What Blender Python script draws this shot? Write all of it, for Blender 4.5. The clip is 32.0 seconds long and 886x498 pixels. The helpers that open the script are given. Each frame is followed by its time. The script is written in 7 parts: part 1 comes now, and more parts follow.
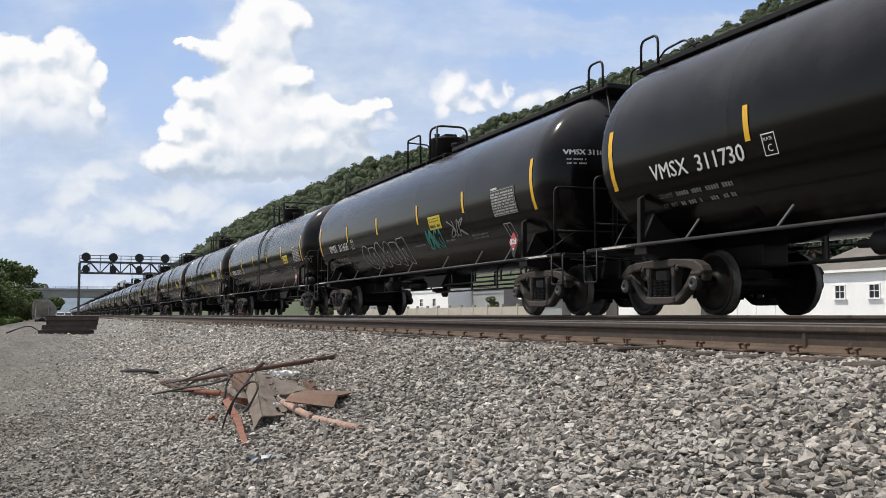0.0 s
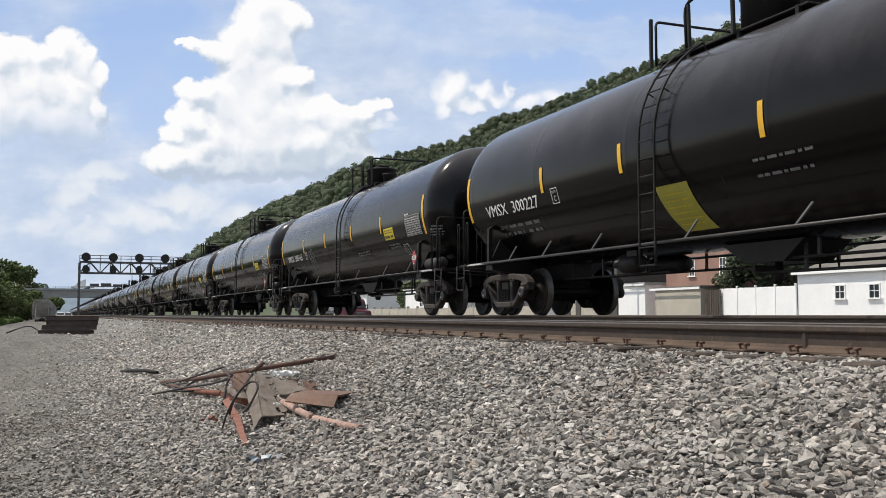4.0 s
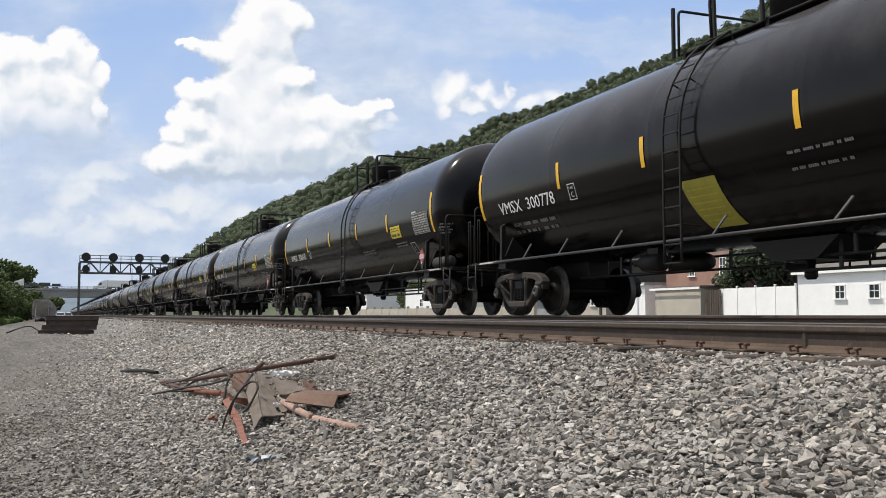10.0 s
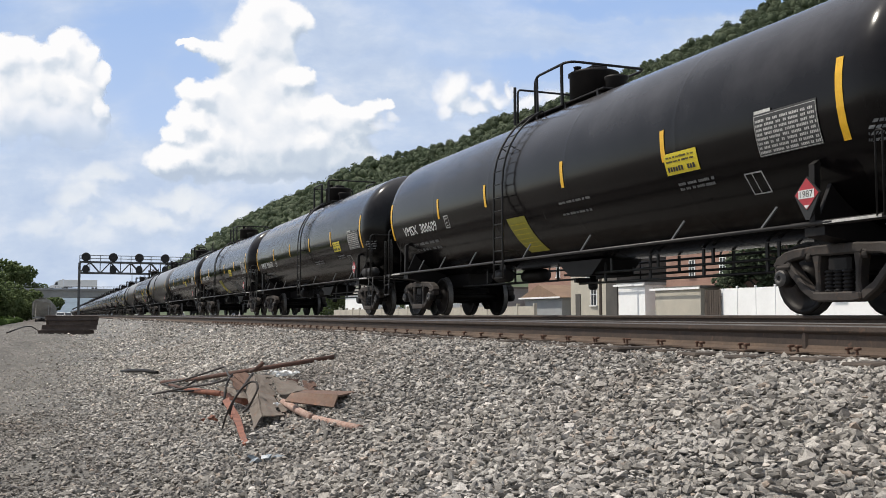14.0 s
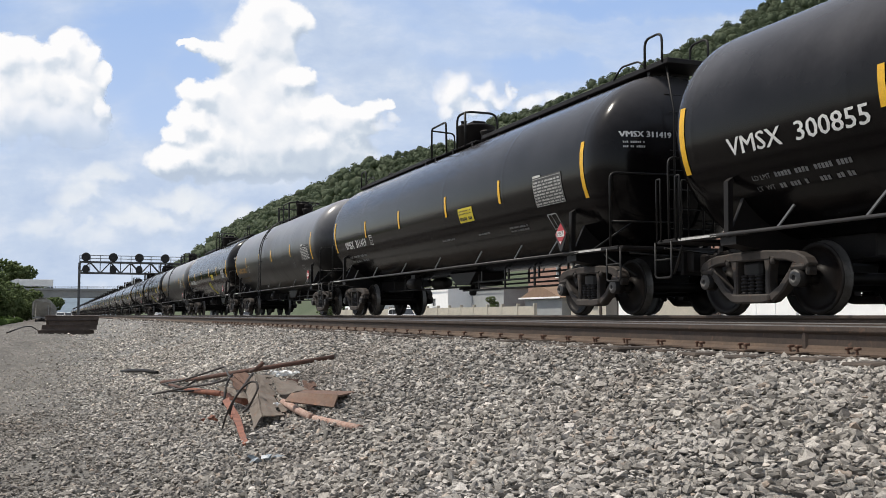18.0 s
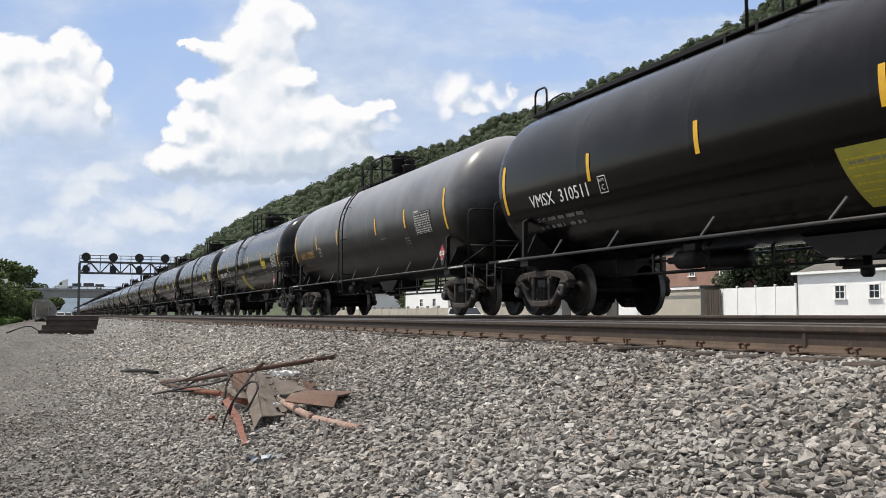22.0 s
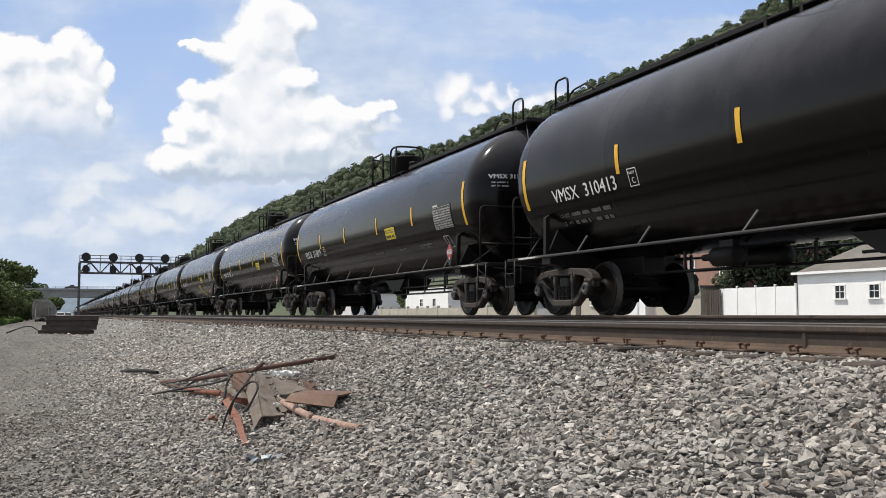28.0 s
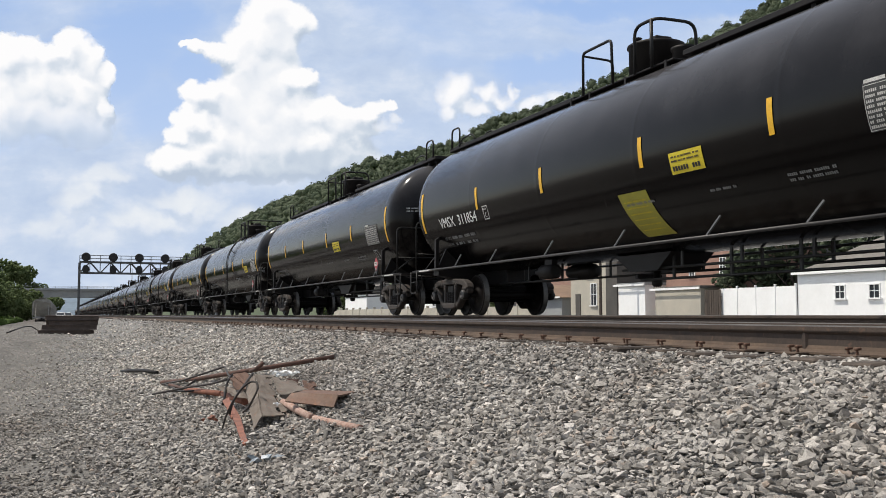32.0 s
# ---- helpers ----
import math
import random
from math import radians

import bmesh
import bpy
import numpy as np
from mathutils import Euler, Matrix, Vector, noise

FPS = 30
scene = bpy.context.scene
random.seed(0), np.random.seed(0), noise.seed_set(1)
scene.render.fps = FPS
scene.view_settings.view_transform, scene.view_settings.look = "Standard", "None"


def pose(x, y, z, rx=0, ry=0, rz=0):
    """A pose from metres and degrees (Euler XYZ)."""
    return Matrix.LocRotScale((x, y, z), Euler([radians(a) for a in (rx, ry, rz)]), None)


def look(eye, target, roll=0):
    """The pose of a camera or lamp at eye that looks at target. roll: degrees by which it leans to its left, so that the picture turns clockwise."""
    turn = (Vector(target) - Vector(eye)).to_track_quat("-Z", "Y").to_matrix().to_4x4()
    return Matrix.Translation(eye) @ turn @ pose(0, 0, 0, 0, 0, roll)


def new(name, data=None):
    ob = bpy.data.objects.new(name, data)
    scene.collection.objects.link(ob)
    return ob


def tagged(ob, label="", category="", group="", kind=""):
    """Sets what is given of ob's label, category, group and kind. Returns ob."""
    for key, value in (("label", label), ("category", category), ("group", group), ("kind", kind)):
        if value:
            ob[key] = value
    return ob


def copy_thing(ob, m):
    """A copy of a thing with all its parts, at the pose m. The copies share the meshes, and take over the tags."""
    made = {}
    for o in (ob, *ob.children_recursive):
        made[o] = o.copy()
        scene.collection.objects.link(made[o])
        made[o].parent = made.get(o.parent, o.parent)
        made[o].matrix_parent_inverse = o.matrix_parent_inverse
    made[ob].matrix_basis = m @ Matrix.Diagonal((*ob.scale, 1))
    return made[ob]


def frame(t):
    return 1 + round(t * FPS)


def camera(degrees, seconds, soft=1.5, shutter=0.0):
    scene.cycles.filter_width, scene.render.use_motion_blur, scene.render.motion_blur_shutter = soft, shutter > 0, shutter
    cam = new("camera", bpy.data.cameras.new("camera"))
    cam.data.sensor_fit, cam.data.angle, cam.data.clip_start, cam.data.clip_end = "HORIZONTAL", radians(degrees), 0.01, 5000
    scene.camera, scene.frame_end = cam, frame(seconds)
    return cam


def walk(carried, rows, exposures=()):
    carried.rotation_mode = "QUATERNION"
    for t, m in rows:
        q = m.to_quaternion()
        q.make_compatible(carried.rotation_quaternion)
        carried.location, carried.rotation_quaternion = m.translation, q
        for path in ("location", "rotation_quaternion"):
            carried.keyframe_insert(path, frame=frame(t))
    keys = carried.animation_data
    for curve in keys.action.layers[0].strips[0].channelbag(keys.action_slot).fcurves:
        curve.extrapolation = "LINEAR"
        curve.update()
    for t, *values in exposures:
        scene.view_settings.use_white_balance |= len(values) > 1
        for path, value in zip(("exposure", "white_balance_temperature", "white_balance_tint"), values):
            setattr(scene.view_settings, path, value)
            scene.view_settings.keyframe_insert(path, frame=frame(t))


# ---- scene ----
SECONDS = 32.0
EYE_Z = 1.10
cam = camera(49.4, SECONDS, soft=0.9)
EYE = pose(0.0, 0.0, EYE_Z, 93.93, 0.0, -21.5)
walk(cam, [(0.0, EYE), (SECONDS, EYE)])

# ---- world and sun ----
SUN_ELEV, SUN_AZ = 60.0, 300.0     # degrees; azimuth clockwise from +y
world = bpy.data.worlds.new("world")
scene.world = world
world.use_nodes = True
wn = world.node_tree.nodes
sky = wn.new("ShaderNodeTexSky")
sky.sky_type = "NISHITA"
sky.sun_disc = False
sky.sun_elevation = radians(SUN_ELEV)
sky.sun_rotation = radians(SUN_AZ)
sky.air_density, sky.dust_density, sky.ozone_density = 1.0, 0.6, 1.2
pale = wn.new("ShaderNodeHueSaturation")   # thin cloud over the whole dome
pale.inputs["Saturation"].default_value = 0.45
world.node_tree.links.new(sky.outputs[0], pale.inputs["Color"])
world.node_tree.links.new(pale.outputs[0], wn["Background"].inputs[0])
wn["Background"].inputs[1].default_value = 0.14
sun = new("sun", bpy.data.lights.new("sun", "SUN"))
sun.data.energy = 3.9
sun.data.angle = radians(0.53)
sun.data.color = (1.0, 0.93, 0.82)
_a, _e = radians(SUN_AZ), radians(SUN_ELEV)
SUN_DIR = Vector((math.sin(_a) * math.cos(_e), math.cos(_a) * math.cos(_e), math.sin(_e)))
sun.matrix_world = look(SUN_DIR * 100.0, (0, 0, 0))
scene.view_settings.exposure = 0.0

# ---- layout ----
NEAR_X, TRAIN_X = 5.30, 9.56       # track centres
NEAR_RAIL, TRAIN_RAIL = 1.035, 1.10  # railhead heights
SPEED = 12.39
GAP0 = 14.27                       # coupling behind car 0 at the start
TURN = pose(0, 0, 0, 0, 0, 0.17)   # the line bears a little away from +y


# ---- materials ----
def nodes_of(name):
    m = bpy.data.materials.new(name)
    m.use_nodes = True
    nt = m.node_tree
    return m, nt, nt.nodes, nt.links, nt.nodes["Principled BSDF"]


def noise_node(n, l, coord, scale, detail=4.0, rough=0.6, dist=0.0):
    t = n.new("ShaderNodeTexNoise")
    t.inputs["Scale"].default_value = scale
    t.inputs["Detail"].default_value = detail
    t.inputs["Roughness"].default_value = rough
    t.inputs["Distortion"].default_value = dist
    l.new(coord, t.inputs["Vector"])
    return t.outputs["Fac"]


def ramp(n, l, fac, stops):
    r = n.new("ShaderNodeValToRGB")
    e = r.color_ramp.elements
    while len(e) < len(stops):
        e.new(0.5)
    for el, (p, c) in zip(e, stops):
        el.position = p
        el.color = (*c, 1.0) if len(c) == 3 else c
    l.new(fac, r.inputs[0])
    return r.outputs[0]


def mix(n, l, fac, a, b, mode="MIX"):
    m = n.new("ShaderNodeMix")
    m.data_type = "RGBA"
    m.blend_type = mode
    for sock, v in ((m.inputs[0], fac), (m.inputs[6], a), (m.inputs[7], b)):
        if hasattr(v, "is_linked"):
            l.new(v, sock)
        elif isinstance(v, (int, float)):
            sock.default_value = v
        else:
            sock.default_value = (*v, 1.0)
    return m.outputs[2]


def calc(n, l, op, a, b=None, c=None, clamp=False):
    m = n.new("ShaderNodeMath")
    m.operation = op
    m.use_clamp = clamp
    for i, v in enumerate((a, b, c)):
        if v is None:
            continue
        if hasattr(v, "is_linked"):
            l.new(v, m.inputs[i])
        else:
            m.inputs[i].default_value = v
    return m.outputs[0]


def bump(n, l, bsdf, height, strength, dist):
    b = n.new("ShaderNodeBump")
    b.inputs["Strength"].default_value = strength
    b.inputs["Distance"].default_value = dist
    l.new(height, b.inputs["Height"])
    l.new(b.outputs[0], bsdf.inputs["Normal"])


def surface(name, base, second=None, rough=0.6, metal=0.0, coarse=1.5, fine=25.0, relief=0.0, wear=None,
            vary=0.0, spec=0.5, rough2=None, island=False, grain=1.0):
    """Two-scale mottled surface: base and second colour by coarse noise, fine grain, optional wear spots and variation from piece to piece."""
    m, nt, n, l, p = nodes_of(name)
    tc = n.new("ShaderNodeTexCoord").outputs["Object"]
    second = second or tuple(c * 0.75 for c in base)
    a = noise_node(n, l, tc, coarse, 5.0, 0.62)
    f = noise_node(n, l, tc, fine, 3.0, 0.65)
    col = mix(n, l, ramp(n, l, a, [(0.35, (0, 0, 0)), (0.68, (1, 1, 1))]), base, second)
    col = mix(n, l, 1.0, col, ramp(n, l, f, [(0.25, (1 - 0.22 * grain,) * 3), (0.75, (1 + 0.16 * grain,) * 3)]), "MULTIPLY")
    if wear:
        w = noise_node(n, l, tc, coarse * 3.3, 6.0, 0.7, 0.6)
        col = mix(n, l, ramp(n, l, w, [(0.58, (0, 0, 0)), (0.68, (1, 1, 1))]), col, wear)
    if vary:
        src = n.new("ShaderNodeNewGeometry").outputs["Random Per Island"] if island else n.new("ShaderNodeObjectInfo").outputs["Random"]
        col = mix(n, l, 1.0, col, ramp(n, l, src, [(0.0, (1 - vary,) * 3), (1.0, (1 + vary,) * 3)]), "MULTIPLY")
    l.new(col, p.inputs["Base Color"])
    p.inputs["Metallic"].default_value = metal
    p.inputs["Specular IOR Level"].default_value = spec
    r2 = rough if rough2 is None else rough2
    l.new(ramp(n, l, a, [(0.3, (rough,) * 3), (0.7, (r2,) * 3)]), p.inputs["Roughness"])
    if relief:
        bump(n, l, p, f, 0.6, relief)
    return m


def tank_paint(name, base, second, dust, r0, r1, spec, top_light, low=1.95):
    """Semi-gloss tank paint with run-down streaks, dusty patches, a crown lightened in the colour for light from above
    and a faint waviness of the sheet.
    """
    m, nt, n, l, p = nodes_of(name)
    tc = n.new("ShaderNodeTexCoord").outputs["Object"]
    sc = n.new("ShaderNodeVectorMath")
    sc.operation = "MULTIPLY"
    sc.inputs[1].default_value = (1.0, 5.0, 0.35)
    l.new(tc, sc.inputs[0])
    runs = noise_node(n, l, sc.outputs[0], 2.2, 6, 0.65)
    broad = noise_node(n, l, tc, 0.7, 5, 0.6)
    fine = noise_node(n, l, tc, 55.0, 3, 0.6)
    col = mix(n, l, broad, base, second)
    d = calc(n, l, "MULTIPLY", ramp(n, l, runs, [(0.52, (0, 0, 0)), (0.80, (1, 1, 1))]), ramp(n, l, broad, [(0.35, (0, 0, 0)), (0.75, (1, 1, 1))]))
    col = mix(n, l, d, col, dust)
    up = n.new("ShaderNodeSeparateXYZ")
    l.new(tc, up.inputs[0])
    light_mask = n.new("ShaderNodeMapRange")     # light on the crown put into the colour: paler with height, ragged edge
    light_mask.interpolation_type = "SMOOTHSTEP"
    light_mask.inputs["From Min"].default_value, light_mask.inputs["From Max"].default_value = low, 4.35
    l.new(calc(n, l, "ADD", up.outputs[2], calc(n, l, "MULTIPLY_ADD", broad, 1.3, -0.65)), light_mask.inputs["Value"])
    col = mix(n, l, light_mask.outputs[0], col, top_light)
    oi = n.new("ShaderNodeObjectInfo").outputs["Random"]
    col = mix(n, l, 1.0, col, ramp(n, l, oi, [(0.0, (0.8, 0.8, 0.8)), (1.0, (1.25, 1.25, 1.25))]), "MULTIPLY")
    l.new(col, p.inputs["Base Color"])
    p.inputs["Specular IOR Level"].default_value = spec
    r = calc(n, l, "MULTIPLY_ADD", broad, r1 - r0, r0)
    r = calc(n, l, "MULTIPLY_ADD", d, 0.20, r)
    l.new(r, p.inputs["Roughness"])
    h = calc(n, l, "ADD", calc(n, l, "MULTIPLY", fine, 0.06), noise_node(n, l, tc, 1.3, 2, 0.5))
    bump(n, l, p, h, 0.25, 0.008)
    return m


M = {}
# the crown colour in each tank paint stands for light from above
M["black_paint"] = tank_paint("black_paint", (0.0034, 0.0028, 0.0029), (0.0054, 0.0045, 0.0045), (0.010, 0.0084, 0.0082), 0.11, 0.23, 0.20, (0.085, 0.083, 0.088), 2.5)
M["old_black"] = surface("old_black", (0.0115, 0.0098, 0.0098), (0.016, 0.0138, 0.0132), 0.55, 0.0, 3.0, 40, 0.001, wear=(0.020, 0.016, 0.014), spec=0.22)
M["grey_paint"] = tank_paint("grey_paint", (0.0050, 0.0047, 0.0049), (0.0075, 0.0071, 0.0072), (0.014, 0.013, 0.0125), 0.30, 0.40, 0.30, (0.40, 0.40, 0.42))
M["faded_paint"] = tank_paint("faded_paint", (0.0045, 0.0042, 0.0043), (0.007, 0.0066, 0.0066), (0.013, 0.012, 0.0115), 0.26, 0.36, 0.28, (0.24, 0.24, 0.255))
M["cast_steel"] = surface("cast_steel", (0.050, 0.041, 0.036), (0.024, 0.0195, 0.017), 0.78, 0.0, 4.0, 50, 0.002, wear=(0.07, 0.04, 0.028))
M["wheel_steel"] = surface("wheel_steel", (0.0075, 0.0062, 0.0060), (0.012, 0.0095, 0.0088), 0.48, 0.0, 6.0, 60, 0.001, spec=0.12)
M["tread_steel"] = surface("tread_steel", (0.12, 0.115, 0.11), (0.06, 0.056, 0.052), 0.5, 0.6, 6.0, 60)
M["pipe"] = surface("pipe", (0.010, 0.0095, 0.0092), (0.018, 0.0165, 0.016), 0.5, 0.0, 3.0, 40, spec=0.3)
M["rail_pipe"] = surface("rail_pipe", (0.026, 0.024, 0.0235), (0.045, 0.041, 0.040), 0.5, 0.0, 3.0, 40)
M["worn_white"] = surface("worn_white", (0.62, 0.61, 0.58), (0.42, 0.41, 0.39), 0.6, 0.0, 9.0, 60, wear=(0.12, 0.12, 0.12))
M["white_letter"] = surface("white_letter", (0.78, 0.78, 0.76), (0.66, 0.66, 0.64), 0.5, 0.0, 5.0, 60)
M["panel_ground"] = surface("panel_ground", (0.055, 0.055, 0.055), (0.035, 0.035, 0.035), 0.6, 0.0, 5.0, 60)
M["faint_letter"] = surface("faint_letter", (0.24, 0.24, 0.24), (0.15, 0.15, 0.15), 0.6, 0.0, 8.0, 60)
M["faint_orange"] = surface("faint_orange", (0.20, 0.125, 0.035), (0.12, 0.08, 0.03), 0.6, 0.0, 8.0, 60)
M["orange_letter"] = surface("orange_letter", (0.55, 0.30, 0.05), (0.45, 0.25, 0.05), 0.5, 0.0, 5.0, 60)
M["yellow_stripe"] = surface("yellow_stripe", (0.80, 0.45, 0.015), (0.72, 0.40, 0.02), 0.4, 0.0, 6.0, 60)
M["yellow_sign"] = surface("yellow_sign", (0.72, 0.58, 0.03), (0.66, 0.52, 0.03), 0.45, 0.0, 5.0, 60)
M["olive_sign"] = surface("olive_sign", (0.42, 0.38, 0.05), (0.36, 0.32, 0.05), 0.5, 0.0, 5.0, 60)
M["red_sign"] = surface("red_sign", (0.42, 0.03, 0.04), (0.36, 0.03, 0.04), 0.45, 0.0, 5.0, 60)
M["dark_ink"] = surface("dark_ink", (0.02, 0.02, 0.02), (0.03, 0.03, 0.03), 0.6)
M["rail_side"] = surface("rail_side", (0.066, 0.046, 0.035), (0.044, 0.032, 0.026), 0.8, 0.0, 5.0, 60, 0.002, wear=(0.10, 0.062, 0.042))
M["rail_foot"] = surface("rail_foot", (0.112, 0.076, 0.052), (0.066, 0.045, 0.033), 0.88, 0.0, 3.0, 40, 0.003, wear=(0.16, 0.105, 0.068))
M["rail_head"] = surface("rail_head", (0.13, 0.12, 0.112), (0.08, 0.073, 0.068), 0.45, 0.6, 4.0, 60)
M["tie_wood"] = surface("tie_wood", (0.085, 0.066, 0.052), (0.05, 0.04, 0.034), 0.9, 0.0, 6.0, 50, 0.006, vary=0.3)
M["rust"] = surface("rust", (0.23, 0.10, 0.05), (0.12, 0.06, 0.04), 0.85, 0.0, 7.0, 60, 0.003, wear=(0.32, 0.13, 0.06))
M["spike_rust"] = surface("spike_rust", (0.13, 0.068, 0.042), (0.09, 0.05, 0.036), 0.85, 0.0, 7.0, 60, 0.002)
M["rust_brown"] = surface("rust_brown", (0.19, 0.160, 0.132), (0.125, 0.098, 0.076), 0.8, 0.0, 5.0, 60, 0.002, wear=(0.20, 0.10, 0.06))
M["orange_rod"] = surface("orange_rod", (0.28, 0.11, 0.068), (0.17, 0.07, 0.048), 0.8, 0.0, 8.0, 60, 0.003, wear=(0.15, 0.09, 0.07))
M["flaking_pipe"] = surface("flaking_pipe", (0.46, 0.33, 0.27), (0.27, 0.14, 0.10), 0.8, 0.0, 22.0, 70, 0.006, wear=(0.62, 0.56, 0.52))
M["hose_grey"] = surface("hose_grey", (0.13, 0.12, 0.105), (0.09, 0.082, 0.072), 0.8)
M["concrete"] = surface("concrete", (0.36, 0.37, 0.37), (0.28, 0.29, 0.30), 0.85, 0.0, 0.25, 4, 0.01)
M["steel_grey"] = surface("steel_grey", (0.13, 0.135, 0.14), (0.09, 0.09, 0.092), 0.6, 0.2, 2.0, 30)
M["cap_steel"] = surface("cap_steel", (0.12, 0.112, 0.106), (0.05, 0.045, 0.042), 0.6, 0.0, 14.0, 60)
M["signal_black"] = surface("signal_black", (0.016, 0.016, 0.017), (0.025, 0.025, 0.025), 0.6)
M["white_wall"] = surface("white_wall", (0.93, 0.93, 0.92), (0.88, 0.88, 0.865), 0.7, 0.0, 0.6, 3, 0.0, grain=0.15)
M["roof_shingle"] = surface("roof_shingle", (0.20, 0.185, 0.165), (0.15, 0.14, 0.125), 0.9, 0.0, 0.8, 12, 0.02)
M["brown_roof"] = surface("brown_roof", (0.27, 0.18, 0.12), (0.21, 0.14, 0.10), 0.9, 0.0, 0.8, 12, 0.02)
M["brick"] = surface("brick", (0.36, 0.22, 0.17), (0.27, 0.16, 0.125), 0.85, 0.0, 0.7, 14, 0.01)
M["beige_wall"] = surface("beige_wall", (0.50, 0.46, 0.38), (0.42, 0.39, 0.33), 0.8, 0.0, 0.6, 10, 0.004)
M["grey_siding"] = surface("grey_siding", (0.36, 0.37, 0.37), (0.30, 0.31, 0.31), 0.8, 0.0, 0.6, 10, 0.004)
M["dark_wall"] = surface("dark_wall", (0.07, 0.065, 0.06), (0.10, 0.09, 0.08), 0.8, 0.0, 0.6, 10, 0.004)
M["glass"] = surface("glass", (0.03, 0.035, 0.04), (0.05, 0.055, 0.06), 0.08, 0.0, 0.8, 3)
M["rubber"] = surface("rubber", (0.02, 0.02, 0.02), (0.03, 0.03, 0.03), 0.85)
M["car_white"] = surface("car_white", (0.90, 0.90, 0.90), (0.87, 0.87, 0.87), 0.25, grain=0.1)
M["hopper_grey"] = surface("hopper_grey", (0.44, 0.43, 0.40), (0.30, 0.285, 0.26), 0.7, 0.0, 1.0, 12)


def ground_material():
    m, nt, n, l, p = nodes_of("gravel_ground")
    tc = n.new("ShaderNodeTexCoord").outputs["Object"]
    big = noise_node(n, l, tc, 0.35, 5, 0.6)
    mid = noise_node(n, l, tc, 3.0, 5, 0.65)
    v = n.new("ShaderNodeTexVoronoi")
    v.inputs["Scale"].default_value = 26.0
    l.new(tc, v.inputs["Vector"])
    fine = noise_node(n, l, tc, 60.0, 3, 0.7)
    stone = ramp(n, l, v.outputs["Color"], [(0.1, (0.09, 0.086, 0.08)), (0.5, (0.18, 0.173, 0.162)), (0.95, (0.31, 0.30, 0.284))])
    dirt = mix(n, l, ramp(n, l, mid, [(0.36, (0, 0, 0)), (0.62, (1, 1, 1))]), (0.105, 0.096, 0.084), (0.195, 0.182, 0.164))
    x = n.new("ShaderNodeSeparateXYZ")
    l.new(tc, x.inputs[0])
    edge = calc(n, l, "ADD", x.outputs[0], calc(n, l, "MULTIPLY", calc(n, l, "SUBTRACT", big, 0.5), 2.4))
    bal = ramp(n, l, calc(n, l, "MULTIPLY_ADD", edge, 0.5, 0.45, True), [(0.1, (0.25,) * 3), (0.9, (1, 1, 1))])
    grit = noise_node(n, l, tc, 13.0, 5, 0.75)
    dirt = mix(n, l, 1.0, dirt, ramp(n, l, grit, [(0.32, (0.62, 0.60, 0.58)), (0.5, (0.98, 0.98, 0.98)), (0.68, (1.38, 1.38, 1.38))]), "MULTIPLY")
    worn = n.new("ShaderNodeVectorMath")     # ruts run along the line
    worn.operation = "MULTIPLY"
    worn.inputs[1].default_value = (1.0, 0.16, 1.0)
    l.new(tc, worn.inputs[0])
    rut = noise_node(n, l, worn.outputs[0], 1.1, 4, 0.6)
    dirt = mix(n, l, 1.0, dirt, ramp(n, l, rut, [(0.36, (0.60, 0.58, 0.56)), (0.62, (1.22, 1.22, 1.21))]), "MULTIPLY")
    col = mix(n, l, bal, dirt, stone)
    col = mix(n, l, 1.0, col, ramp(n, l, fine, [(0.2, (0.75,) * 3), (0.8, (1.2,) * 3)]), "MULTIPLY")
    l.new(col, p.inputs["Base Color"])
    p.inputs["Roughness"].default_value = 0.95
    h = calc(n, l, "ADD", calc(n, l, "MULTIPLY", v.outputs["Distance"], -0.8), calc(n, l, "MULTIPLY", fine, 0.3))
    bump(n, l, p, h, 0.9, 0.03)
    return m


def stone_material(name, tint):
    m, nt, n, l, p = nodes_of(name)
    tc = n.new("ShaderNodeTexCoord").outputs["Object"]
    r = n.new("ShaderNodeNewGeometry").outputs["Random Per Island"]
    broad = noise_node(n, l, tc, 0.8, 4, 0.6)
    col = ramp(n, l, r, [(0.0, (0.10, 0.098, 0.094)), (0.25, (0.21, 0.207, 0.20)), (0.7, (0.335, 0.332, 0.325)), (0.91, (0.45, 0.447, 0.44)), (0.955, (0.31, 0.265, 0.23)), (0.975, (0.42, 0.40, 0.38)), (1.0, (0.60, 0.59, 0.58))])
    g = noise_node(n, l, tc, 75.0, 5, 0.8)
    col = mix(n, l, 1.0, col, ramp(n, l, g, [(0.30, (0.55,) * 3), (0.5, (1.0,) * 3), (0.70, (1.35,) * 3)]), "MULTIPLY")
    col = mix(n, l, 1.0, col, tint, "MULTIPLY")
    col = mix(n, l, 1.0, col, ramp(n, l, broad, [(0.32, (0.72, 0.69, 0.67)), (0.5, (1.0, 0.99, 0.98)), (0.7, (1.12, 1.12, 1.13))]), "MULTIPLY")
    at = n.new("ShaderNodeSeparateXYZ")      # stones get paler farther along the shoulder, on its yard side
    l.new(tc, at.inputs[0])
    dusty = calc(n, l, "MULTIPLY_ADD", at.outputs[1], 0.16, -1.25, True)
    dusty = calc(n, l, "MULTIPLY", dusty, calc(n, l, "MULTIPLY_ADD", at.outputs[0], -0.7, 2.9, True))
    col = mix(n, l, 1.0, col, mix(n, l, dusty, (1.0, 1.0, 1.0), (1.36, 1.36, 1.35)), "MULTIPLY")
    l.new(col, p.inputs["Base Color"])
    p.inputs["Roughness"].default_value = 0.85
    bump(n, l, p, g, 0.6, 0.006)
    return m


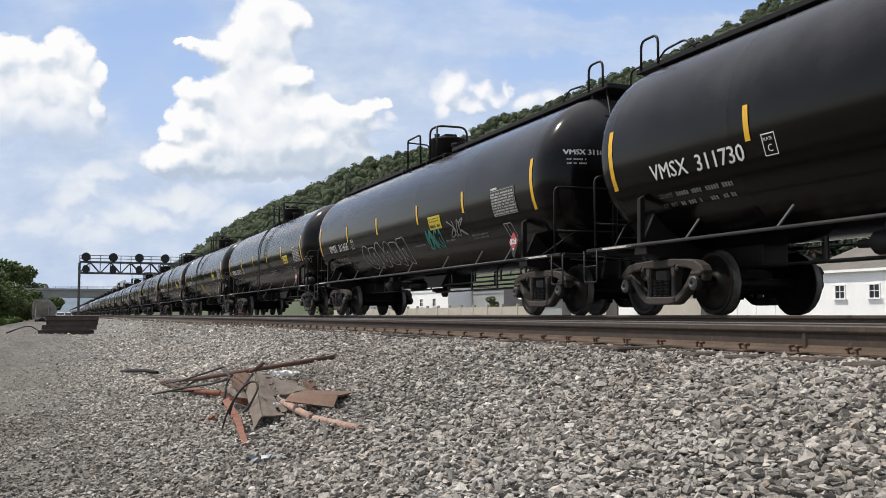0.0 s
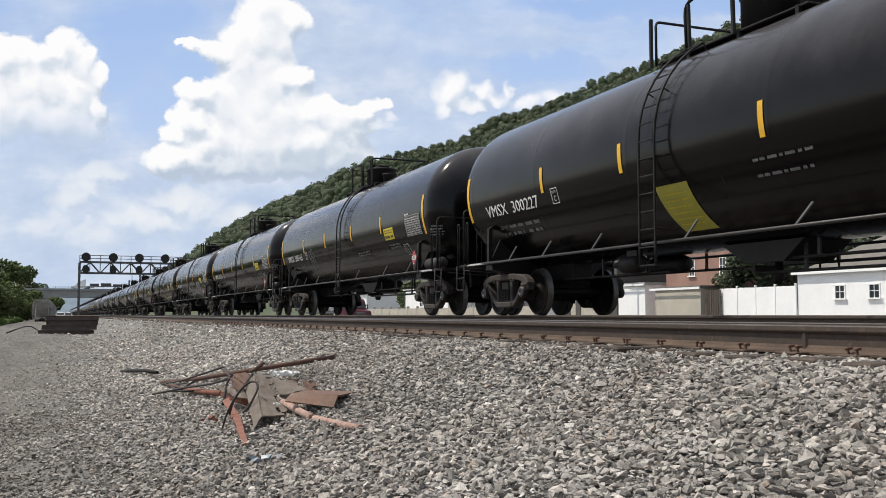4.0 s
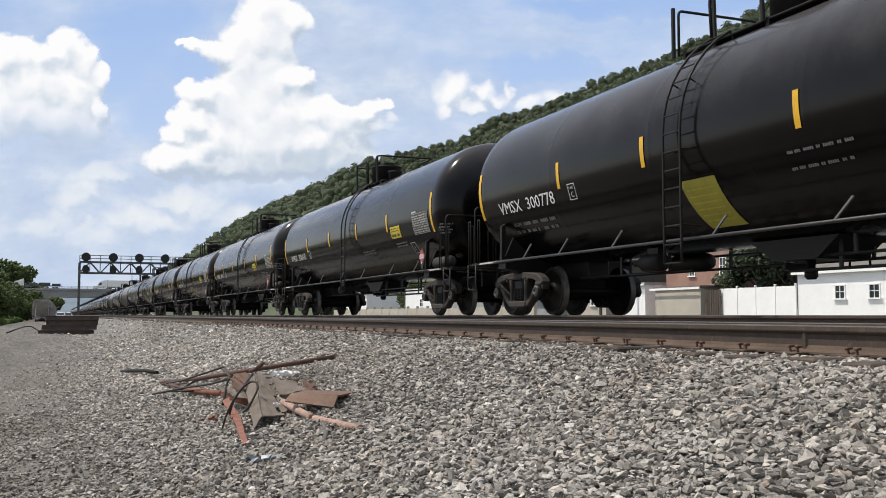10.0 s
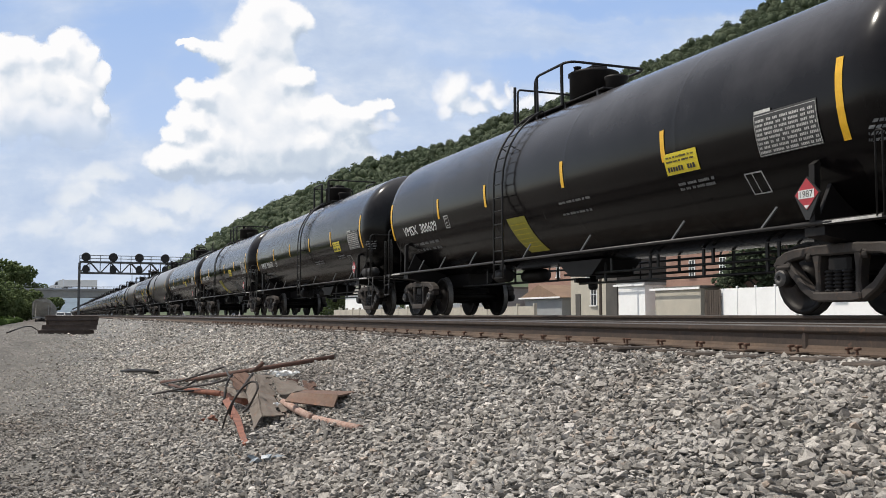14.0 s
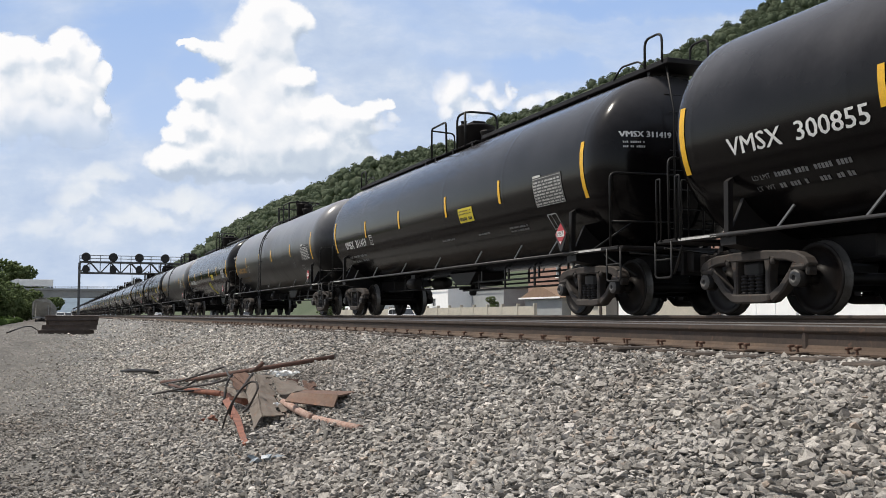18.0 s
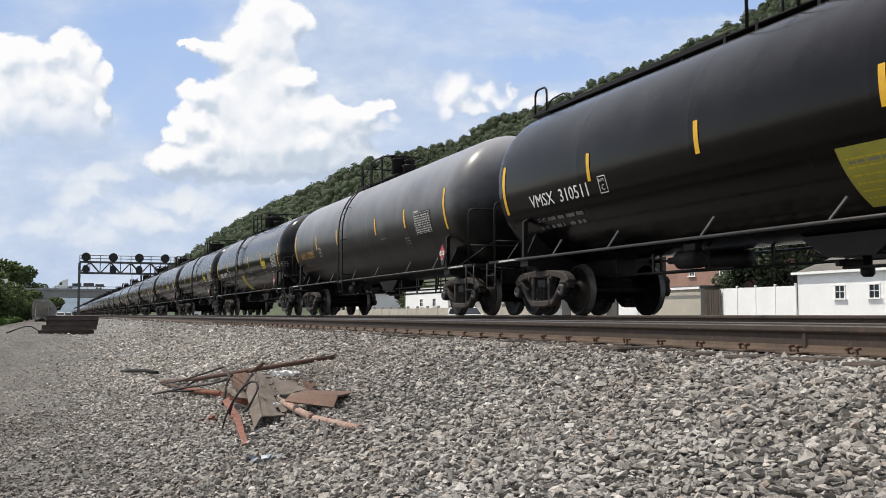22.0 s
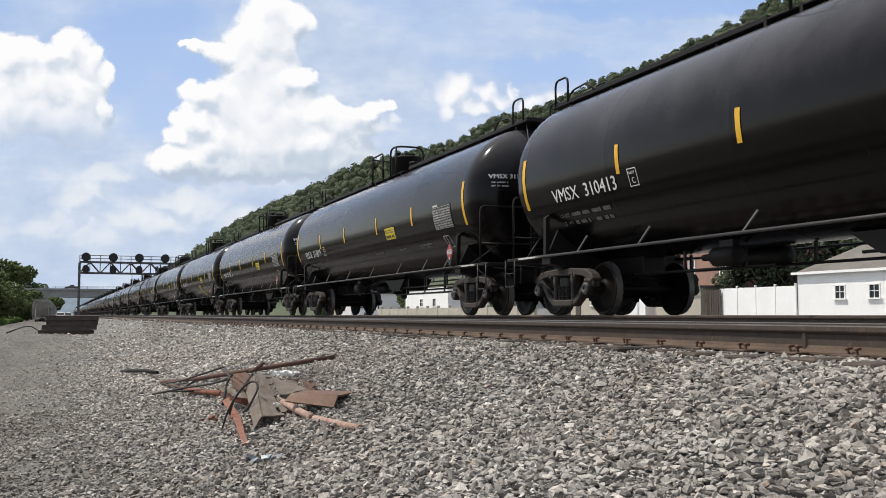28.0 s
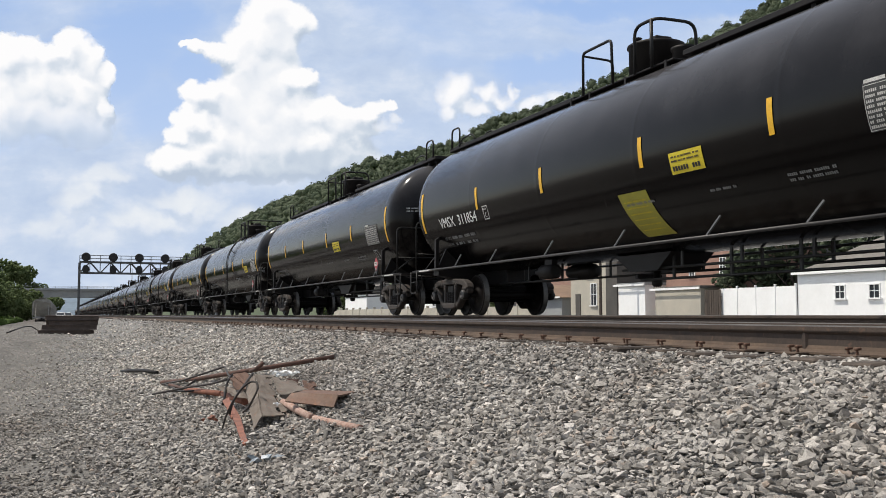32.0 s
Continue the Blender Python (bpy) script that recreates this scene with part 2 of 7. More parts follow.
def leaf_material(name, dark, lightc):
    m, nt, n, l, p = nodes_of(name)
    tc = n.new("ShaderNodeTexCoord").outputs["Object"]
    r = n.new("ShaderNodeNewGeometry").outputs["Random Per Island"]
    g = noise_node(n, l, tc, 0.9, 6, 0.75)
    f = noise_node(n, l, tc, 0.02, 3, 0.5)
    col = mix(n, l, ramp(n, l, g, [(0.3, (0, 0, 0)), (0.7, (1, 1, 1))]), dark, lightc)
    col = mix(n, l, 1.0, col, ramp(n, l, r, [(0.0, (0.86, 0.87, 0.84)), (1.0, (1.14, 1.12, 1.1))]), "MULTIPLY")
    col = mix(n, l, 1.0, col, ramp(n, l, f, [(0.3, (0.8, 0.85, 0.8)), (0.7, (1.15, 1.1, 1.1))]), "MULTIPLY")
    l.new(col, p.inputs["Base Color"])
    p.inputs["Roughness"].default_value = 0.75
    p.inputs["Specular IOR Level"].default_value = 0.2
    bump(n, l, p, g, 0.35, 0.4)
    thin = n.new("ShaderNodeBsdfTranslucent")
    l.new(col, thin.inputs["Color"])
    both_sides = n.new("ShaderNodeMixShader")
    both_sides.inputs[0].default_value = 0.5
    l.new(p.outputs[0], both_sides.inputs[1])
    l.new(thin.outputs[0], both_sides.inputs[2])
    l.new(both_sides.outputs[0], n["Material Output"].inputs["Surface"])
    return m


M["ground"] = ground_material()
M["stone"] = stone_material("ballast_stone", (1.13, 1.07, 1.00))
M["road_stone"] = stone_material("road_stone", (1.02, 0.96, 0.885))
M["forest"] = leaf_material("forest", (0.140, 0.176, 0.120), (0.180, 0.218, 0.144))
M["leaf"] = leaf_material("leaf", (0.165, 0.215, 0.10), (0.25, 0.31, 0.145))
M["grass"] = leaf_material("grass", (0.10, 0.16, 0.045), (0.17, 0.25, 0.075))


# ---- mesh helpers ----
def box(bm, c, s, rz=0.0, rx=0.0, ry=0.0, bev=0.0):
    """A box with centre c and size s added to bm; edges chamfered when bev > 0."""
    r = bmesh.ops.create_cube(bm, size=1.0, matrix=Matrix.Translation(c) @ pose(0, 0, 0, rx, ry, rz) @ Matrix.Diagonal((*s, 1)))
    if bev:
        es = {e for v in r["verts"] for e in v.link_edges}
        bmesh.ops.bevel(bm, geom=list(es), offset=bev, segments=1, affect="EDGES")
    return bm


def rod(bm, a, b, r, seg=8, r2=None, caps=True):
    """A cylinder or cone from a to b."""
    a, b = Vector(a), Vector(b)
    d = b - a
    m = Matrix.Translation((a + b) / 2) @ d.to_track_quat("Z", "Y").to_matrix().to_4x4()
    bmesh.ops.create_cone(bm, cap_ends=caps, segments=seg, radius1=r, radius2=r if r2 is None else r2, depth=d.length, matrix=m)
    return bm


def tube(bm, pts, r, seg=8):
    """A pipe along a line of points with mitred bends."""
    pts = [Vector(p) for p in pts]
    rings = []
    up = None
    for i, p in enumerate(pts):
        t = (pts[min(i + 1, len(pts) - 1)] - pts[max(i - 1, 0)]).normalized()
        if up is None:
            up = t.orthogonal().normalized()
        up = (up - t * up.dot(t)).normalized()
        side = t.cross(up)
        k = 1.0
        if 0 < i < len(pts) - 1:
            k = 1.0 / max(0.5, (pts[i + 1] - p).normalized().dot(t))
        rings.append([bm.verts.new(p + (up * math.cos(2 * math.pi * j / seg) + side * math.sin(2 * math.pi * j / seg)) * r * min(k, 1.25)) for j in range(seg)])
    for a, b in zip(rings, rings[1:]):
        for j in range(seg):
            f = bm.faces.new((a[j], a[(j + 1) % seg], b[(j + 1) % seg], b[j]))
            f.smooth = True
    bm.faces.new(rings[0][::-1])
    bm.faces.new(rings[-1])
    return bm


def rounded(pts, r=0.1, n=4):
    """The points of a line with its inner corners rounded."""
    pts = [Vector(p) for p in pts]
    out = [pts[0]]
    for a, b, c in zip(pts, pts[1:], pts[2:]):
        u, v = (a - b), (c - b)
        k = min(r, u.length * 0.45, v.length * 0.45)
        p, q = b + u.normalized() * k, b + v.normalized() * k
        for i in range(n + 1):
            t = i / n
            out.append(p * (1 - t) ** 2 + b * 2 * t * (1 - t) + q * t * t)
    return out + [pts[-1]]


def lathe(bm, profile, seg=24, axis="x", close=True, smooth=True):
    """A turned body: profile of (position along axis, radius)."""
    rings = []
    for s, r in profile:
        ring = []
        for j in range(seg):
            a = 2 * math.pi * j / seg
            c, d = math.cos(a) * r, math.sin(a) * r
            ring.append(bm.verts.new((s, c, d) if axis == "x" else ((c, s, d) if axis == "y" else (c, d, s))))
        rings.append(ring)
    for a, b in zip(rings, rings[1:]):
        for j in range(seg):
            f = bm.faces.new((a[j], a[(j + 1) % seg], b[(j + 1) % seg], b[j]))
            f.smooth = smooth
    if close:
        bm.faces.new(rings[0][::-1])
        bm.faces.new(rings[-1])
    bmesh.ops.recalc_face_normals(bm, faces=bm.faces)
    return bm


def prism(bm, outline, x0, x1, axis="x"):
    """An outline of (u, v) pushed from x0 to x1 along an axis: x -> (x,u,v), y -> (u,y,v), z -> (u,v,z)."""
    def at(s, u, v):
        return (s, u, v) if axis == "x" else ((u, s, v) if axis == "y" else (u, v, s))
    a = [bm.verts.new(at(x0, u, v)) for u, v in outline]
    b = [bm.verts.new(at(x1, u, v)) for u, v in outline]
    k = len(outline)
    for i in range(k):
        bm.faces.new((a[i], a[(i + 1) % k], b[(i + 1) % k], b[i]))
    bm.faces.new(a[::-1])
    bm.faces.new(b)
    bmesh.ops.recalc_face_normals(bm, faces=bm.faces)
    return bm


def mesh_of(bm, name, material, smooth=False):
    me = bpy.data.meshes.new(name)
    if smooth:
        for f in bm.faces:
            f.smooth = True
    bm.to_mesh(me)
    bm.free()
    for mt in (material if isinstance(material, (list, tuple)) else [material]):
        me.materials.append(mt)
    return me


def part(name, bm, material, parent=None, label="", at=None, smooth=False):
    """Links a bmesh (or a ready mesh) as one mesh object, under a thing or a part where one is given."""
    me = bm if isinstance(bm, bpy.types.Mesh) else mesh_of(bm, name, material, smooth)
    ob = new(name, me)
    if parent is not None:
        ob.parent = parent
    if at is not None:
        ob.matrix_basis = at
    return tagged(ob, label)


def thing(name, label, category, group="", kind="", at=None):
    ob = new(name)
    ob.empty_display_size = 0.2
    if at is not None:
        ob.matrix_basis = at
    return tagged(ob, label, category, group, kind)


def B():
    return bmesh.new()


# ---- ground ----
def lerp_table(x, table):
    xs, zs = zip(*table)
    return float(np.interp(x, xs, zs))


PROFILE = [(-4000, -1.2), (-60, -0.4), (-12, 0.0), (-6, 0.05), (-2.5, -0.03), (0.2, 0.0), (1.2, 0.13), (2.2, 0.42), (3.2, 0.71), (3.75, 0.80), (4.2, 0.815),
           (11.5, 0.86), (12.6, 0.82), (15.5, 0.2), (30, 0.1), (4000, 0.0)]


def profile_z(x, y):
    if -9.0 < x < 3.75:
        k = max(0.0, min(1.0, (y - 15.0) / 40.0))
        x = 3.75 - (3.75 - x) * (1.0 + 1.1 * k * k * (3 - 2 * k))
    return lerp_table(x, PROFILE)


def ground_z(x, y):
    z = profile_z(x, y)
    near = max(0.0, 1.0 - math.hypot(x, y) / 90.0)
    if x < 4.3:
        k = max(0.0, min(1.0, (4.3 - x) / 1.2))
        z += near * k * (0.10 * noise.noise((x * 0.45, y * 0.35, 3.1)) + 0.035 * noise.noise((x * 1.7, y * 1.5, 7.7)))
        if x < 0.4:
            z += near * 0.05 * math.sin(x * 2.6 + 0.5) * max(0.0, min(1.0, 0.4 - x))
    return z


def ground_sheet():
    def spaced(parts):
        out = []
        for a, b, s in parts:
            out += list(np.arange(a, b, s))
        return out
    xs = [-4000, -1500, -500, -200] + spaced([(-90, -12, 8), (-12, -4, 0.8), (-4, 4.5, 0.16), (4.5, 16, 0.8), (16, 60, 8)]) + [70, 120, 200, 500, 1500, 4000]
    ys = [-3000, -800, -200, -60, -20, -8] + spaced([(-3, 2, 0.6), (2, 16, 0.16), (16, 40, 0.5), (40, 120, 4), (120, 400, 30)]) + [400, 700, 1300, 2500, 4500]
    verts = [(x, y, ground_z(x, y)) for y in ys for x in xs]
    w = len(xs)
    faces = [(j * w + i, j * w + i + 1, (j + 1) * w + i + 1, (j + 1) * w + i) for j in range(len(ys) - 1) for i in range(w - 1)]
    me = bpy.data.meshes.new("ground")
    me.from_pydata(verts, [], faces)
    me.polygons.foreach_set("use_smooth", [True] * len(faces))
    me.materials.append(M["ground"])
    tagged(new("ground", me), "grey ballast shoulder falling to a dusty gravel track", "ground", kind="structure")


ground_sheet()

ICO = bmesh.new()
bmesh.ops.create_icosphere(ICO, subdivisions=1, radius=1.0)
ICO.verts.index_update()
ICO_V = np.array([v.co[:] for v in ICO.verts])
ICO_F = np.array([[v.index for v in f.verts] for f in ICO.faces])
ICO.free()


def sharp_stones(k=14):
    """Angular crushed-stone shapes, each with the same count of corners and faces."""
    rs = np.random.RandomState(77)
    out = []
    while len(out) < k:
        bm = bmesh.new()
        for q in rs.normal(0, 1, (10, 3)):
            q = q / np.linalg.norm(q)
            bm.verts.new(q * rs.uniform(0.85, 1.15))
        bmesh.ops.convex_hull(bm, input=bm.verts)
        loose = [v for v in bm.verts if not v.link_faces]
        if not loose and len(bm.verts) == 10 and len(bm.faces) == 16:
            bm.verts.index_update()
            out.append((np.array([v.co[:] for v in bm.verts]) * np.array([rs.uniform(0.9, 1.35), rs.uniform(0.65, 1.0), rs.uniform(0.42, 0.78)]), np.array([[v.index for v in f.verts] for f in bm.faces])))
        bm.free()
    return out


def many_blobs(name, centres, sizes, material, squash=(0.6, 1.0), rough=0.3, seed=1, tilt=0.45, shapes=None, smooth=False):
    """One mesh of many irregular faceted lumps."""
    rs = np.random.RandomState(seed)
    k = len(centres)
    if shapes:
        pick = rs.randint(0, len(shapes), k)
        sv, sf = np.stack([q[0] for q in shapes]), np.stack([q[1] for q in shapes])
        v, fbase = sv[pick], sf[pick]
    else:
        v, fbase = np.repeat(ICO_V[None], k, 0), np.repeat(ICO_F[None], k, 0)
    nv = v.shape[1]
    v = v * (1.0 + rs.uniform(-rough, rough, (k, nv, 1)))
    scale = np.stack([rs.uniform(0.75, 1.25, k), rs.uniform(0.75, 1.25, k), rs.uniform(squash[0], squash[1], k)], 1)
    v = v * scale[:, None, :]
    a, b = rs.uniform(0, 6.28, k), rs.normal(0, tilt, k)
    ca, sa, cb, sb = np.cos(a), np.sin(a), np.cos(b), np.sin(b)
    y2 = v[..., 1] * cb[:, None] - v[..., 2] * sb[:, None]
    z2 = v[..., 1] * sb[:, None] + v[..., 2] * cb[:, None]
    x2 = v[..., 0] * ca[:, None] - y2 * sa[:, None]
    y3 = v[..., 0] * sa[:, None] + y2 * ca[:, None]
    v = np.stack([x2, y3, z2], -1)
    v = v * np.asarray(sizes)[:, None, None] + np.asarray(centres)[:, None, :]
    f = (fbase + (np.arange(k) * nv)[:, None, None]).reshape(-1, 3)
    me = bpy.data.meshes.new(name)
    me.vertices.add(k * nv)
    me.vertices.foreach_set("co", v.reshape(-1))
    me.loops.add(len(f) * 3)
    me.loops.foreach_set("vertex_index", f.reshape(-1).astype(np.int32))
    me.polygons.add(len(f))
    me.polygons.foreach_set("loop_start", np.arange(len(f), dtype=np.int32) * 3)
    me.update(calc_edges=True)
    me.polygons.foreach_set("use_smooth", np.full(len(f), smooth, dtype=bool))
    me.materials.append(material)
    return new(name, me)


STONES = sharp_stones()
TUFT = [(np.array([(1, 0, 0), (-1, 0, 0), (0, 1, 0), (0, -1, 0), (0, 0, 1), (0, 0, -1)], dtype=float), np.array([(0, 2, 4), (2, 1, 4), (1, 3, 4), (3, 0, 4), (2, 0, 5), (1, 2, 5), (3, 1, 5), (0, 3, 5)]))]


def scatter_stones():
    rs = np.random.RandomState(5)
    pts, sizes = [], []
    for lo, hi, per, s0, s1 in ((2.3, 6.5, 2100, 0.013, 0.030), (6.5, 12, 1250, 0.013, 0.027), (12, 22, 400, 0.018, 0.033), (22, 45, 60, 0.026, 0.045), (45, 85, 4, 0.05, 0.10)):
        area = math.pi * (hi * hi - lo * lo) * 62 / 360
        k = int(area * per)
        r = np.sqrt(rs.uniform(lo * lo, hi * hi, k))
        th = np.radians(21.5 + rs.uniform(-31, 31, k))
        for ri, ti, u in zip(r, th, rs.uniform(0, 1, k)):
            x, y = ri * math.sin(ti), ri * math.cos(ti)
            keep = 1.0 if x > 1.0 else max(0.5, 1.0 + (x - 1.0) * 0.4)
            if x > 4.4 or u > keep:
                continue
            worn = min(1.0, max(0.0, (1.1 - x) / 2.4))          # stones get smaller towards the yard
            for _ in range(2 if 6.5 < ri < 12 and x < -0.2 else 1):
                pts.append((x + rs.uniform(-0.05, 0.05), y + rs.uniform(-0.05, 0.05)))
                sizes.append(rs.uniform(s0, s1) * (1.0 - worn * rs.uniform(0.25, 0.65)) * (1.0 - 0.25 * worn if ri > 12 else 1.0))
    near = rs.uniform((0.5, -14.0), (4.4, 4.0), (11000, 2))     # the shoulder goes on behind and beside
    for x, y in near:
        if not (y > 0 and math.hypot(x, y) > 2.3 and -10 < math.degrees(math.atan2(x, y)) < 53):
            pts.append((x, y))
            sizes.append(rs.uniform(0.018, 0.036))
    z = np.array([ground_z(x, y) for x, y in pts])
    c = np.column_stack([np.array(pts), z + rs.uniform(-0.012, 0.026, len(z))])
    s = np.array(sizes) * np.where(rs.uniform(0, 1, len(sizes)) > 0.93, 1.4, 1.0)
    m = c[:, 0] + rs.normal(0, 0.45, len(z)) > 0.5
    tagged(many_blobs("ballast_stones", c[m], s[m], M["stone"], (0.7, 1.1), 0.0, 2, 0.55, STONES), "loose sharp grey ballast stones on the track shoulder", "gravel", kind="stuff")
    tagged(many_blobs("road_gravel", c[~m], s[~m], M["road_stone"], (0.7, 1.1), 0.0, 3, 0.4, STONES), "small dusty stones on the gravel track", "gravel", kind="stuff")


# ---- railway tracks ----
RAIL_OUT = [(-0.076, 0.0), (-0.076, 0.014), (-0.022, 0.032), (-0.010, 0.055), (-0.010, 0.125), (-0.034, 0.142), (-0.037, 0.150), (-0.036, 0.176),
            (-0.028, 0.184), (0.028, 0.184), (0.036, 0.176), (0.037, 0.150), (0.034, 0.142), (0.010, 0.125), (0.010, 0.055), (0.022, 0.032), (0.076, 0.014), (0.076, 0.0)]


def rail_mesh(y0, y1):
    bm = prism(B(), RAIL_OUT, y0, y1, "y")
    for f in bm.faces:
        if f.normal.z > 0.7 and f.calc_center_median().z > 0.17:
            f.material_index = 1
        elif f.calc_center_median().z < 0.05:
            f.material_index = 2
    return mesh_of(bm, "rail", [M["rail_side"], M["rail_head"], M["rail_foot"]])


def railway_track(x, head, detail, label):
    t = thing("railway_track", label, "railway track", at=TURN @ pose(x, 0, head - 0.184))
    for side in (-0.755, 0.755):
        part("rail", rail_mesh(-450, 1060), None, t, "rusty rail with a polished head", pose(side, 0, 0))
    rs = random.Random(11)
    tie = None
    yy = -4.0
    while yy < (150 if detail else 60):
        if tie is None:
            bm = box(B(), (0, 0, -0.09), (2.6, 0.225, 0.18), bev=0.012)
            tie = mesh_of(bm, "tie", M["tie_wood"])
        part("tie", tie, None, t, at=pose(rs.uniform(-0.05, 0.05), yy + rs.uniform(-0.03, 0.03), rs.uniform(-0.006, 0.006), 0, 0, rs.uniform(-0.8, 0.8)))
        yy += 0.5
    if detail:
        bm = box(B(), (0, 0, 0.004), (0.36, 0.2, 0.016), bev=0.004)
        plate = mesh_of(bm, "tie_plate", M["rail_foot"])
        bm = B()
        rod(bm, (0, 0, -0.03), (0, 0, 0.03), 0.009, 6)
        box(bm, (0.008, 0, 0.036), (0.045, 0.028, 0.018), bev=0.005)
        spike = mesh_of(bm, "spike", M["spike_rust"])
        for i in range(60):
            yb = 1.0 + 0.5 * i
            pl = part("tie_plate", plate, None, t, at=pose(-0.755, yb, 0.0))
            for dx, dy in ((-0.09, 0.05), (-0.13, -0.06), (0.09, -0.05)):
                part("spike", spike, None, pl, at=pose(dx, dy, 0.012, rs.uniform(-6, 6), rs.uniform(-6, 6), rs.uniform(-20, 20)))
        bm = box(B(), (0, 0, 0.088), (0.048, 0.05, 0.15), bev=0.012)
        part("rail_weld", bm, M["rail_side"], t, "rust-coloured weld collar on the rail", pose(-0.755, 5.0, 0.0))
    return t


railway_track(NEAR_X, NEAR_RAIL, True, "empty railway track with rusty rails on wooden ties")
railway_track(TRAIN_X, TRAIN_RAIL, False, "railway track carrying the tank train, wooden ties in ballast")


# ---- lettering ----
def text_mesh(body, size, squeeze=1.0):
    """Flat lettering as a list of points and faces, from the built-in font, centred on its left edge and baseline."""
    cu = bpy.data.curves.new("lettering", "FONT")
    cu.body = body
    cu.size = size
    cu.resolution_u = 2
    ob = bpy.data.objects.new("lettering", cu)
    scene.collection.objects.link(ob)
    bpy.context.view_layer.update()
    me = ob.to_mesh()
    v = np.array([p.co[:2] for p in me.vertices]) if len(me.vertices) else np.zeros((0, 2))
    f = [tuple(p.vertices) for p in me.polygons]
    ob.to_mesh_clear()
    bpy.data.objects.remove(ob)
    bpy.data.curves.remove(cu)
    if len(v):
        v[:, 0] *= squeeze
    return v, f


def fitted(flat, width):
    v, f = flat
    v[:, 0] *= width / v[:, 0].max()
    return v, f


R_TANK, Z_TANK, HALF, DISH = 1.55, 2.55, 7.84, 0.72


def on_side(u, v, y0, z0, lift=0.008):
    """A point of the tank's near side: u metres forward of y0, v metres up the curve from height z0."""
    a = math.asin((z0 - Z_TANK) / R_TANK) + v / R_TANK
    r = R_TANK + lift
    return (-r * math.cos(a), y0 - u, Z_TANK + r * math.sin(a))


def on_head(u, v, x0, z0, lift=0.008):
    x, z = x0 + u, z0 + v - Z_TANK
    k = max(0.02, 1.0 - (math.hypot(x, z) / R_TANK) ** 2.564) ** 0.39
    return (x, -(HALF + DISH * k + lift), z + Z_TANK)


def wrap(name, flat, place, a, b, material):
    v, f = flat
    me = bpy.data.meshes.new(name)
    me.from_pydata([place(u, w, a, b) for u, w in v], [], f)
    me.materials.append(material)
    return me


def patch(w, h, nu=2, nv=4, u0=0.0, v0=0.0, skew=0.0):
    pts = [(u0 + w * i / nu + skew * j / nv, v0 + h * j / nv) for j in range(nv + 1) for i in range(nu + 1)]
    fs = [(j * (nu + 1) + i, j * (nu + 1) + i + 1, (j + 1) * (nu + 1) + i + 1, (j + 1) * (nu + 1) + i) for j in range(nv) for i in range(nu)]
    return np.array(pts), fs


def joined(*flats):
    vs, fs, k = [], [], 0
    for v, f in flats:
        vs.append(v)
        fs += [tuple(i + k for i in q) for q in f]
        k += len(v)
    return np.concatenate(vs), fs


def moved(flat, du, dv):
    return flat[0] + np.array([du, dv]), flat[1]


def bars(rows, w, h, gap, seed=0, fill=0.8):
    """Rows of small dashes in word-like groups that stand for writing too small to read."""
    rs = random.Random(seed)
    out = []
    for r in range(rows):
        u = 0.0
        while u < w - 0.5 * h:
            for _ in range(rs.randint(2, 7)):
                if u < w - 0.5 * h:
                    out.append(patch(0.62 * h, h * rs.uniform(0.85, 1.0), 1, 1, u, -r * gap))
                    u += 0.82 * h
            u += rs.uniform(0.5, 1.3) * h
    return joined(*out)


# ---- tank cars ----
LOAD_TEXT = (text_mesh("LD LMT", 0.10), text_mesh("LT  WT", 0.10))
AXLE, TRUCK = 0.889, 7.11


def tank_mesh(material, half=HALF, dish=DISH):
    prof = []
    for i in range(13):
        a = max(1e-4, math.pi / 2 * i / 12 - 1e-4)
        prof.append((-(half + dish * math.cos(a) ** 0.78), max(0.01, R_TANK * math.sin(a) ** 0.78)))
    for s in (-half + 0.12, -4.6, -1.4, 1.8, 4.9, half - 0.12):
        prof += [(s - 0.10, R_TANK), (s - 0.03, R_TANK), (s - 0.012, R_TANK + 0.0015), (s + 0.012, R_TANK + 0.0015), (s + 0.03, R_TANK), (s + 0.10, R_TANK)]
    for i in range(12, -1, -1):
        a = max(1e-4, math.pi / 2 * i / 12 - 1e-4)
        prof.append((half + dish * math.cos(a) ** 0.78, max(0.01, R_TANK * math.sin(a) ** 0.78)))
    bm = lathe(B(), prof, 48, "y")
    bmesh.ops.translate(bm, verts=bm.verts, vec=(0, 0, Z_TANK))
    return mesh_of(bm, "tank", material)


def member(bm, pts, widths, x0, x1):
    """One cast member of a side frame: a bar of changing width along a line in the y-z plane."""
    left, right = [], []
    for i, (p, w) in enumerate(zip(pts, widths)):
        a, b = Vector(pts[max(i - 1, 0)]), Vector(pts[min(i + 1, len(pts) - 1)])
        d = (b - a).normalized()
        left.append((p[0] - d.y * w / 2, p[1] + d.x * w / 2))
        right.append((p[0] + d.y * w / 2, p[1] - d.x * w / 2))
    prism(bm, left + right[::-1], x0, x1)


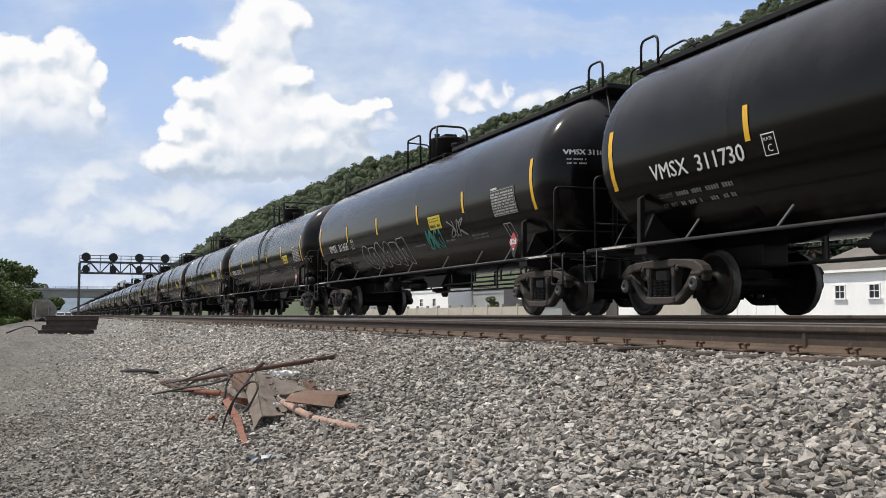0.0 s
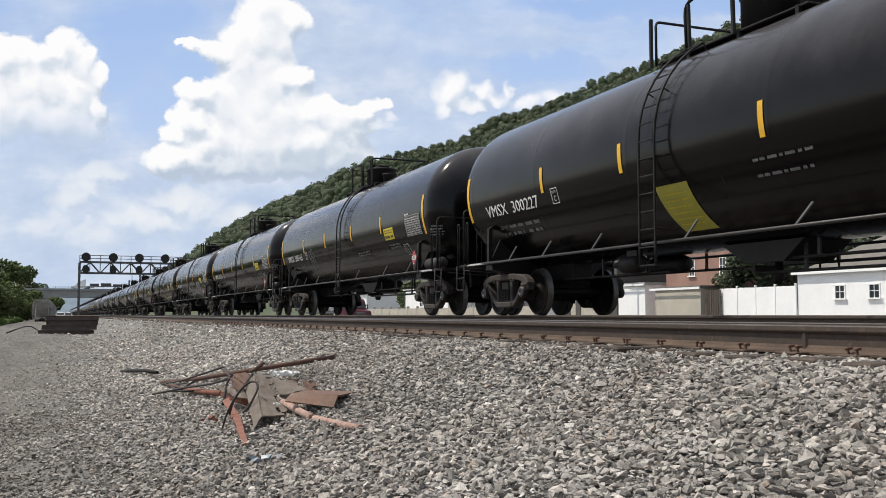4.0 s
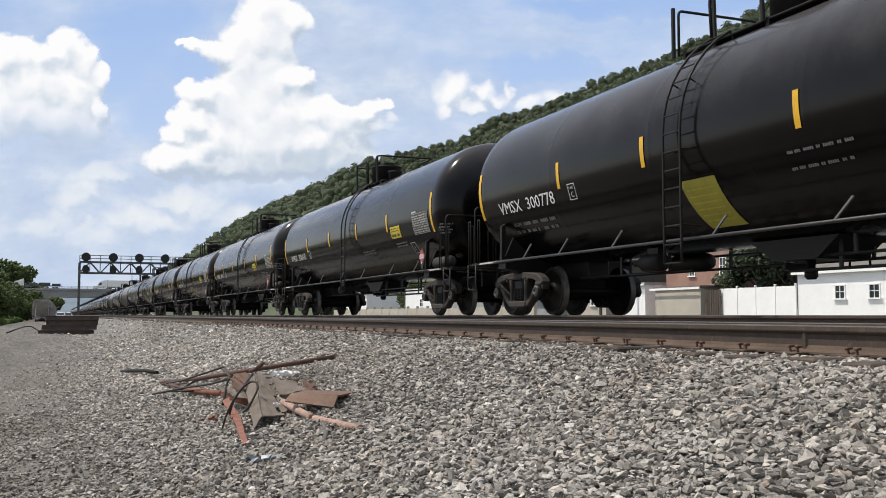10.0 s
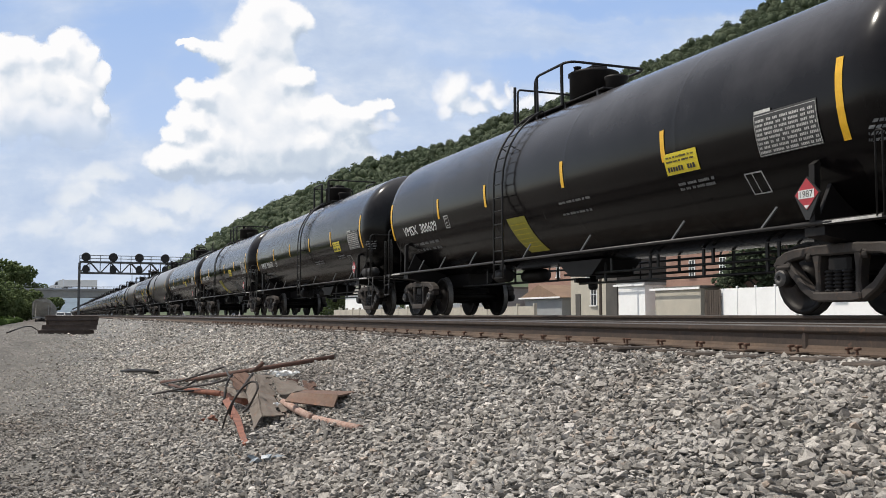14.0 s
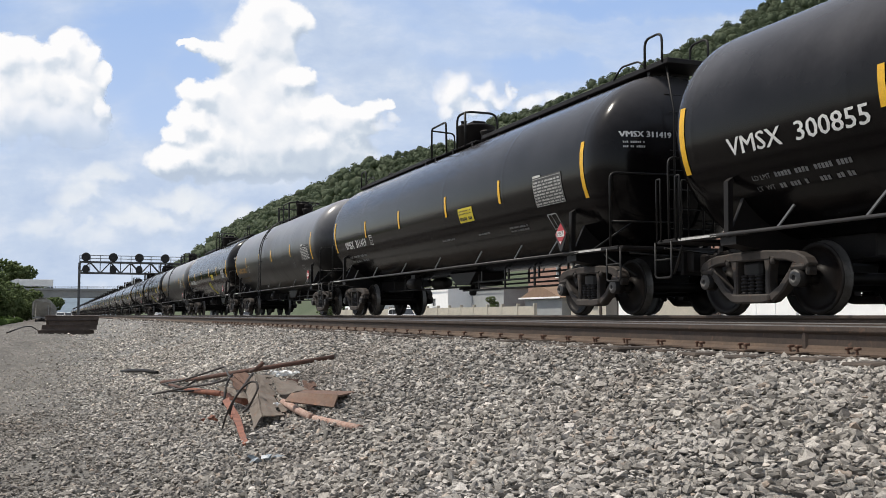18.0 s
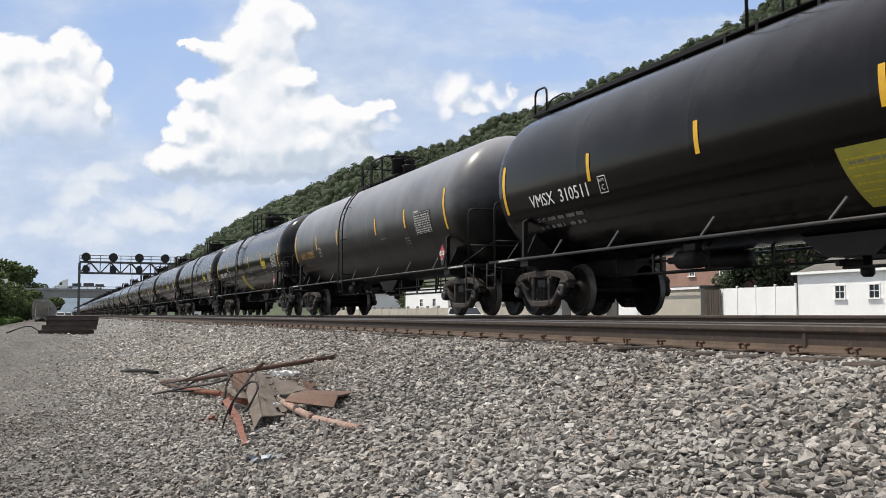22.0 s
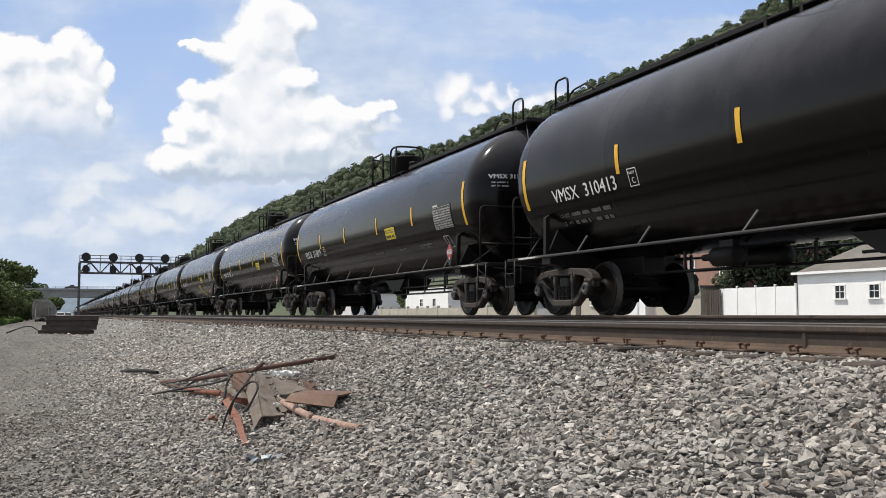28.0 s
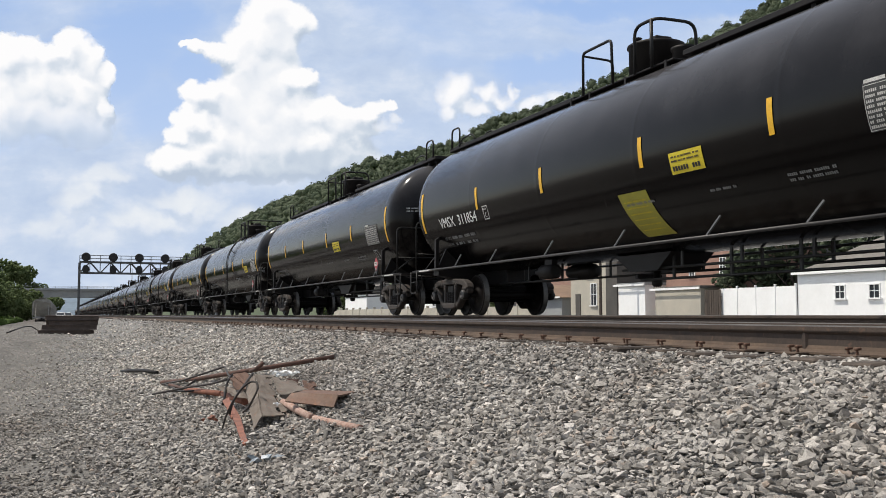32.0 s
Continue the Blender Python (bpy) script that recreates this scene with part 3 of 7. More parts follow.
def side_frame_mesh():
    bm = B()
    top = [(1.03, 0.585), (0.97, 0.655), (0.84, 0.72), (0.68, 0.755), (0.50, 0.765), (0.32, 0.775)]
    tw = [0.13, 0.15, 0.145, 0.13, 0.125, 0.13]
    member(bm, top + [(-y, z) for y, z in top[::-1]], tw + tw[::-1], -0.105, 0.08)
    member(bm, [(-0.38, 0.225), (-0.26, 0.215), (0.26, 0.215), (0.38, 0.225)], [0.10, 0.12, 0.12, 0.10], -0.125, 0.10)
    for s in (-1, 1):
        q = -0.001 * s
        member(bm, [(s * 0.85, 0.66), (s * 0.72, 0.50), (s * 0.56, 0.335), (s * 0.36, 0.215)], [0.11, 0.105, 0.105, 0.12], -0.098 + q, 0.073)
        member(bm, [(s * 0.33, 0.76), (s * 0.32, 0.56), (s * 0.31, 0.38), (s * 0.33, 0.22)], [0.16, 0.085, 0.08, 0.12], -0.094 + q, 0.069)
        member(bm, [(s * 1.02, 0.60), (s * 1.03, 0.54), (s * 1.02, 0.49)], [0.09, 0.07, 0.05], -0.092 + q, 0.066)
        member(bm, [(s * 0.77, 0.60), (s * 0.755, 0.52), (s * 0.76, 0.45)], [0.09, 0.07, 0.05], -0.088 + q, 0.062)
        box(bm, (-0.02, s * AXLE, 0.60), (0.19, 0.26, 0.09), bev=0.02)
        box(bm, (-0.10, s * 0.44, 0.70), (0.05, 0.09, 0.10), bev=0.015)
    bmesh.ops.bevel(bm, geom=[e for e in bm.edges if e.calc_face_angle(0) > 0.6], offset=0.02, segments=1, affect="EDGES")
    return mesh_of(bm, "side_frame", M["cast_steel"])


def spring_mesh():
    prof = []
    for i in range(6):
        z = 0.24 + i * 0.045
        prof += [(z, 0.05), (z + 0.012, 0.072), (z + 0.026, 0.072), (z + 0.038, 0.05)]
    return mesh_of(lathe(B(), prof, 8, "z"), "spring", M["old_black"])


def wheel_mesh():
    prof = [(-0.075, 0.05), (-0.085, 0.12), (-0.055, 0.15), (-0.02, 0.20), (0.0, 0.33), (-0.045, 0.385), (-0.065, 0.40), (-0.068, 0.445), (-0.055, 0.455), (0.035, 0.460),
            (0.045, 0.475), (0.060, 0.482), (0.068, 0.470), (0.065, 0.39), (0.03, 0.34), (0.02, 0.20), (0.06, 0.14), (0.08, 0.05)]
    bm = lathe(B(), prof, 22, "x")
    for f in bm.faces:
        c = f.calc_center_median()
        if math.hypot(c.y, c.z) > 0.445 and c.x > -0.06:
            f.material_index = 1
    return mesh_of(bm, "wheel", [M["wheel_steel"], M["tread_steel"]])




def bearing_mesh():
    bm = lathe(B(), [(-0.115, 0.005), (-0.115, 0.035), (-0.125, 0.04), (-0.125, 0.072), (-0.105, 0.085), (-0.10, 0.105), (-0.03, 0.115), (0.06, 0.115)], 16, "x")
    for f in bm.faces:
        c = f.calc_center_median()
        if math.hypot(c.y, c.z) < 0.036 or c.x > -0.07:
            f.material_index = 1
    return mesh_of(bm, "bearing_cap", [M["cap_steel"], M["old_black"]])


CAP = bearing_mesh()
SIDE_FRAME, SPRING, WHEEL = side_frame_mesh(), spring_mesh(), wheel_mesh()
AXLE_ROD = mesh_of(lathe(B(), [(-0.98, 0.07), (-0.8, 0.075), (-0.6, 0.09), (0.0, 0.08), (0.6, 0.09), (0.8, 0.075), (0.98, 0.07)], 10, "x"), "axle", M["wheel_steel"])
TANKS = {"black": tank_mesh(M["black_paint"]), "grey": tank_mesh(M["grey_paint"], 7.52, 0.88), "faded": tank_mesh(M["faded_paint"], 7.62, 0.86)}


def truck(car, yc, far):
    """One four-wheeled truck: side frames with springs, bolster and two turning wheelsets."""
    bm = box(B(), (0, yc, 0.60), (2.14, 0.36, 0.22), bev=0.04)
    box(bm, (0, yc, 0.70), (0.7, 0.6, 0.10), bev=0.02)
    part("truck_bolster", bm, M["old_black"], car)
    bm = B()
    for s in (-1, 1):
        for d in (-1, 1):
            box(bm, (s * 0.72, yc + d * (AXLE - 0.52), 0.40), (0.10, 0.07, 0.30), rx=d * 12, bev=0.01)
        rod(bm, (-0.75, yc + s * 0.36, 0.36), (0.75, yc + s * 0.36, 0.36), 0.045, 8)
    part("brake_beam", bm, M["old_black"], car)
    for s in (-1, 1):
        sf = part("side_frame", SIDE_FRAME, None, car, "grey-brown cast steel side frame", pose(s * 1.0, yc, 0, 0, 0, 0 if s < 0 else 180))
        if not far:
            for d in (-0.14, 0.0, 0.14):
                part("spring", SPRING, None, sf, at=pose(-0.04, d, 0.03))
            for d in (-AXLE, AXLE):
                part("bearing_cap", CAP, None, sf, at=pose(-0.05, d, 0.46))
    for d in (-AXLE, AXLE):
        ws = part("wheelset", AXLE_ROD, None, car, "steel wheelset", pose(0, yc + d, 0.46))
        for s in (-1, 1):
            part("wheel", WHEEL, None, ws, "rolling steel wheel", pose(s * 0.735, 0, 0, 0, 0, 0 if s < 0 else 180))


def hoop(bm, a, b, h, r=0.016, corner=0.12):
    a, b = Vector(a), Vector(b)
    tube(bm, rounded([a, a + Vector((0, 0, h)), b + Vector((0, 0, h)), b], corner), r, 6)


def end_of_car(car, d, style, far):
    """Platform, sill, coupling, handrails and steps; d is -1 at the leading end and 1 at the trailing end."""
    bm = box(B(), (0, d * 7.36, 0.86), (0.46, 3.1, 0.34), bev=0.02)
    box(bm, (0, d * 8.71, 0.86), (0.62, 0.10, 0.44), bev=0.01)
    part("stub_sill", bm, M["old_black"], car)
    bm = box(B(), (0, d * 8.98, 0.82), (0.16, 0.44, 0.17), bev=0.03)
    box(bm, (0.06, d * 9.14, 0.82), (0.30, 0.13, 0.30), bev=0.05)
    box(bm, (-0.13, d * 9.10, 0.82), (0.11, 0.20, 0.28), bev=0.04)
    part("coupler", bm, M["wheel_steel"], car, "rust-dark knuckle coupler")
    bm = B()
    tube(bm, rounded([(0.32, d * 8.76, 0.78), (0.34, d * 8.96, 0.60), (0.30, d * 9.14, 0.45), (0.1, d * 9.16, 0.50)], 0.1), 0.028, 6)
    part("brake_hose", bm, M["rubber"], car)
    for s in (-1, 1):
        bm = B()
        prism(bm, [(s * 1.42, 1.04), (s * 0.25, 1.0), (s * 0.25, 0.74), (s * 1.42, 0.92)], d * 7.13 - 0.16, d * 7.13 + 0.16, "y")
        prism(bm, [(s * 1.45, 1.02), (s * 1.37, 1.02), (s * 1.36, 1.72), (s * 1.30, 1.80), (s * 1.32, 1.84), (s * 1.44, 1.76)], d * 7.13 - 0.045, d * 7.13 + 0.045, "y")
        prism(bm, [(s * 1.42, 1.02), (s * 0.30, 1.0), (s * 0.30, 1.25), (s * 0.8, 1.38), (s * 1.15, 1.6)], d * 7.13 - 0.03, d * 7.13 + 0.03, "y")
        part("body_bolster", bm, M["old_black"], car)
    bm = box(B(), (0, d * 8.44, 1.06), (2.86, 0.62, 0.05), bev=0.01)
    for s in (-1, 1):
        box(bm, (s * 1.40, d * 7.71, 1.06), (0.12, 1.9, 0.06), bev=0.01)
    part("end_platform", bm, M["old_black"], car)
    part("platform_marking", box(B(), (-1.465, d * 7.74, 1.06), (0.008, 0.85, 0.032)), M["worn_white"], car, "worn white warning strip")
    for s in (-1, 1):
        bm = B()
        hoop(bm, (s * 1.44, d * 8.42, 1.06), (s * 0.25, d * 8.56, 1.06), 1.22, 0.019)
        part("end_handrail", bm, M["pipe"], car)
        bm = B()
        hoop(bm, (s * 1.46, d * 8.74, 1.06), (s * 1.46, d * 8.34, 1.06), -0.52, 0.016, 0.06)
        tube(bm, [(s * 1.46, d * 8.73, 0.80), (s * 1.46, d * 8.35, 0.80)], 0.014, 6)
        part("sill_step", bm, M["pipe"], car)
        bm = B()
        if style in "BDE":
            for yy in (8.11, 8.58):
                hoop(bm, (s * 1.47, d * yy, 1.06), (s * 1.47, d * (yy + 0.10), 1.06), 0.92, 0.013, 0.03)
            hoop(bm, (s * 1.0, d * 8.72, 1.06), (s * 0.88, d * 8.72, 1.06), 0.95, 0.013, 0.03)
        else:
            tube(bm, [(s * 1.42, d * 7.86, 1.08), (s * 1.0, d * 8.21, 1.45), (s * 0.75, d * 8.26, 1.62)], 0.016, 6)
            tube(bm, [(s * 1.45, d * 8.41, 1.5), (s * 0.3, d * 8.56, 1.5)], 0.014, 6)
        part("grab_iron", bm, M["pipe"], car)
        bm = B()
        tube(bm, [(s * 1.40, d * 8.16, 0.98), (s * 1.15, d * 8.71, 0.62)], 0.018, 6)
        tube(bm, [(s * 1.3, d * 8.74, 0.98), (s * 0.4, d * 8.78, 0.92)], 0.014, 6)
        part("uncoupling_lever", bm, M["pipe"], car)
    if style == "C" and d > 0:
        bm = box(B(), (-0.98, 8.30, 1.20), (0.34, 0.46, 0.20), bev=0.04)
        box(bm, (-1.05, 8.22, 1.34), (0.20, 0.22, 0.14), bev=0.05)
        rod(bm, (-1.12, 8.50, 1.10), (-1.12, 8.05, 1.42), 0.03, 8)
        rod(bm, (-1.22, 8.16, 1.09), (-1.30, 7.86, 1.62), 0.018, 6)
        part("brake_valve", bm, M["cast_steel"], car, "dusty grey brake valve on the end platform")


def top_gear(car, style):
    bm = lathe(B(), [(4.0, 0.47), (4.62, 0.47), (4.64, 0.50), (4.68, 0.50), (4.70, 0.46), (4.73, 0.2), (4.735, 0.01)], 20, "z")
    if style == "C":
        bm = lathe(B(), [(4.0, 0.31), (4.66, 0.31), (4.67, 0.34), (4.71, 0.34), (4.72, 0.30), (4.73, 0.01)], 20, "z")
        part("vent_cap", lathe(B(), [(4.0, 0.16), (4.58, 0.16), (4.60, 0.18), (4.64, 0.18), (4.65, 0.01)], 14, "z"), M["old_black"], car, at=pose(0.1, -0.32, 0))
    dome = part("dome", bm, M["old_black"], car, "black valve dome", pose(0, 0.02 if style == "C" else 0.2, 0))
    part("dome_cover", box(B(), (0, 0, 4.76), (0.34, 0.5, 0.09), bev=0.02), M["old_black"], dome)
    part("relief_valve", lathe(B(), [(4.70, 0.07), (4.84, 0.07), (4.86, 0.09), (4.88, 0.02)], 10, "z"), M["old_black"], dome, at=pose(-0.22, 0.24, 0))
    bm = lathe(B(), [(4.0, 0.2), (4.36, 0.2), (4.40, 0.23), (4.44, 0.23), (4.45, 0.02)], 14, "z")
    part("manway", bm, M["old_black"], car, at=pose(0.0, -0.62, 0))
    bm = box(B(), (0, 0.6, 4.085), (1.15, 3.4, 0.035), bev=0.01)
    for y in (-0.9, 0.3, 1.5, 2.2):
        for s in (-1, 1):
            box(bm, (s * 0.55, y, 4.0), (0.06, 0.06, 0.22))
    part("dome_platform", bm, M["old_black"], car)
    o = -0.25 if style == "C" else 0.0
    top, deck = 4.76 if style == "C" else 4.86, 4.05
    far_x = 0.66 if style == "C" else 1.12
    if style == "A":
        bm = B()
        tube(bm, rounded([(-0.62, 1.65, deck), (-0.62, 1.65, top), (-0.62, 0.66, top), (-0.62, 0.62, deck)], 0.10), 0.026, 8)
        tube(bm, rounded([(-0.62, 1.65, top - 0.05), (0.02, 1.65, top - 0.08), (0.04, 1.65, deck)], 0.12), 0.022, 8)
        part("dome_railing", bm, M["pipe"], car)
        bm = B()
        tube(bm, rounded([(-0.62, -0.08, deck), (-0.62, -0.08, top), (-0.62, -0.70, top), (0.16, -0.70, top), (0.20, -0.70, deck)], 0.20), 0.028, 8)
        tube(bm, [(-0.62, -0.58, deck), (-0.62, -0.58, top)], 0.030, 8)
        part("dome_railing", bm, M["pipe"], car)
    elif style == "B":
        bm = B()
        rod(bm, (-0.62, 1.40, deck), (-0.62, 1.40, top), 0.032, 8)
        tube(bm, rounded([(-0.62, 1.40, top), (-0.62, 0.20, top), (-0.62, 0.16, deck)], 0.12), 0.026, 8)
        rod(bm, (-0.62, 0.32, deck), (-0.62, 0.32, top), 0.032, 8)
        tube(bm, rounded([(-0.62, 1.38, top - 0.06), (0.9, 1.38, top - 0.06), (0.9, 1.38, deck - 0.1)], 0.10), 0.022, 8)
        part("dome_railing", bm, M["pipe"], car)
        bm = B()
        tube(bm, rounded([(-0.62, -0.60, deck), (-0.62, -0.60, top), (-0.62, -0.92, top), (far_x, -0.92, top), (far_x, 0.3, top), (far_x, 0.3, deck - 0.3)], 0.15), 0.026, 8)
        rod(bm, (-0.62, -0.74, deck), (-0.62, -0.74, top), 0.034, 8)
        part("dome_railing", bm, M["pipe"], car)
    else:
        bm = B()
        rod(bm, (-0.62, 2.42 + o, deck), (-0.62, 2.42 + o, top), 0.034, 8)
        tube(bm, rounded([(-0.62, 2.28 + o, deck), (-0.62, 2.28 + o, top - 0.08), (0.9, 2.28 + o, top - 0.08), (0.9, 2.28 + o, deck - 0.1)], 0.08), 0.022, 8)
        part("dome_railing", bm, M["pipe"], car)
        bm = B()
        tube(bm, rounded([(-0.62, 1.46 + o, deck), (-0.62, 1.50 + o, top), (-0.62, 0.08 + o, top), (far_x, 0.08 + o, top), (far_x, 1.5 + o, top), (far_x, 1.5 + o, deck - 0.3)], 0.22), 0.026, 8)
        rod(bm, (-0.62, 1.38 + o, deck), (-0.62, 1.40 + o, top - 0.06), 0.030, 8)
        rod(bm, (-0.62, 0.34 + o, deck), (-0.62, 0.36 + o, top), 0.034, 8)
        part("dome_railing", bm, M["pipe"], car)
    if style == "A":
        bm = box(B(), (0, -4.92, 4.155), (0.92, 7.44, 0.09), bev=0.01)
        box(bm, (0, 5.47, 4.155), (0.92, 6.34, 0.09), bev=0.01)
        for y in (-8.0, -6, -4, -2, 3.5, 5, 6.5, 8.0):
            box(bm, (0, y, 4.09), (0.8, 0.08, 0.10))
        part("top_walkway", bm, M["old_black"], car, "black running board along the tank top")
        for d in (-1, 1):
            for s in (-1, 1):
                bm = B()
                hoop(bm, (s * 0.46, d * 8.49, 4.15), (s * 0.46, d * 7.99, 4.15), 0.50, 0.022, 0.15)
                tube(bm, rounded([(s * 0.46, d * 7.99, 4.2), (s * 0.46, d * 7.80, 4.33), (s * 0.46, d * 7.25, 4.36), (s * 0.46, d * 7.0, 4.18)], 0.1), 0.018, 6)
                part("end_hoop", bm, M["pipe"], car)
        bm = B()
        for d in (-1, 1):
            for s in (-1, 1):
                tube(bm, [(s * 0.38, d * 8.49, 4.1), (s * 0.38, d * 8.69, 3.3), (s * 0.38, d * 8.64, 1.1)], 0.018, 6)
            for i in range(9):
                rod(bm, (-0.38, d * (8.5 + (0.05 if i < 7 else -0.08 * (i - 6))), 1.4 + 0.32 * i), (0.38, d * (8.5 + (0.05 if i < 7 else -0.08 * (i - 6))), 1.4 + 0.32 * i), 0.011, 6)
        part("end_ladder", bm, M["pipe"], car)
    else:
        yl = {"B": -0.70, "C": 0.90, "D": 1.02, "E": 1.02}[style]
        for s in (-1, 1):
            bm = B()
            rails = []
            for k in (-0.2, 0.2):
                pts = []
                for i in range(15):
                    z = 0.72 + i * 0.26
                    lat = R_TANK + 0.13
                    if z > Z_TANK:
                        a = (z - Z_TANK) / (R_TANK + 0.13)
                        lat, z = (R_TANK + 0.13) * math.cos(a), Z_TANK + (R_TANK + 0.13) * math.sin(a)
                    pts.append(Vector((s * lat, yl + k, z)))
                tube(bm, pts, 0.02, 6)
                rails.append(pts)
            for a, b in zip(*rails):
                rod(bm, a, b, 0.012, 6)
            for k in range(2, 15, 4):
                a, b = rails[0][k], rails[1][k]
                inner = Vector((a.x * 0.93, 0, Z_TANK + (a.z - Z_TANK) * 0.93)) if a.z > Z_TANK - 0.6 else Vector((a.x * 0.80, 0, a.z))
                for q in (a, b):
                    rod(bm, q, (inner.x, q.y, inner.z), 0.012, 6)
            part("side_ladder", bm, M["pipe"], car, "black steel ladder curving over the tank")


def under_gear(car, style, far):
    for s in (-1, 1):
        bm = B()
        tube(bm, [(s * 1.45, -7.45, 1.06), (s * 1.45, 7.45, 1.06)], 0.024, 8)
        part("side_rail", bm, M["rail_pipe"], car, "thin grey side pipe")
        if far:
            continue
        me = mesh_of(box(B(), (s * 1.40, -0.04, 1.20), (0.02, 0.03, 0.35), rx=42, ry=-s * 12), "rail_bracket", M["steel_grey"])
        for y in ((-6.4, -4.97, -3.08, -0.73, 1.64, 4.05, 5.9) if style == "A" else (-6.3, -4.4, -1.8, 0.4, 2.95, 4.7, 6.1)):
            part("rail_bracket", me, None, car, at=pose(0, y, 0))
    bm = prism(B(), [(-0.75, 1.03), (-0.35, 0.74), (0.45, 0.74), (0.95, 1.03)], -0.42, 0.42)
    part("outlet_skid", bm, M["old_black"], car)
    bm = lathe(B(), [(0.48, 0.06), (0.52, 0.09), (0.62, 0.09), (0.64, 0.06), (0.76, 0.06)], 12, "z")
    box(bm, (0.0, 0.25, 0.66), (0.5, 0.08, 0.08), bev=0.01)
    part("outlet_valve", bm, M["old_black"], car, at=pose(-0.15, 0.05, 0))
    if far:
        return
    for x, z, y0, y1 in ((-0.35, 0.78, -5.9, 0.8), (-0.30, 0.60, -5.6, 0.3), (0.35, 0.74, -5.5, 5.7), (-0.35, 0.70, 2.4, 5.9)):
        bm = B()
        tube(bm, [(x, y0, z), (x, y1, z)], 0.022, 6)
        y = y0 + 0.6
        while y < y1:
            box(bm, (x, y, (z + 1.02) / 2), (0.03, 0.05, 1.02 - z))
            y += 1.45
        part("brake_rod", bm, M["pipe"], car)
    bm = lathe(B(), [(-0.55, 0.04), (-0.52, 0.12), (-0.42, 0.15), (0.42, 0.15), (0.52, 0.12), (0.55, 0.04)], 14, "y")
    part("brake_reservoir", bm, M["old_black"], car, at=pose(0.35, 3.4, 0.88))
    bm = lathe(B(), [(-0.3, 0.10), (-0.28, 0.15), (0.2, 0.15), (0.22, 0.06), (0.5, 0.05)], 12, "y")
    box(bm, (0, -0.1, 0.16), (0.12, 0.3, 0.14))
    part("brake_cylinder", bm, M["old_black"], car, at=pose(-0.55, 3.2, 0.86))


def stripe(car, y, z0, h, w=0.10, m="yellow_stripe"):
    part("reflective_stripe", wrap("reflective_stripe", patch(w, h, 1, 5, -w / 2), on_side, y, z0, M[m]), None, car, "yellow reflective stripe")


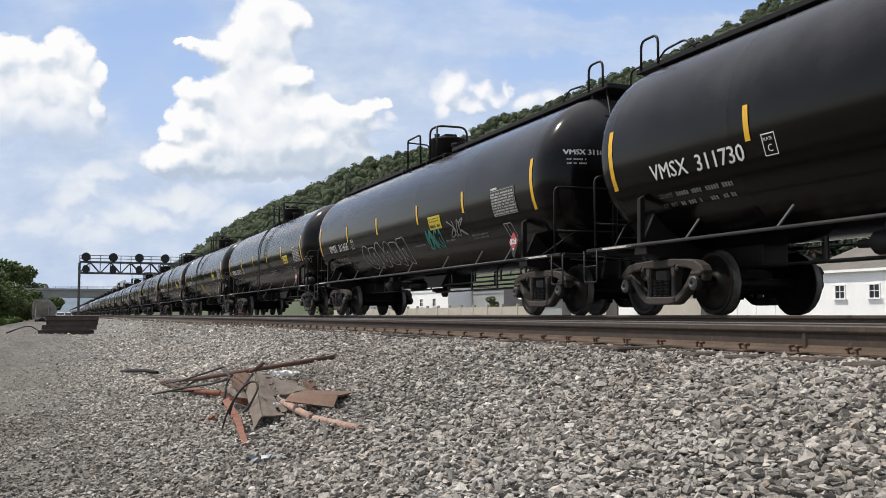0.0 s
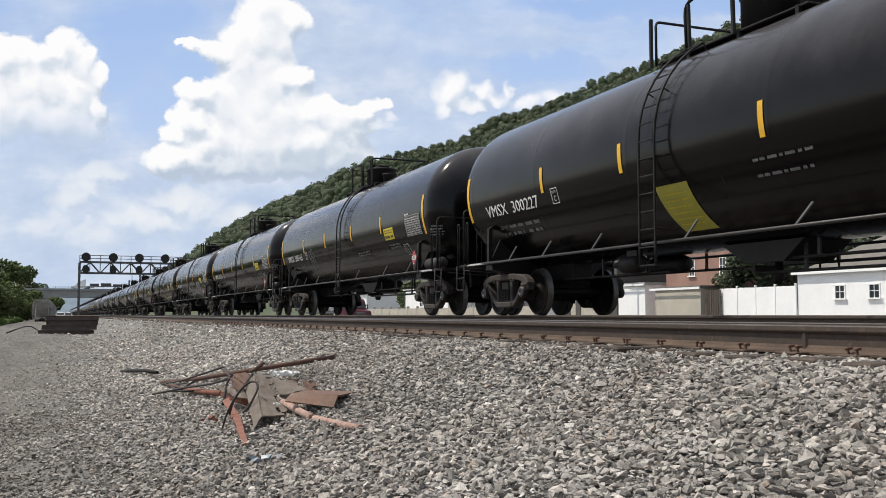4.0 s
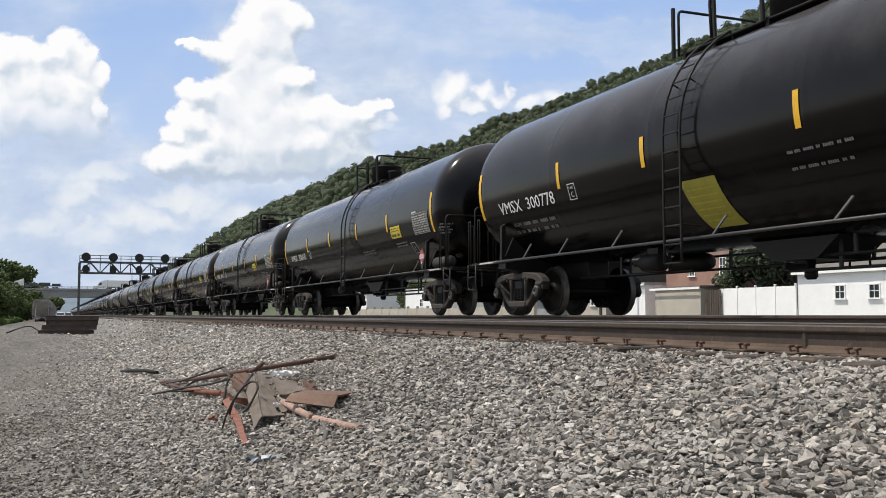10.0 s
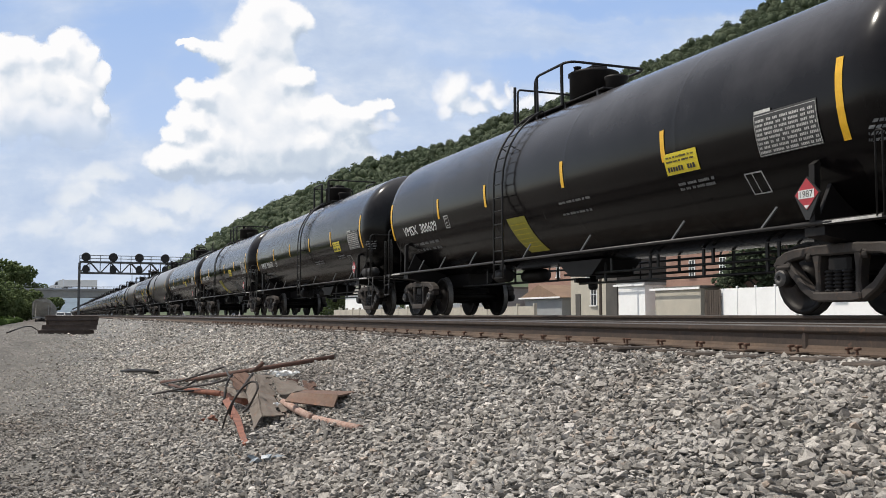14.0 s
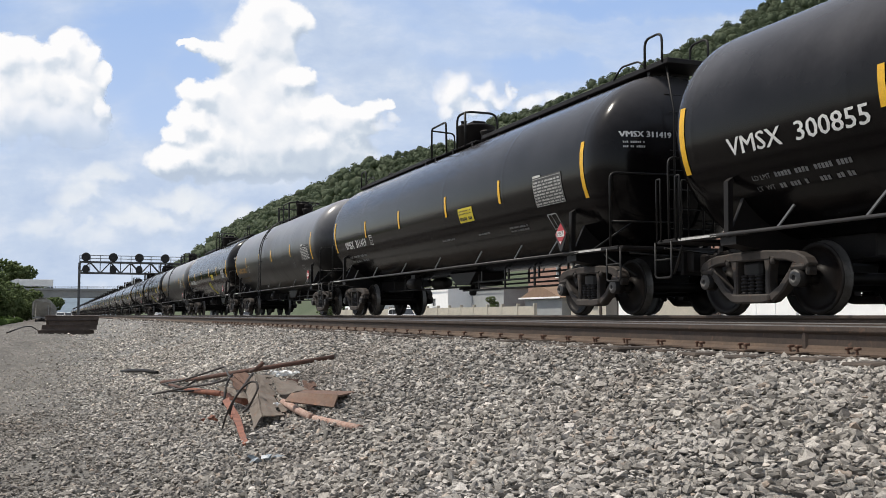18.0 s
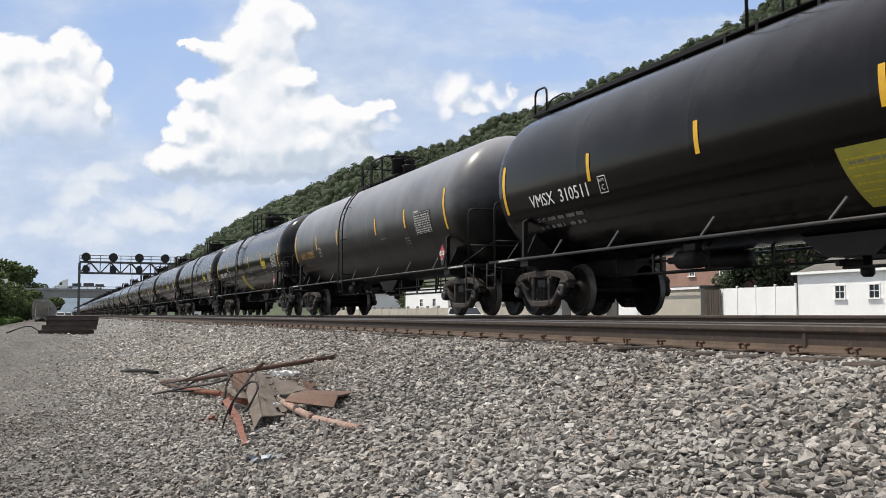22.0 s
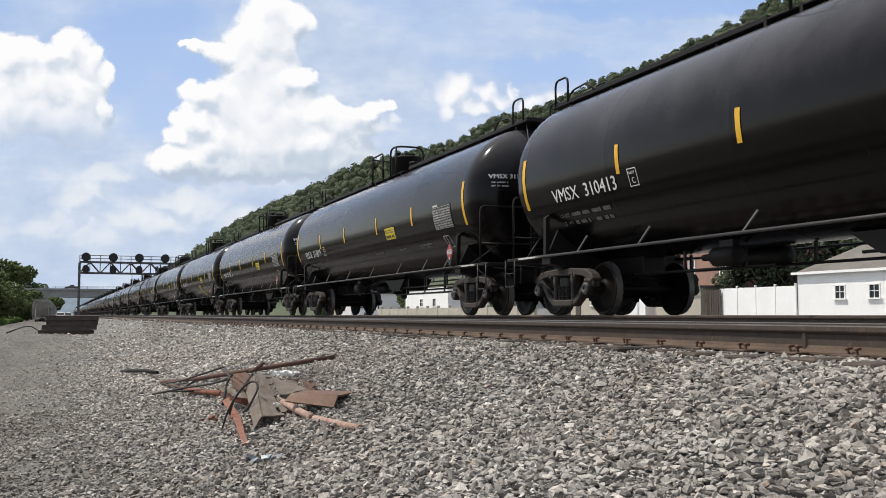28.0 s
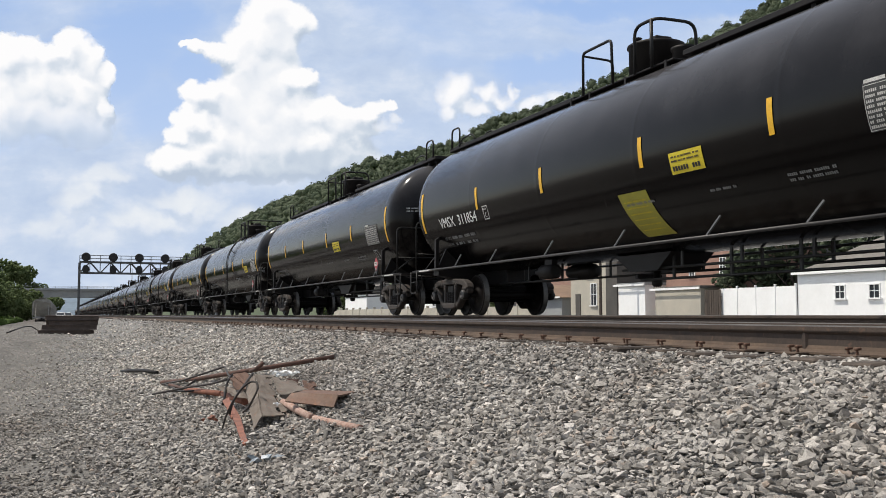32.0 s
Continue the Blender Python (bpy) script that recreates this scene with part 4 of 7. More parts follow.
def tank_car(style, paint, number, spot=0, far=False, group="tank train"):
    sign_y = {"A": -2.3, "B": -4.68, "D": -4.3, "E": -2.62, "F": -3.45}.get(style)
    late = style == "F"
    early = style == "G"             # the first faded car is marked like the black ones
    style = {"F": "B", "G": "C"}.get(style, style)
    tone = "glossy black" if paint == "black" else "faded grey-black"
    extra = {"A": "with a running board along its top", "B": "with a side ladder and valve dome", "D": "with a side ladder and valve dome", "E": "with a side ladder and valve dome", "C": "with side ladder and orange lettering"}[style]
    car = thing("tank_car", f"{tone} tank car {extra}", "tank car", group)
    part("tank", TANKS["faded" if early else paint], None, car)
    for d in (-1, 1):
        truck(car, d * TRUCK, far)
        end_of_car(car, d, style, far)
    top_gear(car, style)
    under_gear(car, style, far)
    ys = "yellow_stripe"
    for y in {"A": (7.74, -7.72), "C": (7.74, -7.42) if early else (7.46, -7.24), "E": (7.92, -7.52), "D": (7.90, -7.70)}.get(style, (7.85, -7.62) if late else (7.90, -7.72)):
        stripe(car, y, 1.95, 0.95, 0.11, ys)
    for y in {"A": (4.52, 1.62, -1.6, -4.45), "B": (4.72, 1.75, -1.6, -4.45) if late else (4.4, 1.45, -1.6, -4.45), "D": (4.58, 1.96, -1.29, -4.3), "E": (4.4, 1.81, -1.29, -4.34), "C": (4.95, 1.85, -0.75, -4.22) if early else (4.42, 1.85, -2.12, -4.54)}[style]:
        stripe(car, y, 2.20, 0.46, 0.10, ys)
    yp = {"A": -5.92, "B": -6.42, "C": -5.98 if early else -5.25, "D": -6.27, "E": -6.27}[style]
    ink = M["orange_letter"] if paint == "grey" else M["white_letter"]
    part("front_marking", wrap("front_marking", joined(bars(2, 0.36, 0.035, 0.075, 3)), on_head, -1.17 if style == "A" else -0.45, 2.78, M["worn_white"]), None, car)
    bm = wrap("data_panel", joined(patch(1.08, 0.54, 6, 4)), on_side, yp, 1.97, M["panel_ground"] if paint == "black" else M["dark_ink"])
    dp = part("data_panel", bm, None, car, "white printed test data panel")
    grid = joined(moved(bars(8, 1.02, 0.034, 0.056, 5), 0.01, -0.03), patch(1.06, 0.008, 4, 1, -0.01, 0.045), patch(1.06, 0.008, 4, 1, -0.01, -0.45), patch(0.008, 0.5, 1, 4, -0.012, -0.45), patch(0.008, 0.5, 1, 4, 1.045, -0.45), patch(0.3, 0.04, 1, 1, 0.0, 0.075))
    part("panel_print", wrap("panel_print", moved(grid, 0.02, 0.46), lambda u, v, a, b: on_side(u, v, a, b, 0.012), yp, 1.97, M["worn_white"]), None, dp)
    yh, zh, d = -7.16 if style != "A" else -6.98, 1.40, 0.185
    bm = prism(B(), [(yh - 0.03, zh - 0.30), (yh + 0.03, zh - 0.30), (yh + d + 0.02, zh), (yh, zh + d + 0.02), (yh - d - 0.02, zh)], -1.545, -1.52)
    ph = part("placard_holder", bm, M["signal_black"], car)
    bm = prism(B(), [(yh - d, zh), (yh, zh + d), (yh + d, zh), (yh, zh - d)], -1.553, -1.546)
    part("placard", bm, M["red_sign"], ph, "red and white diamond hazard placard")
    part("placard_band", box(B(), (-1.556, yh, zh), (0.004, 0.25, 0.10)), M["white_letter"], ph)
    part("placard_edge", prism(B(), [(yh - 0.045, zh - d + 0.055), (yh, zh - d + 0.012), (yh + 0.045, zh - d + 0.055)], -1.556, -1.554), M["white_letter"], ph)
    v, f = text_mesh("1987", 0.115)
    me = bpy.data.meshes.new("placard_number")
    me.from_pydata([(-1.561, yh + 0.122 - u, zh - 0.038 + w) for u, w in v], [], f)
    me.materials.append(M["dark_ink"])
    part("placard_number", me, None, ph)
    for y, z, w, rows in {"A": ((-0.87, 1.70, 0.8, 1), (-2.95, 1.69, 0.55, 1), (-4.47, 1.70, 0.82, 2)), "B": ((-1.85, 1.80, 1.1, 2), (-4.85, 1.84, 0.8, 2)), "C": ((-2.45, 2.04, 0.4, 1), (-4.3, 1.93, 0.38, 3))}.get(style, ((-1.0, 1.94, 1.05, 1), (-0.98, 1.75, 1.0, 1), (-4.47, 1.84, 0.8, 2))):
        part("stencil", wrap("stencil", bars(rows, w, 0.042, 0.075, 7 + rows), on_side, y, z, M["faint_letter"]), None, car)
    part("load_marking", wrap("load_marking", joined(LOAD_TEXT[0], moved(LOAD_TEXT[1], 0.0, -0.16), moved(bars(1, 0.58, 0.072, 0.15, 9), 0.42, 0.0), moved(bars(1, 0.58, 0.072, 0.15, 12), 1.10, 0.0), moved(bars(1, 0.5, 0.072, 0.15, 14), 0.42, -0.16), moved(bars(1, 0.58, 0.072, 0.15, 15), 1.10, -0.16)), on_side, 6.74, 1.72, M["faint_letter"] if paint == "black" else M["faint_orange"]), None, car)
    if paint == "black":
        yn = sign_y
        ysn = part("emergency_sign", wrap("emergency_sign", patch(0.76, 0.31, 4, 4), on_side, yn, 2.0, M["yellow_sign"]), None, car, "yellow emergency notice")
        part("sign_print", wrap("sign_print", joined(moved(bars(2, 0.64, 0.028, 0.06, 4), 0.05, 0.235), moved(bars(1, 0.64, 0.075, 0.1, 6, 0.9), 0.05, 0.045)), lambda u, v, a, b: on_side(u, v, a, b, 0.012), yn, 2.0, M["dark_ink"]), None, ysn)
    return car


FLATS = {}


def number_car(car, body, paint, style):
    """The car's own number on its side, its plate mark beside it and the same number on its leading head."""
    ink = M["orange_letter"] if paint == "grey" else M["white_letter"]
    zn = 2.07 if style == "E" else 1.98
    k = 0.83 if paint == "grey" else 1.07 if style == "E" else 0.94 if style == "A" else 1.02
    y0 = {"A": 6.74, "C": 6.82, "G": 7.06, "E": 7.0}.get(style, 7.10)
    v, f = FLATS[body][0]
    v = v * np.array([k, 1.0])
    n = len(v)
    me = bpy.data.meshes.new("car_number")
    me.from_pydata([on_side(u, w, y0, zn) for u, w in v] + [on_side(u + 0.016, w + 0.004, y0, zn, 0.011) for u, w in v], [], list(f) + [tuple(i + n for i in q) for q in f])
    me.materials.append(ink)
    part("car_number", me, None, car)
    v, f = FLATS[body][1]
    n = len(v)
    x0 = -1.22 if style == "A" else -0.5
    me = bpy.data.meshes.new("head_number")
    me.from_pydata([on_head(u, w, x0, 2.88) for u, w in v] + [on_head(u + 0.012, w + 0.004, x0, 2.88, 0.012) for u, w in v], [], list(f) + [tuple(i + n for i in q) for q in f])
    me.materials.append(M["white_letter"])
    part("head_number", me, None, car)
    b = 0.014
    frame_bits = joined(patch(0.24, b, 1, 1), patch(0.24, b, 1, 1, 0, 0.27), patch(b, 0.284, 1, 1), patch(b, 0.284, 1, 1, 0.226), moved(FLATS["plate"][0], 0.025, 0.195), moved(FLATS["plate"][1], 0.075, 0.05))
    part("plate_mark", wrap("plate_mark", frame_bits, on_side, {"A": 4.28, "C": 4.2, "G": 4.6, "E": 4.24}.get(style, 4.30), 1.97, M["white_letter"]), None, car)


# style, paint, number of each car from the leading one in view
ROSTER = [("A", "VMSX 311730"), ("A", "VMSX 311656"), ("B", "VMSX 300159"), ("D", "VMSX 300227"), ("B", "VMSX 300165"), ("B", "VMSX 300187"), ("B", "VMSX 300103"),
          ("D", "VMSX 300778"), ("B", "VMSX 300410"), ("F", "VMSX 300867"), ("D", "VMSX 300609"), ("B", "VMSX 300672"), ("E", "VMSX 300855"), ("A", "VMSX 311419"),
          ("G", "NATX 303013"), ("A", "VMSX 310511"), ("C", "NATX 302985"), ("D", "VMSX 300239"), ("B", ""), ("A", "VMSX 310413"), ("A", "VMSX 311819"),
          ("A", "VMSX 311920"), ("A", "VMSX 311854"), ("A", "")]
SPACING = 18.43
CAR_SHIFT = {0: 0.20, 2: -0.06, 8: 0.08, 11: 0.08, 15: 0.26}   # metres single cars are shifted along the line to fit the camera's view
CARS = []


def build_train():
    FLATS["plate"] = (text_mesh("PLATE", 0.06), text_mesh("C", 0.135))
    for style, num in ROSTER:
        if num:
            FLATS[num] = (fitted(text_mesh(num.replace(" ", "  "), 0.325), 2.22), text_mesh(num, 0.135, 1.1))
    protos = {"A": tank_car("A", "black", ""), "B": tank_car("B", "black", ""), "D": tank_car("D", "black", ""), "E": tank_car("E", "black", ""), "F": tank_car("F", "black", ""), "C": tank_car("C", "grey", ""), "G": tank_car("G", "grey", ""), "Af": tank_car("A", "black", "", 0, True), "Bf": tank_car("B", "black", "", 0, True)}
    used = set()
    y = GAP0
    order = list(enumerate(ROSTER)) + [(i, ("AB"[(i * 7) % 5 > 1], "")) for i in range(len(ROSTER), 54)]
    places = []
    for i, (style, num) in order:
        if i > 0:
            y += SPACING if i < 21 else 18.30
        places.append((i, style, num, y - 9.20 + CAR_SHIFT.get(i, 0.0)))
    places.append((-1, "A", "", GAP0 - 18.4 - 9.20))
    for i, style, num, yc in places:
        kind = style if i < 29 else style + "f"
        proto = protos[kind]
        if kind in used:
            car = copy_thing(proto, TURN @ pose(TRAIN_X, yc, TRAIN_RAIL))
        else:
            used.add(kind)
            car = proto
            car.matrix_basis = TURN @ pose(TRAIN_X, yc, TRAIN_RAIL)
        CARS.append((car, yc, style, num))
    for car, yc, style, num in CARS:
        if num:
            number_car(car, num, "grey" if style in "CG" else "black", style)


def scribble(w, h, seed, letters, stroke=0.035):
    """Looping spray-paint strokes as flat ribbons; no words."""
    rs = random.Random(seed)
    flats = []
    for k in range(letters):
        cx, cy = w * (k + 0.5) / letters, h / 2
        a0, n1, n2 = rs.uniform(0, 6.28), rs.choice((1, 2, 3)), rs.choice((1, 2))
        pts = []
        for i in range(26):
            t = i / 25 * rs.uniform(0.98, 1.0) * 6.0
            pts.append((cx + 0.62 * w / letters * math.sin(n1 * t * 0.6 + a0) * 0.9, cy + h * 0.48 * math.sin(n2 * t + a0 * 1.7)))
        v, f = [], []
        for i, (x, y) in enumerate(pts):
            x2, y2 = pts[min(i + 1, 25)]
            x1, y1 = pts[max(i - 1, 0)]
            d = math.hypot(x2 - x1, y2 - y1) or 1.0
            nx, ny = -(y2 - y1) / d * stroke / 2, (x2 - x1) / d * stroke / 2
            v += [(x + nx, y + ny), (x - nx, y - ny)]
            if i:
                f.append((2 * i - 2, 2 * i - 1, 2 * i + 1, 2 * i))
        flats.append((np.array(v), f))
    return flats


def bubbles(w, h, seed, n, stroke=0.03):
    """Outlines of fat rounded letter shapes side by side, each with a small inner loop; no words."""
    rs = random.Random(seed)
    flats = []
    for k in range(n):
        for cx, cy, rx, ry in ((w * (k + 0.5) / n, h * rs.uniform(0.46, 0.54), w / n * 0.56, h * rs.uniform(0.44, 0.52)), (w * (k + rs.uniform(0.42, 0.6)) / n, h * rs.uniform(0.4, 0.6), w / n * 0.10, h * 0.16)):
            a0, sq = rs.uniform(0, 6.28), rs.uniform(0.06, 0.14)
            pts = []
            for i in range(33):
                a = 2 * math.pi * i / 32
                r = 1 + sq * math.cos(3 * a + a0) + 0.05 * math.cos(5 * a - a0)
                pts.append((cx + rx * r * math.cos(a), cy + ry * r * math.sin(a)))
            v, f = [], []
            for i, (x, y) in enumerate(pts):
                x2, y2 = pts[(i + 1) % 32]
                x1, y1 = pts[(i - 1) % 32]
                d = math.hypot(x2 - x1, y2 - y1) or 1.0
                nx, ny = -(y2 - y1) / d * stroke / 2, (x2 - x1) / d * stroke / 2
                v += [(x + nx, y + ny), (x - nx, y - ny)]
                if i:
                    f.append((2 * i - 2, 2 * i - 1, 2 * i + 1, 2 * i))
            flats.append((np.array(v), f))
    return flats


def spray(car, y, z, w, h, seed, letters, mat, stroke=0.035, style=scribble):
    for i, fl in enumerate(style(w, h, seed, letters, stroke)):
        lift = 0.006 + 0.002 * (i % 3)
        part("graffiti", wrap("graffiti", fl, lambda u, v, a, b: on_side(u, v, a, b, lift), y, z, M[mat]), None, car, "looping spray-painted graffiti")


def personal_marks():
    """What sets single cars apart: slanted notices, graffiti, end reservoirs."""
    M["teal_spray"] = surface("teal_spray", (0.03, 0.30, 0.24), (0.05, 0.2, 0.17), 0.6)
    M["pale_spray"] = surface("pale_spray", (0.50, 0.50, 0.50), (0.34, 0.34, 0.34), 0.6)
    M["dim_spray"] = surface("dim_spray", (0.26, 0.26, 0.26), (0.15, 0.15, 0.15), 0.6)
    by = {i: c for i, c in enumerate(CARS)}
    for i in (3, 7, 10, 12, 15, 17, 22):
        car, yc, style, num = by[i]
        y0 = -0.75 if style == "A" else 1.22
        pn = part("slanted_notice", wrap("slanted_notice", patch(0.78, 0.86, 3, 8), on_side, y0, 1.25, M["olive_sign"]), None, car, "olive yellow notice panel")
        part("notice_print", wrap("notice_print", moved(bars(6, 0.6, 0.025, 0.11, i), 0.08, 0.70), lambda u, v, a, b: on_side(u, v, a, b, 0.012), y0, 1.25, M["yellow_sign"]), None, pn)
    spray(by[1][0], 3.5, 1.36, 3.8, 0.80, 1, 6, "pale_spray", 0.024, bubbles)
    spray(by[1][0], -1.75, 1.58, 1.05, 0.50, 2, 5, "teal_spray", 0.05)
    spray(by[1][0], -3.4, 1.75, 0.9, 0.4, 3, 3, "dim_spray")
    spray(by[4][0], 3.8, 1.62, 0.62, 0.72, 4, 2, "dim_spray", 0.024, bubbles)
    spray(by[6][0], 1.9, 1.72, 1.1, 0.38, 5, 5, "pale_spray", 0.05)
    spray(by[6][0], -2.6, 1.55, 1.6, 0.62, 6, 6, "pale_spray", 0.045)
    spray(by[12][0], -2.3, 1.22, 1.5, 0.72, 7, 6, "dim_spray", 0.045)
    for i, (car, yc, style, num) in by.items():
        if i < 30 and style in "ABDEFG":
            fr = part("card_frame", wrap("card_frame", joined(patch(0.34, 0.02, 1, 1), patch(0.34, 0.02, 1, 1, 0, 0.30), patch(0.02, 0.32, 1, 1), patch(0.02, 0.32, 1, 1, 0.32), patch(0.015, 0.3, 1, 1, 0.14)), on_side, -6.15 if style == "A" else -5.5 if style == "G" else -5.85, 1.56, M["pale_spray"]), None, car, "pale metal card holder")
        if i < 30 and style in "BDEF":
            part("head_stencil", wrap("head_stencil", bars(4, 0.24, 0.036, 0.066, 20 + i), on_head, -1.45, 2.08, M["faint_letter"]), None, car)
        if i in (2, 4, 5, 6, 8, 9, 11, 18):
            bm = lathe(B(), [(-0.50, 0.02), (-0.48, 0.10), (-0.42, 0.14), (0.42, 0.14), (0.48, 0.10), (0.50, 0.02)], 16, "y")
            part("air_reservoir", bm, M["rail_pipe"], car, "dark cylindrical air reservoir", pose(-1.25, -7.85, 1.23))


build_train()
personal_marks()


# ---- sky: cloud banks far off ----
FAR = 4600.0
PX = 1.0 / 1708.0


def cloud_material(name, blobs, holes, haze, bottom, edge=(-0.05, 0.42), shade=(), warm=1.0, most=1.0, veil=()):
    """Cloud bank: soft lumps broken up by billows; white where the light comes from above, blue-grey below.
    Units: tangent of the angle from the sheet's centre."""
    m = bpy.data.materials.new(name)
    m.use_nodes = True
    nt = m.node_tree
    n, l = nt.nodes, nt.links
    n.clear()
    out = n.new("ShaderNodeOutputMaterial")
    tc = n.new("ShaderNodeTexCoord").outputs["Object"]
    sc = n.new("ShaderNodeVectorMath")
    sc.operation = "SCALE"
    sc.inputs["Scale"].default_value = 1.0 / FAR
    l.new(tc, sc.inputs[0])
    p0 = sc.outputs[0]

    def vec(op, a, b):
        v = n.new("ShaderNodeVectorMath")
        v.operation = op
        for i, q in enumerate((a, b)):
            if hasattr(q, "is_linked"):
                l.new(q, v.inputs[i])
            else:
                v.inputs[i].default_value = q
        return v

    def warp_of(q, scale, detail, amount):
        t = n.new("ShaderNodeTexNoise")
        t.inputs["Scale"].default_value = scale
        t.inputs["Detail"].default_value = detail
        l.new(q, t.inputs["Vector"])
        return vec("MULTIPLY", vec("SUBTRACT", t.outputs["Color"], (0.5, 0.5, 0.5)).outputs[0], (amount, amount, 0.0)).outputs[0]

    p1 = vec("ADD", p0, warp_of(p0, 10.0, 3, 0.030)).outputs[0]
    p = vec("ADD", p1, warp_of(p0, 42.0, 8, 0.030)).outputs[0]
    LIGHT = (-0.006, 0.013, 0.0)

    def field(q, items):
        acc = None
        for x, y, rx, ry in items:
            c = ((x - 784) * PX, (441 - y) * PX, 0.0)
            d = vec("MULTIPLY", vec("SUBTRACT", q, c).outputs[0], (1 / (rx * PX), 1 / (ry * PX), 0.0)).outputs[0]
            v = calc(n, l, "SUBTRACT", 1.0, vec("DOT_PRODUCT", d, d).outputs["Value"])
            if acc is None:
                acc = v
            else:
                s = n.new("ShaderNodeMath")
                s.operation = "SMOOTH_MAX"
                l.new(acc, s.inputs[0])
                l.new(v, s.inputs[1])
                s.inputs[2].default_value = 0.6
                acc = s.outputs[0]
        return acc

    def billow(q, scale):
        t = n.new("ShaderNodeTexVoronoi")
        t.feature = "SMOOTH_F1"
        t.inputs["Scale"].default_value = scale
        t.inputs["Smoothness"].default_value = 0.6
        l.new(q, t.inputs["Vector"])
        return calc(n, l, "SUBTRACT", 0.5, t.outputs["Distance"])

    def height(q):
        h = calc(n, l, "MULTIPLY_ADD", billow(q, 26.0), 0.60, field(q, blobs))
        h = calc(n, l, "MULTIPLY_ADD", billow(q, 62.0), 0.34, h)
        return calc(n, l, "MINIMUM", h, 1.6)

    h0 = height(p)
    h1 = height(vec("ADD", p, LIGHT).outputs[0])
    fb = noise_node(n, l, p0, 30.0, 7, 0.6)
    e = calc(n, l, "MULTIPLY_ADD", calc(n, l, "SUBTRACT", fb, 0.5), 0.5, h0)
    sep = n.new("ShaderNodeSeparateXYZ")
    l.new(p1, sep.inputs[0])

    def step(v, lo, hi, to=1.0):
        sm = n.new("ShaderNodeMapRange")
        sm.interpolation_type = "SMOOTHSTEP"
        sm.inputs["From Min"].default_value, sm.inputs["From Max"].default_value = lo, hi
        sm.inputs["To Max"].default_value = to
        l.new(v, sm.inputs["Value"])
        return sm.outputs[0]

    alpha = step(e, *edge)
    if most < 1.0:
        alpha = calc(n, l, "MULTIPLY", alpha, most)
    low, high = ((441 - bottom[0]) * PX, (441 - bottom[1]) * PX)
    fade = step(sep.outputs[1], low, high)
    alpha = calc(n, l, "MULTIPLY", alpha, calc(n, l, "MULTIPLY_ADD", fade, 0.92, 0.08))
    lit = calc(n, l, "MULTIPLY_ADD", calc(n, l, "SUBTRACT", h0, h1), 0.75, 0.62)
    lit = calc(n, l, "MULTIPLY_ADD", calc(n, l, "SUBTRACT", fade, 1.0), 0.34, lit)
    if shade:                # undersides turned from the light
        dim = step(field(p1, shade), -0.7, 1.0)
        lit = calc(n, l, "MULTIPLY_ADD", dim, -0.42, lit)
    lit = calc(n, l, "MULTIPLY_ADD", calc(n, l, "SUBTRACT", fb, 0.5), 0.40, lit, True)
    col = ramp(n, l, lit, [(0.0, (0.50, 0.58, 0.70)), (0.30, (0.63, 0.70, 0.79)), (0.54, (0.83, 0.86, 0.91)), (0.82, (0.985, 0.98, 0.985 / warm))])
    tr = n.new("ShaderNodeBsdfTransparent").outputs[0]

    def over(a, colour, under):
        em = n.new("ShaderNodeEmission")
        l.new(colour, em.inputs[0])
        mx = n.new("ShaderNodeMixShader")
        l.new(a, mx.inputs[0])
        l.new(under, mx.inputs[1])
        l.new(em.outputs[0], mx.inputs[2])
        return mx.outputs[0]

    base = tr
    if haze:
        st = vec("MULTIPLY", p1, (1.0, 2.4, 1.0)).outputs[0]
        hz = noise_node(n, l, st, 5.0, 7, 0.55, 0.6)
        a = calc(n, l, "MULTIPLY_ADD", sep.outputs[1], -1.75, 0.88)
        a = calc(n, l, "ADD", a, calc(n, l, "MULTIPLY_ADD", hz, 1.7, -0.85))
        hole = calc(n, l, "MAXIMUM", field(p, holes), 0.0)
        a = calc(n, l, "SUBTRACT", a, calc(n, l, "MULTIPLY", hole, 0.70))
        a = calc(n, l, "MULTIPLY_ADD", step(field(p1, veil), -0.6, 1.1), 0.42, a)
        hz2 = noise_node(n, l, vec("MULTIPLY", p1, (1.0, 1.7, 1.0)).outputs[0], 13.0, 6, 0.6)
        hcol = ramp(n, l, hz2, [(0.28, (0.47, 0.575, 0.77)), (0.5, (0.575, 0.67, 0.83)), (0.72, (0.76, 0.81, 0.90))])
        blue = ramp(n, l, sep.outputs[1], [(0.0, (0.60, 0.70, 0.85)), (0.12, (0.48, 0.62, 0.88)), (0.27, (0.36, 0.52, 0.84))])
        base = n.new("ShaderNodeEmission")
        l.new(blue, base.inputs[0])
        base = over(step(a, -0.15, 1.0, 0.94), hcol, base.outputs[0])
    l.new(over(alpha, col, base), out.inputs[0])
    return m


CLOUD_FACE = EYE @ Matrix.Translation((0, 0, -FAR))


def cloud_sheet(name, material, back):
    """A wide sheet facing the viewpoint."""
    me = bpy.data.meshes.new(name)
    w, h0, h1 = 0.62 * FAR, -0.10 * FAR, 0.42 * FAR
    me.from_pydata([(-w, h0, 0), (w, h0, 0), (w, h1, 0), (-w, h1, 0)], [], [(0, 1, 2, 3)])
    me.materials.append(material)
    ob = new(name, me)
    ob.matrix_basis = CLOUD_FACE @ Matrix.Translation((0, 0, -back))
    return tagged(ob, "white cumulus clouds in a pale blue sky", "cloud", kind="structure")


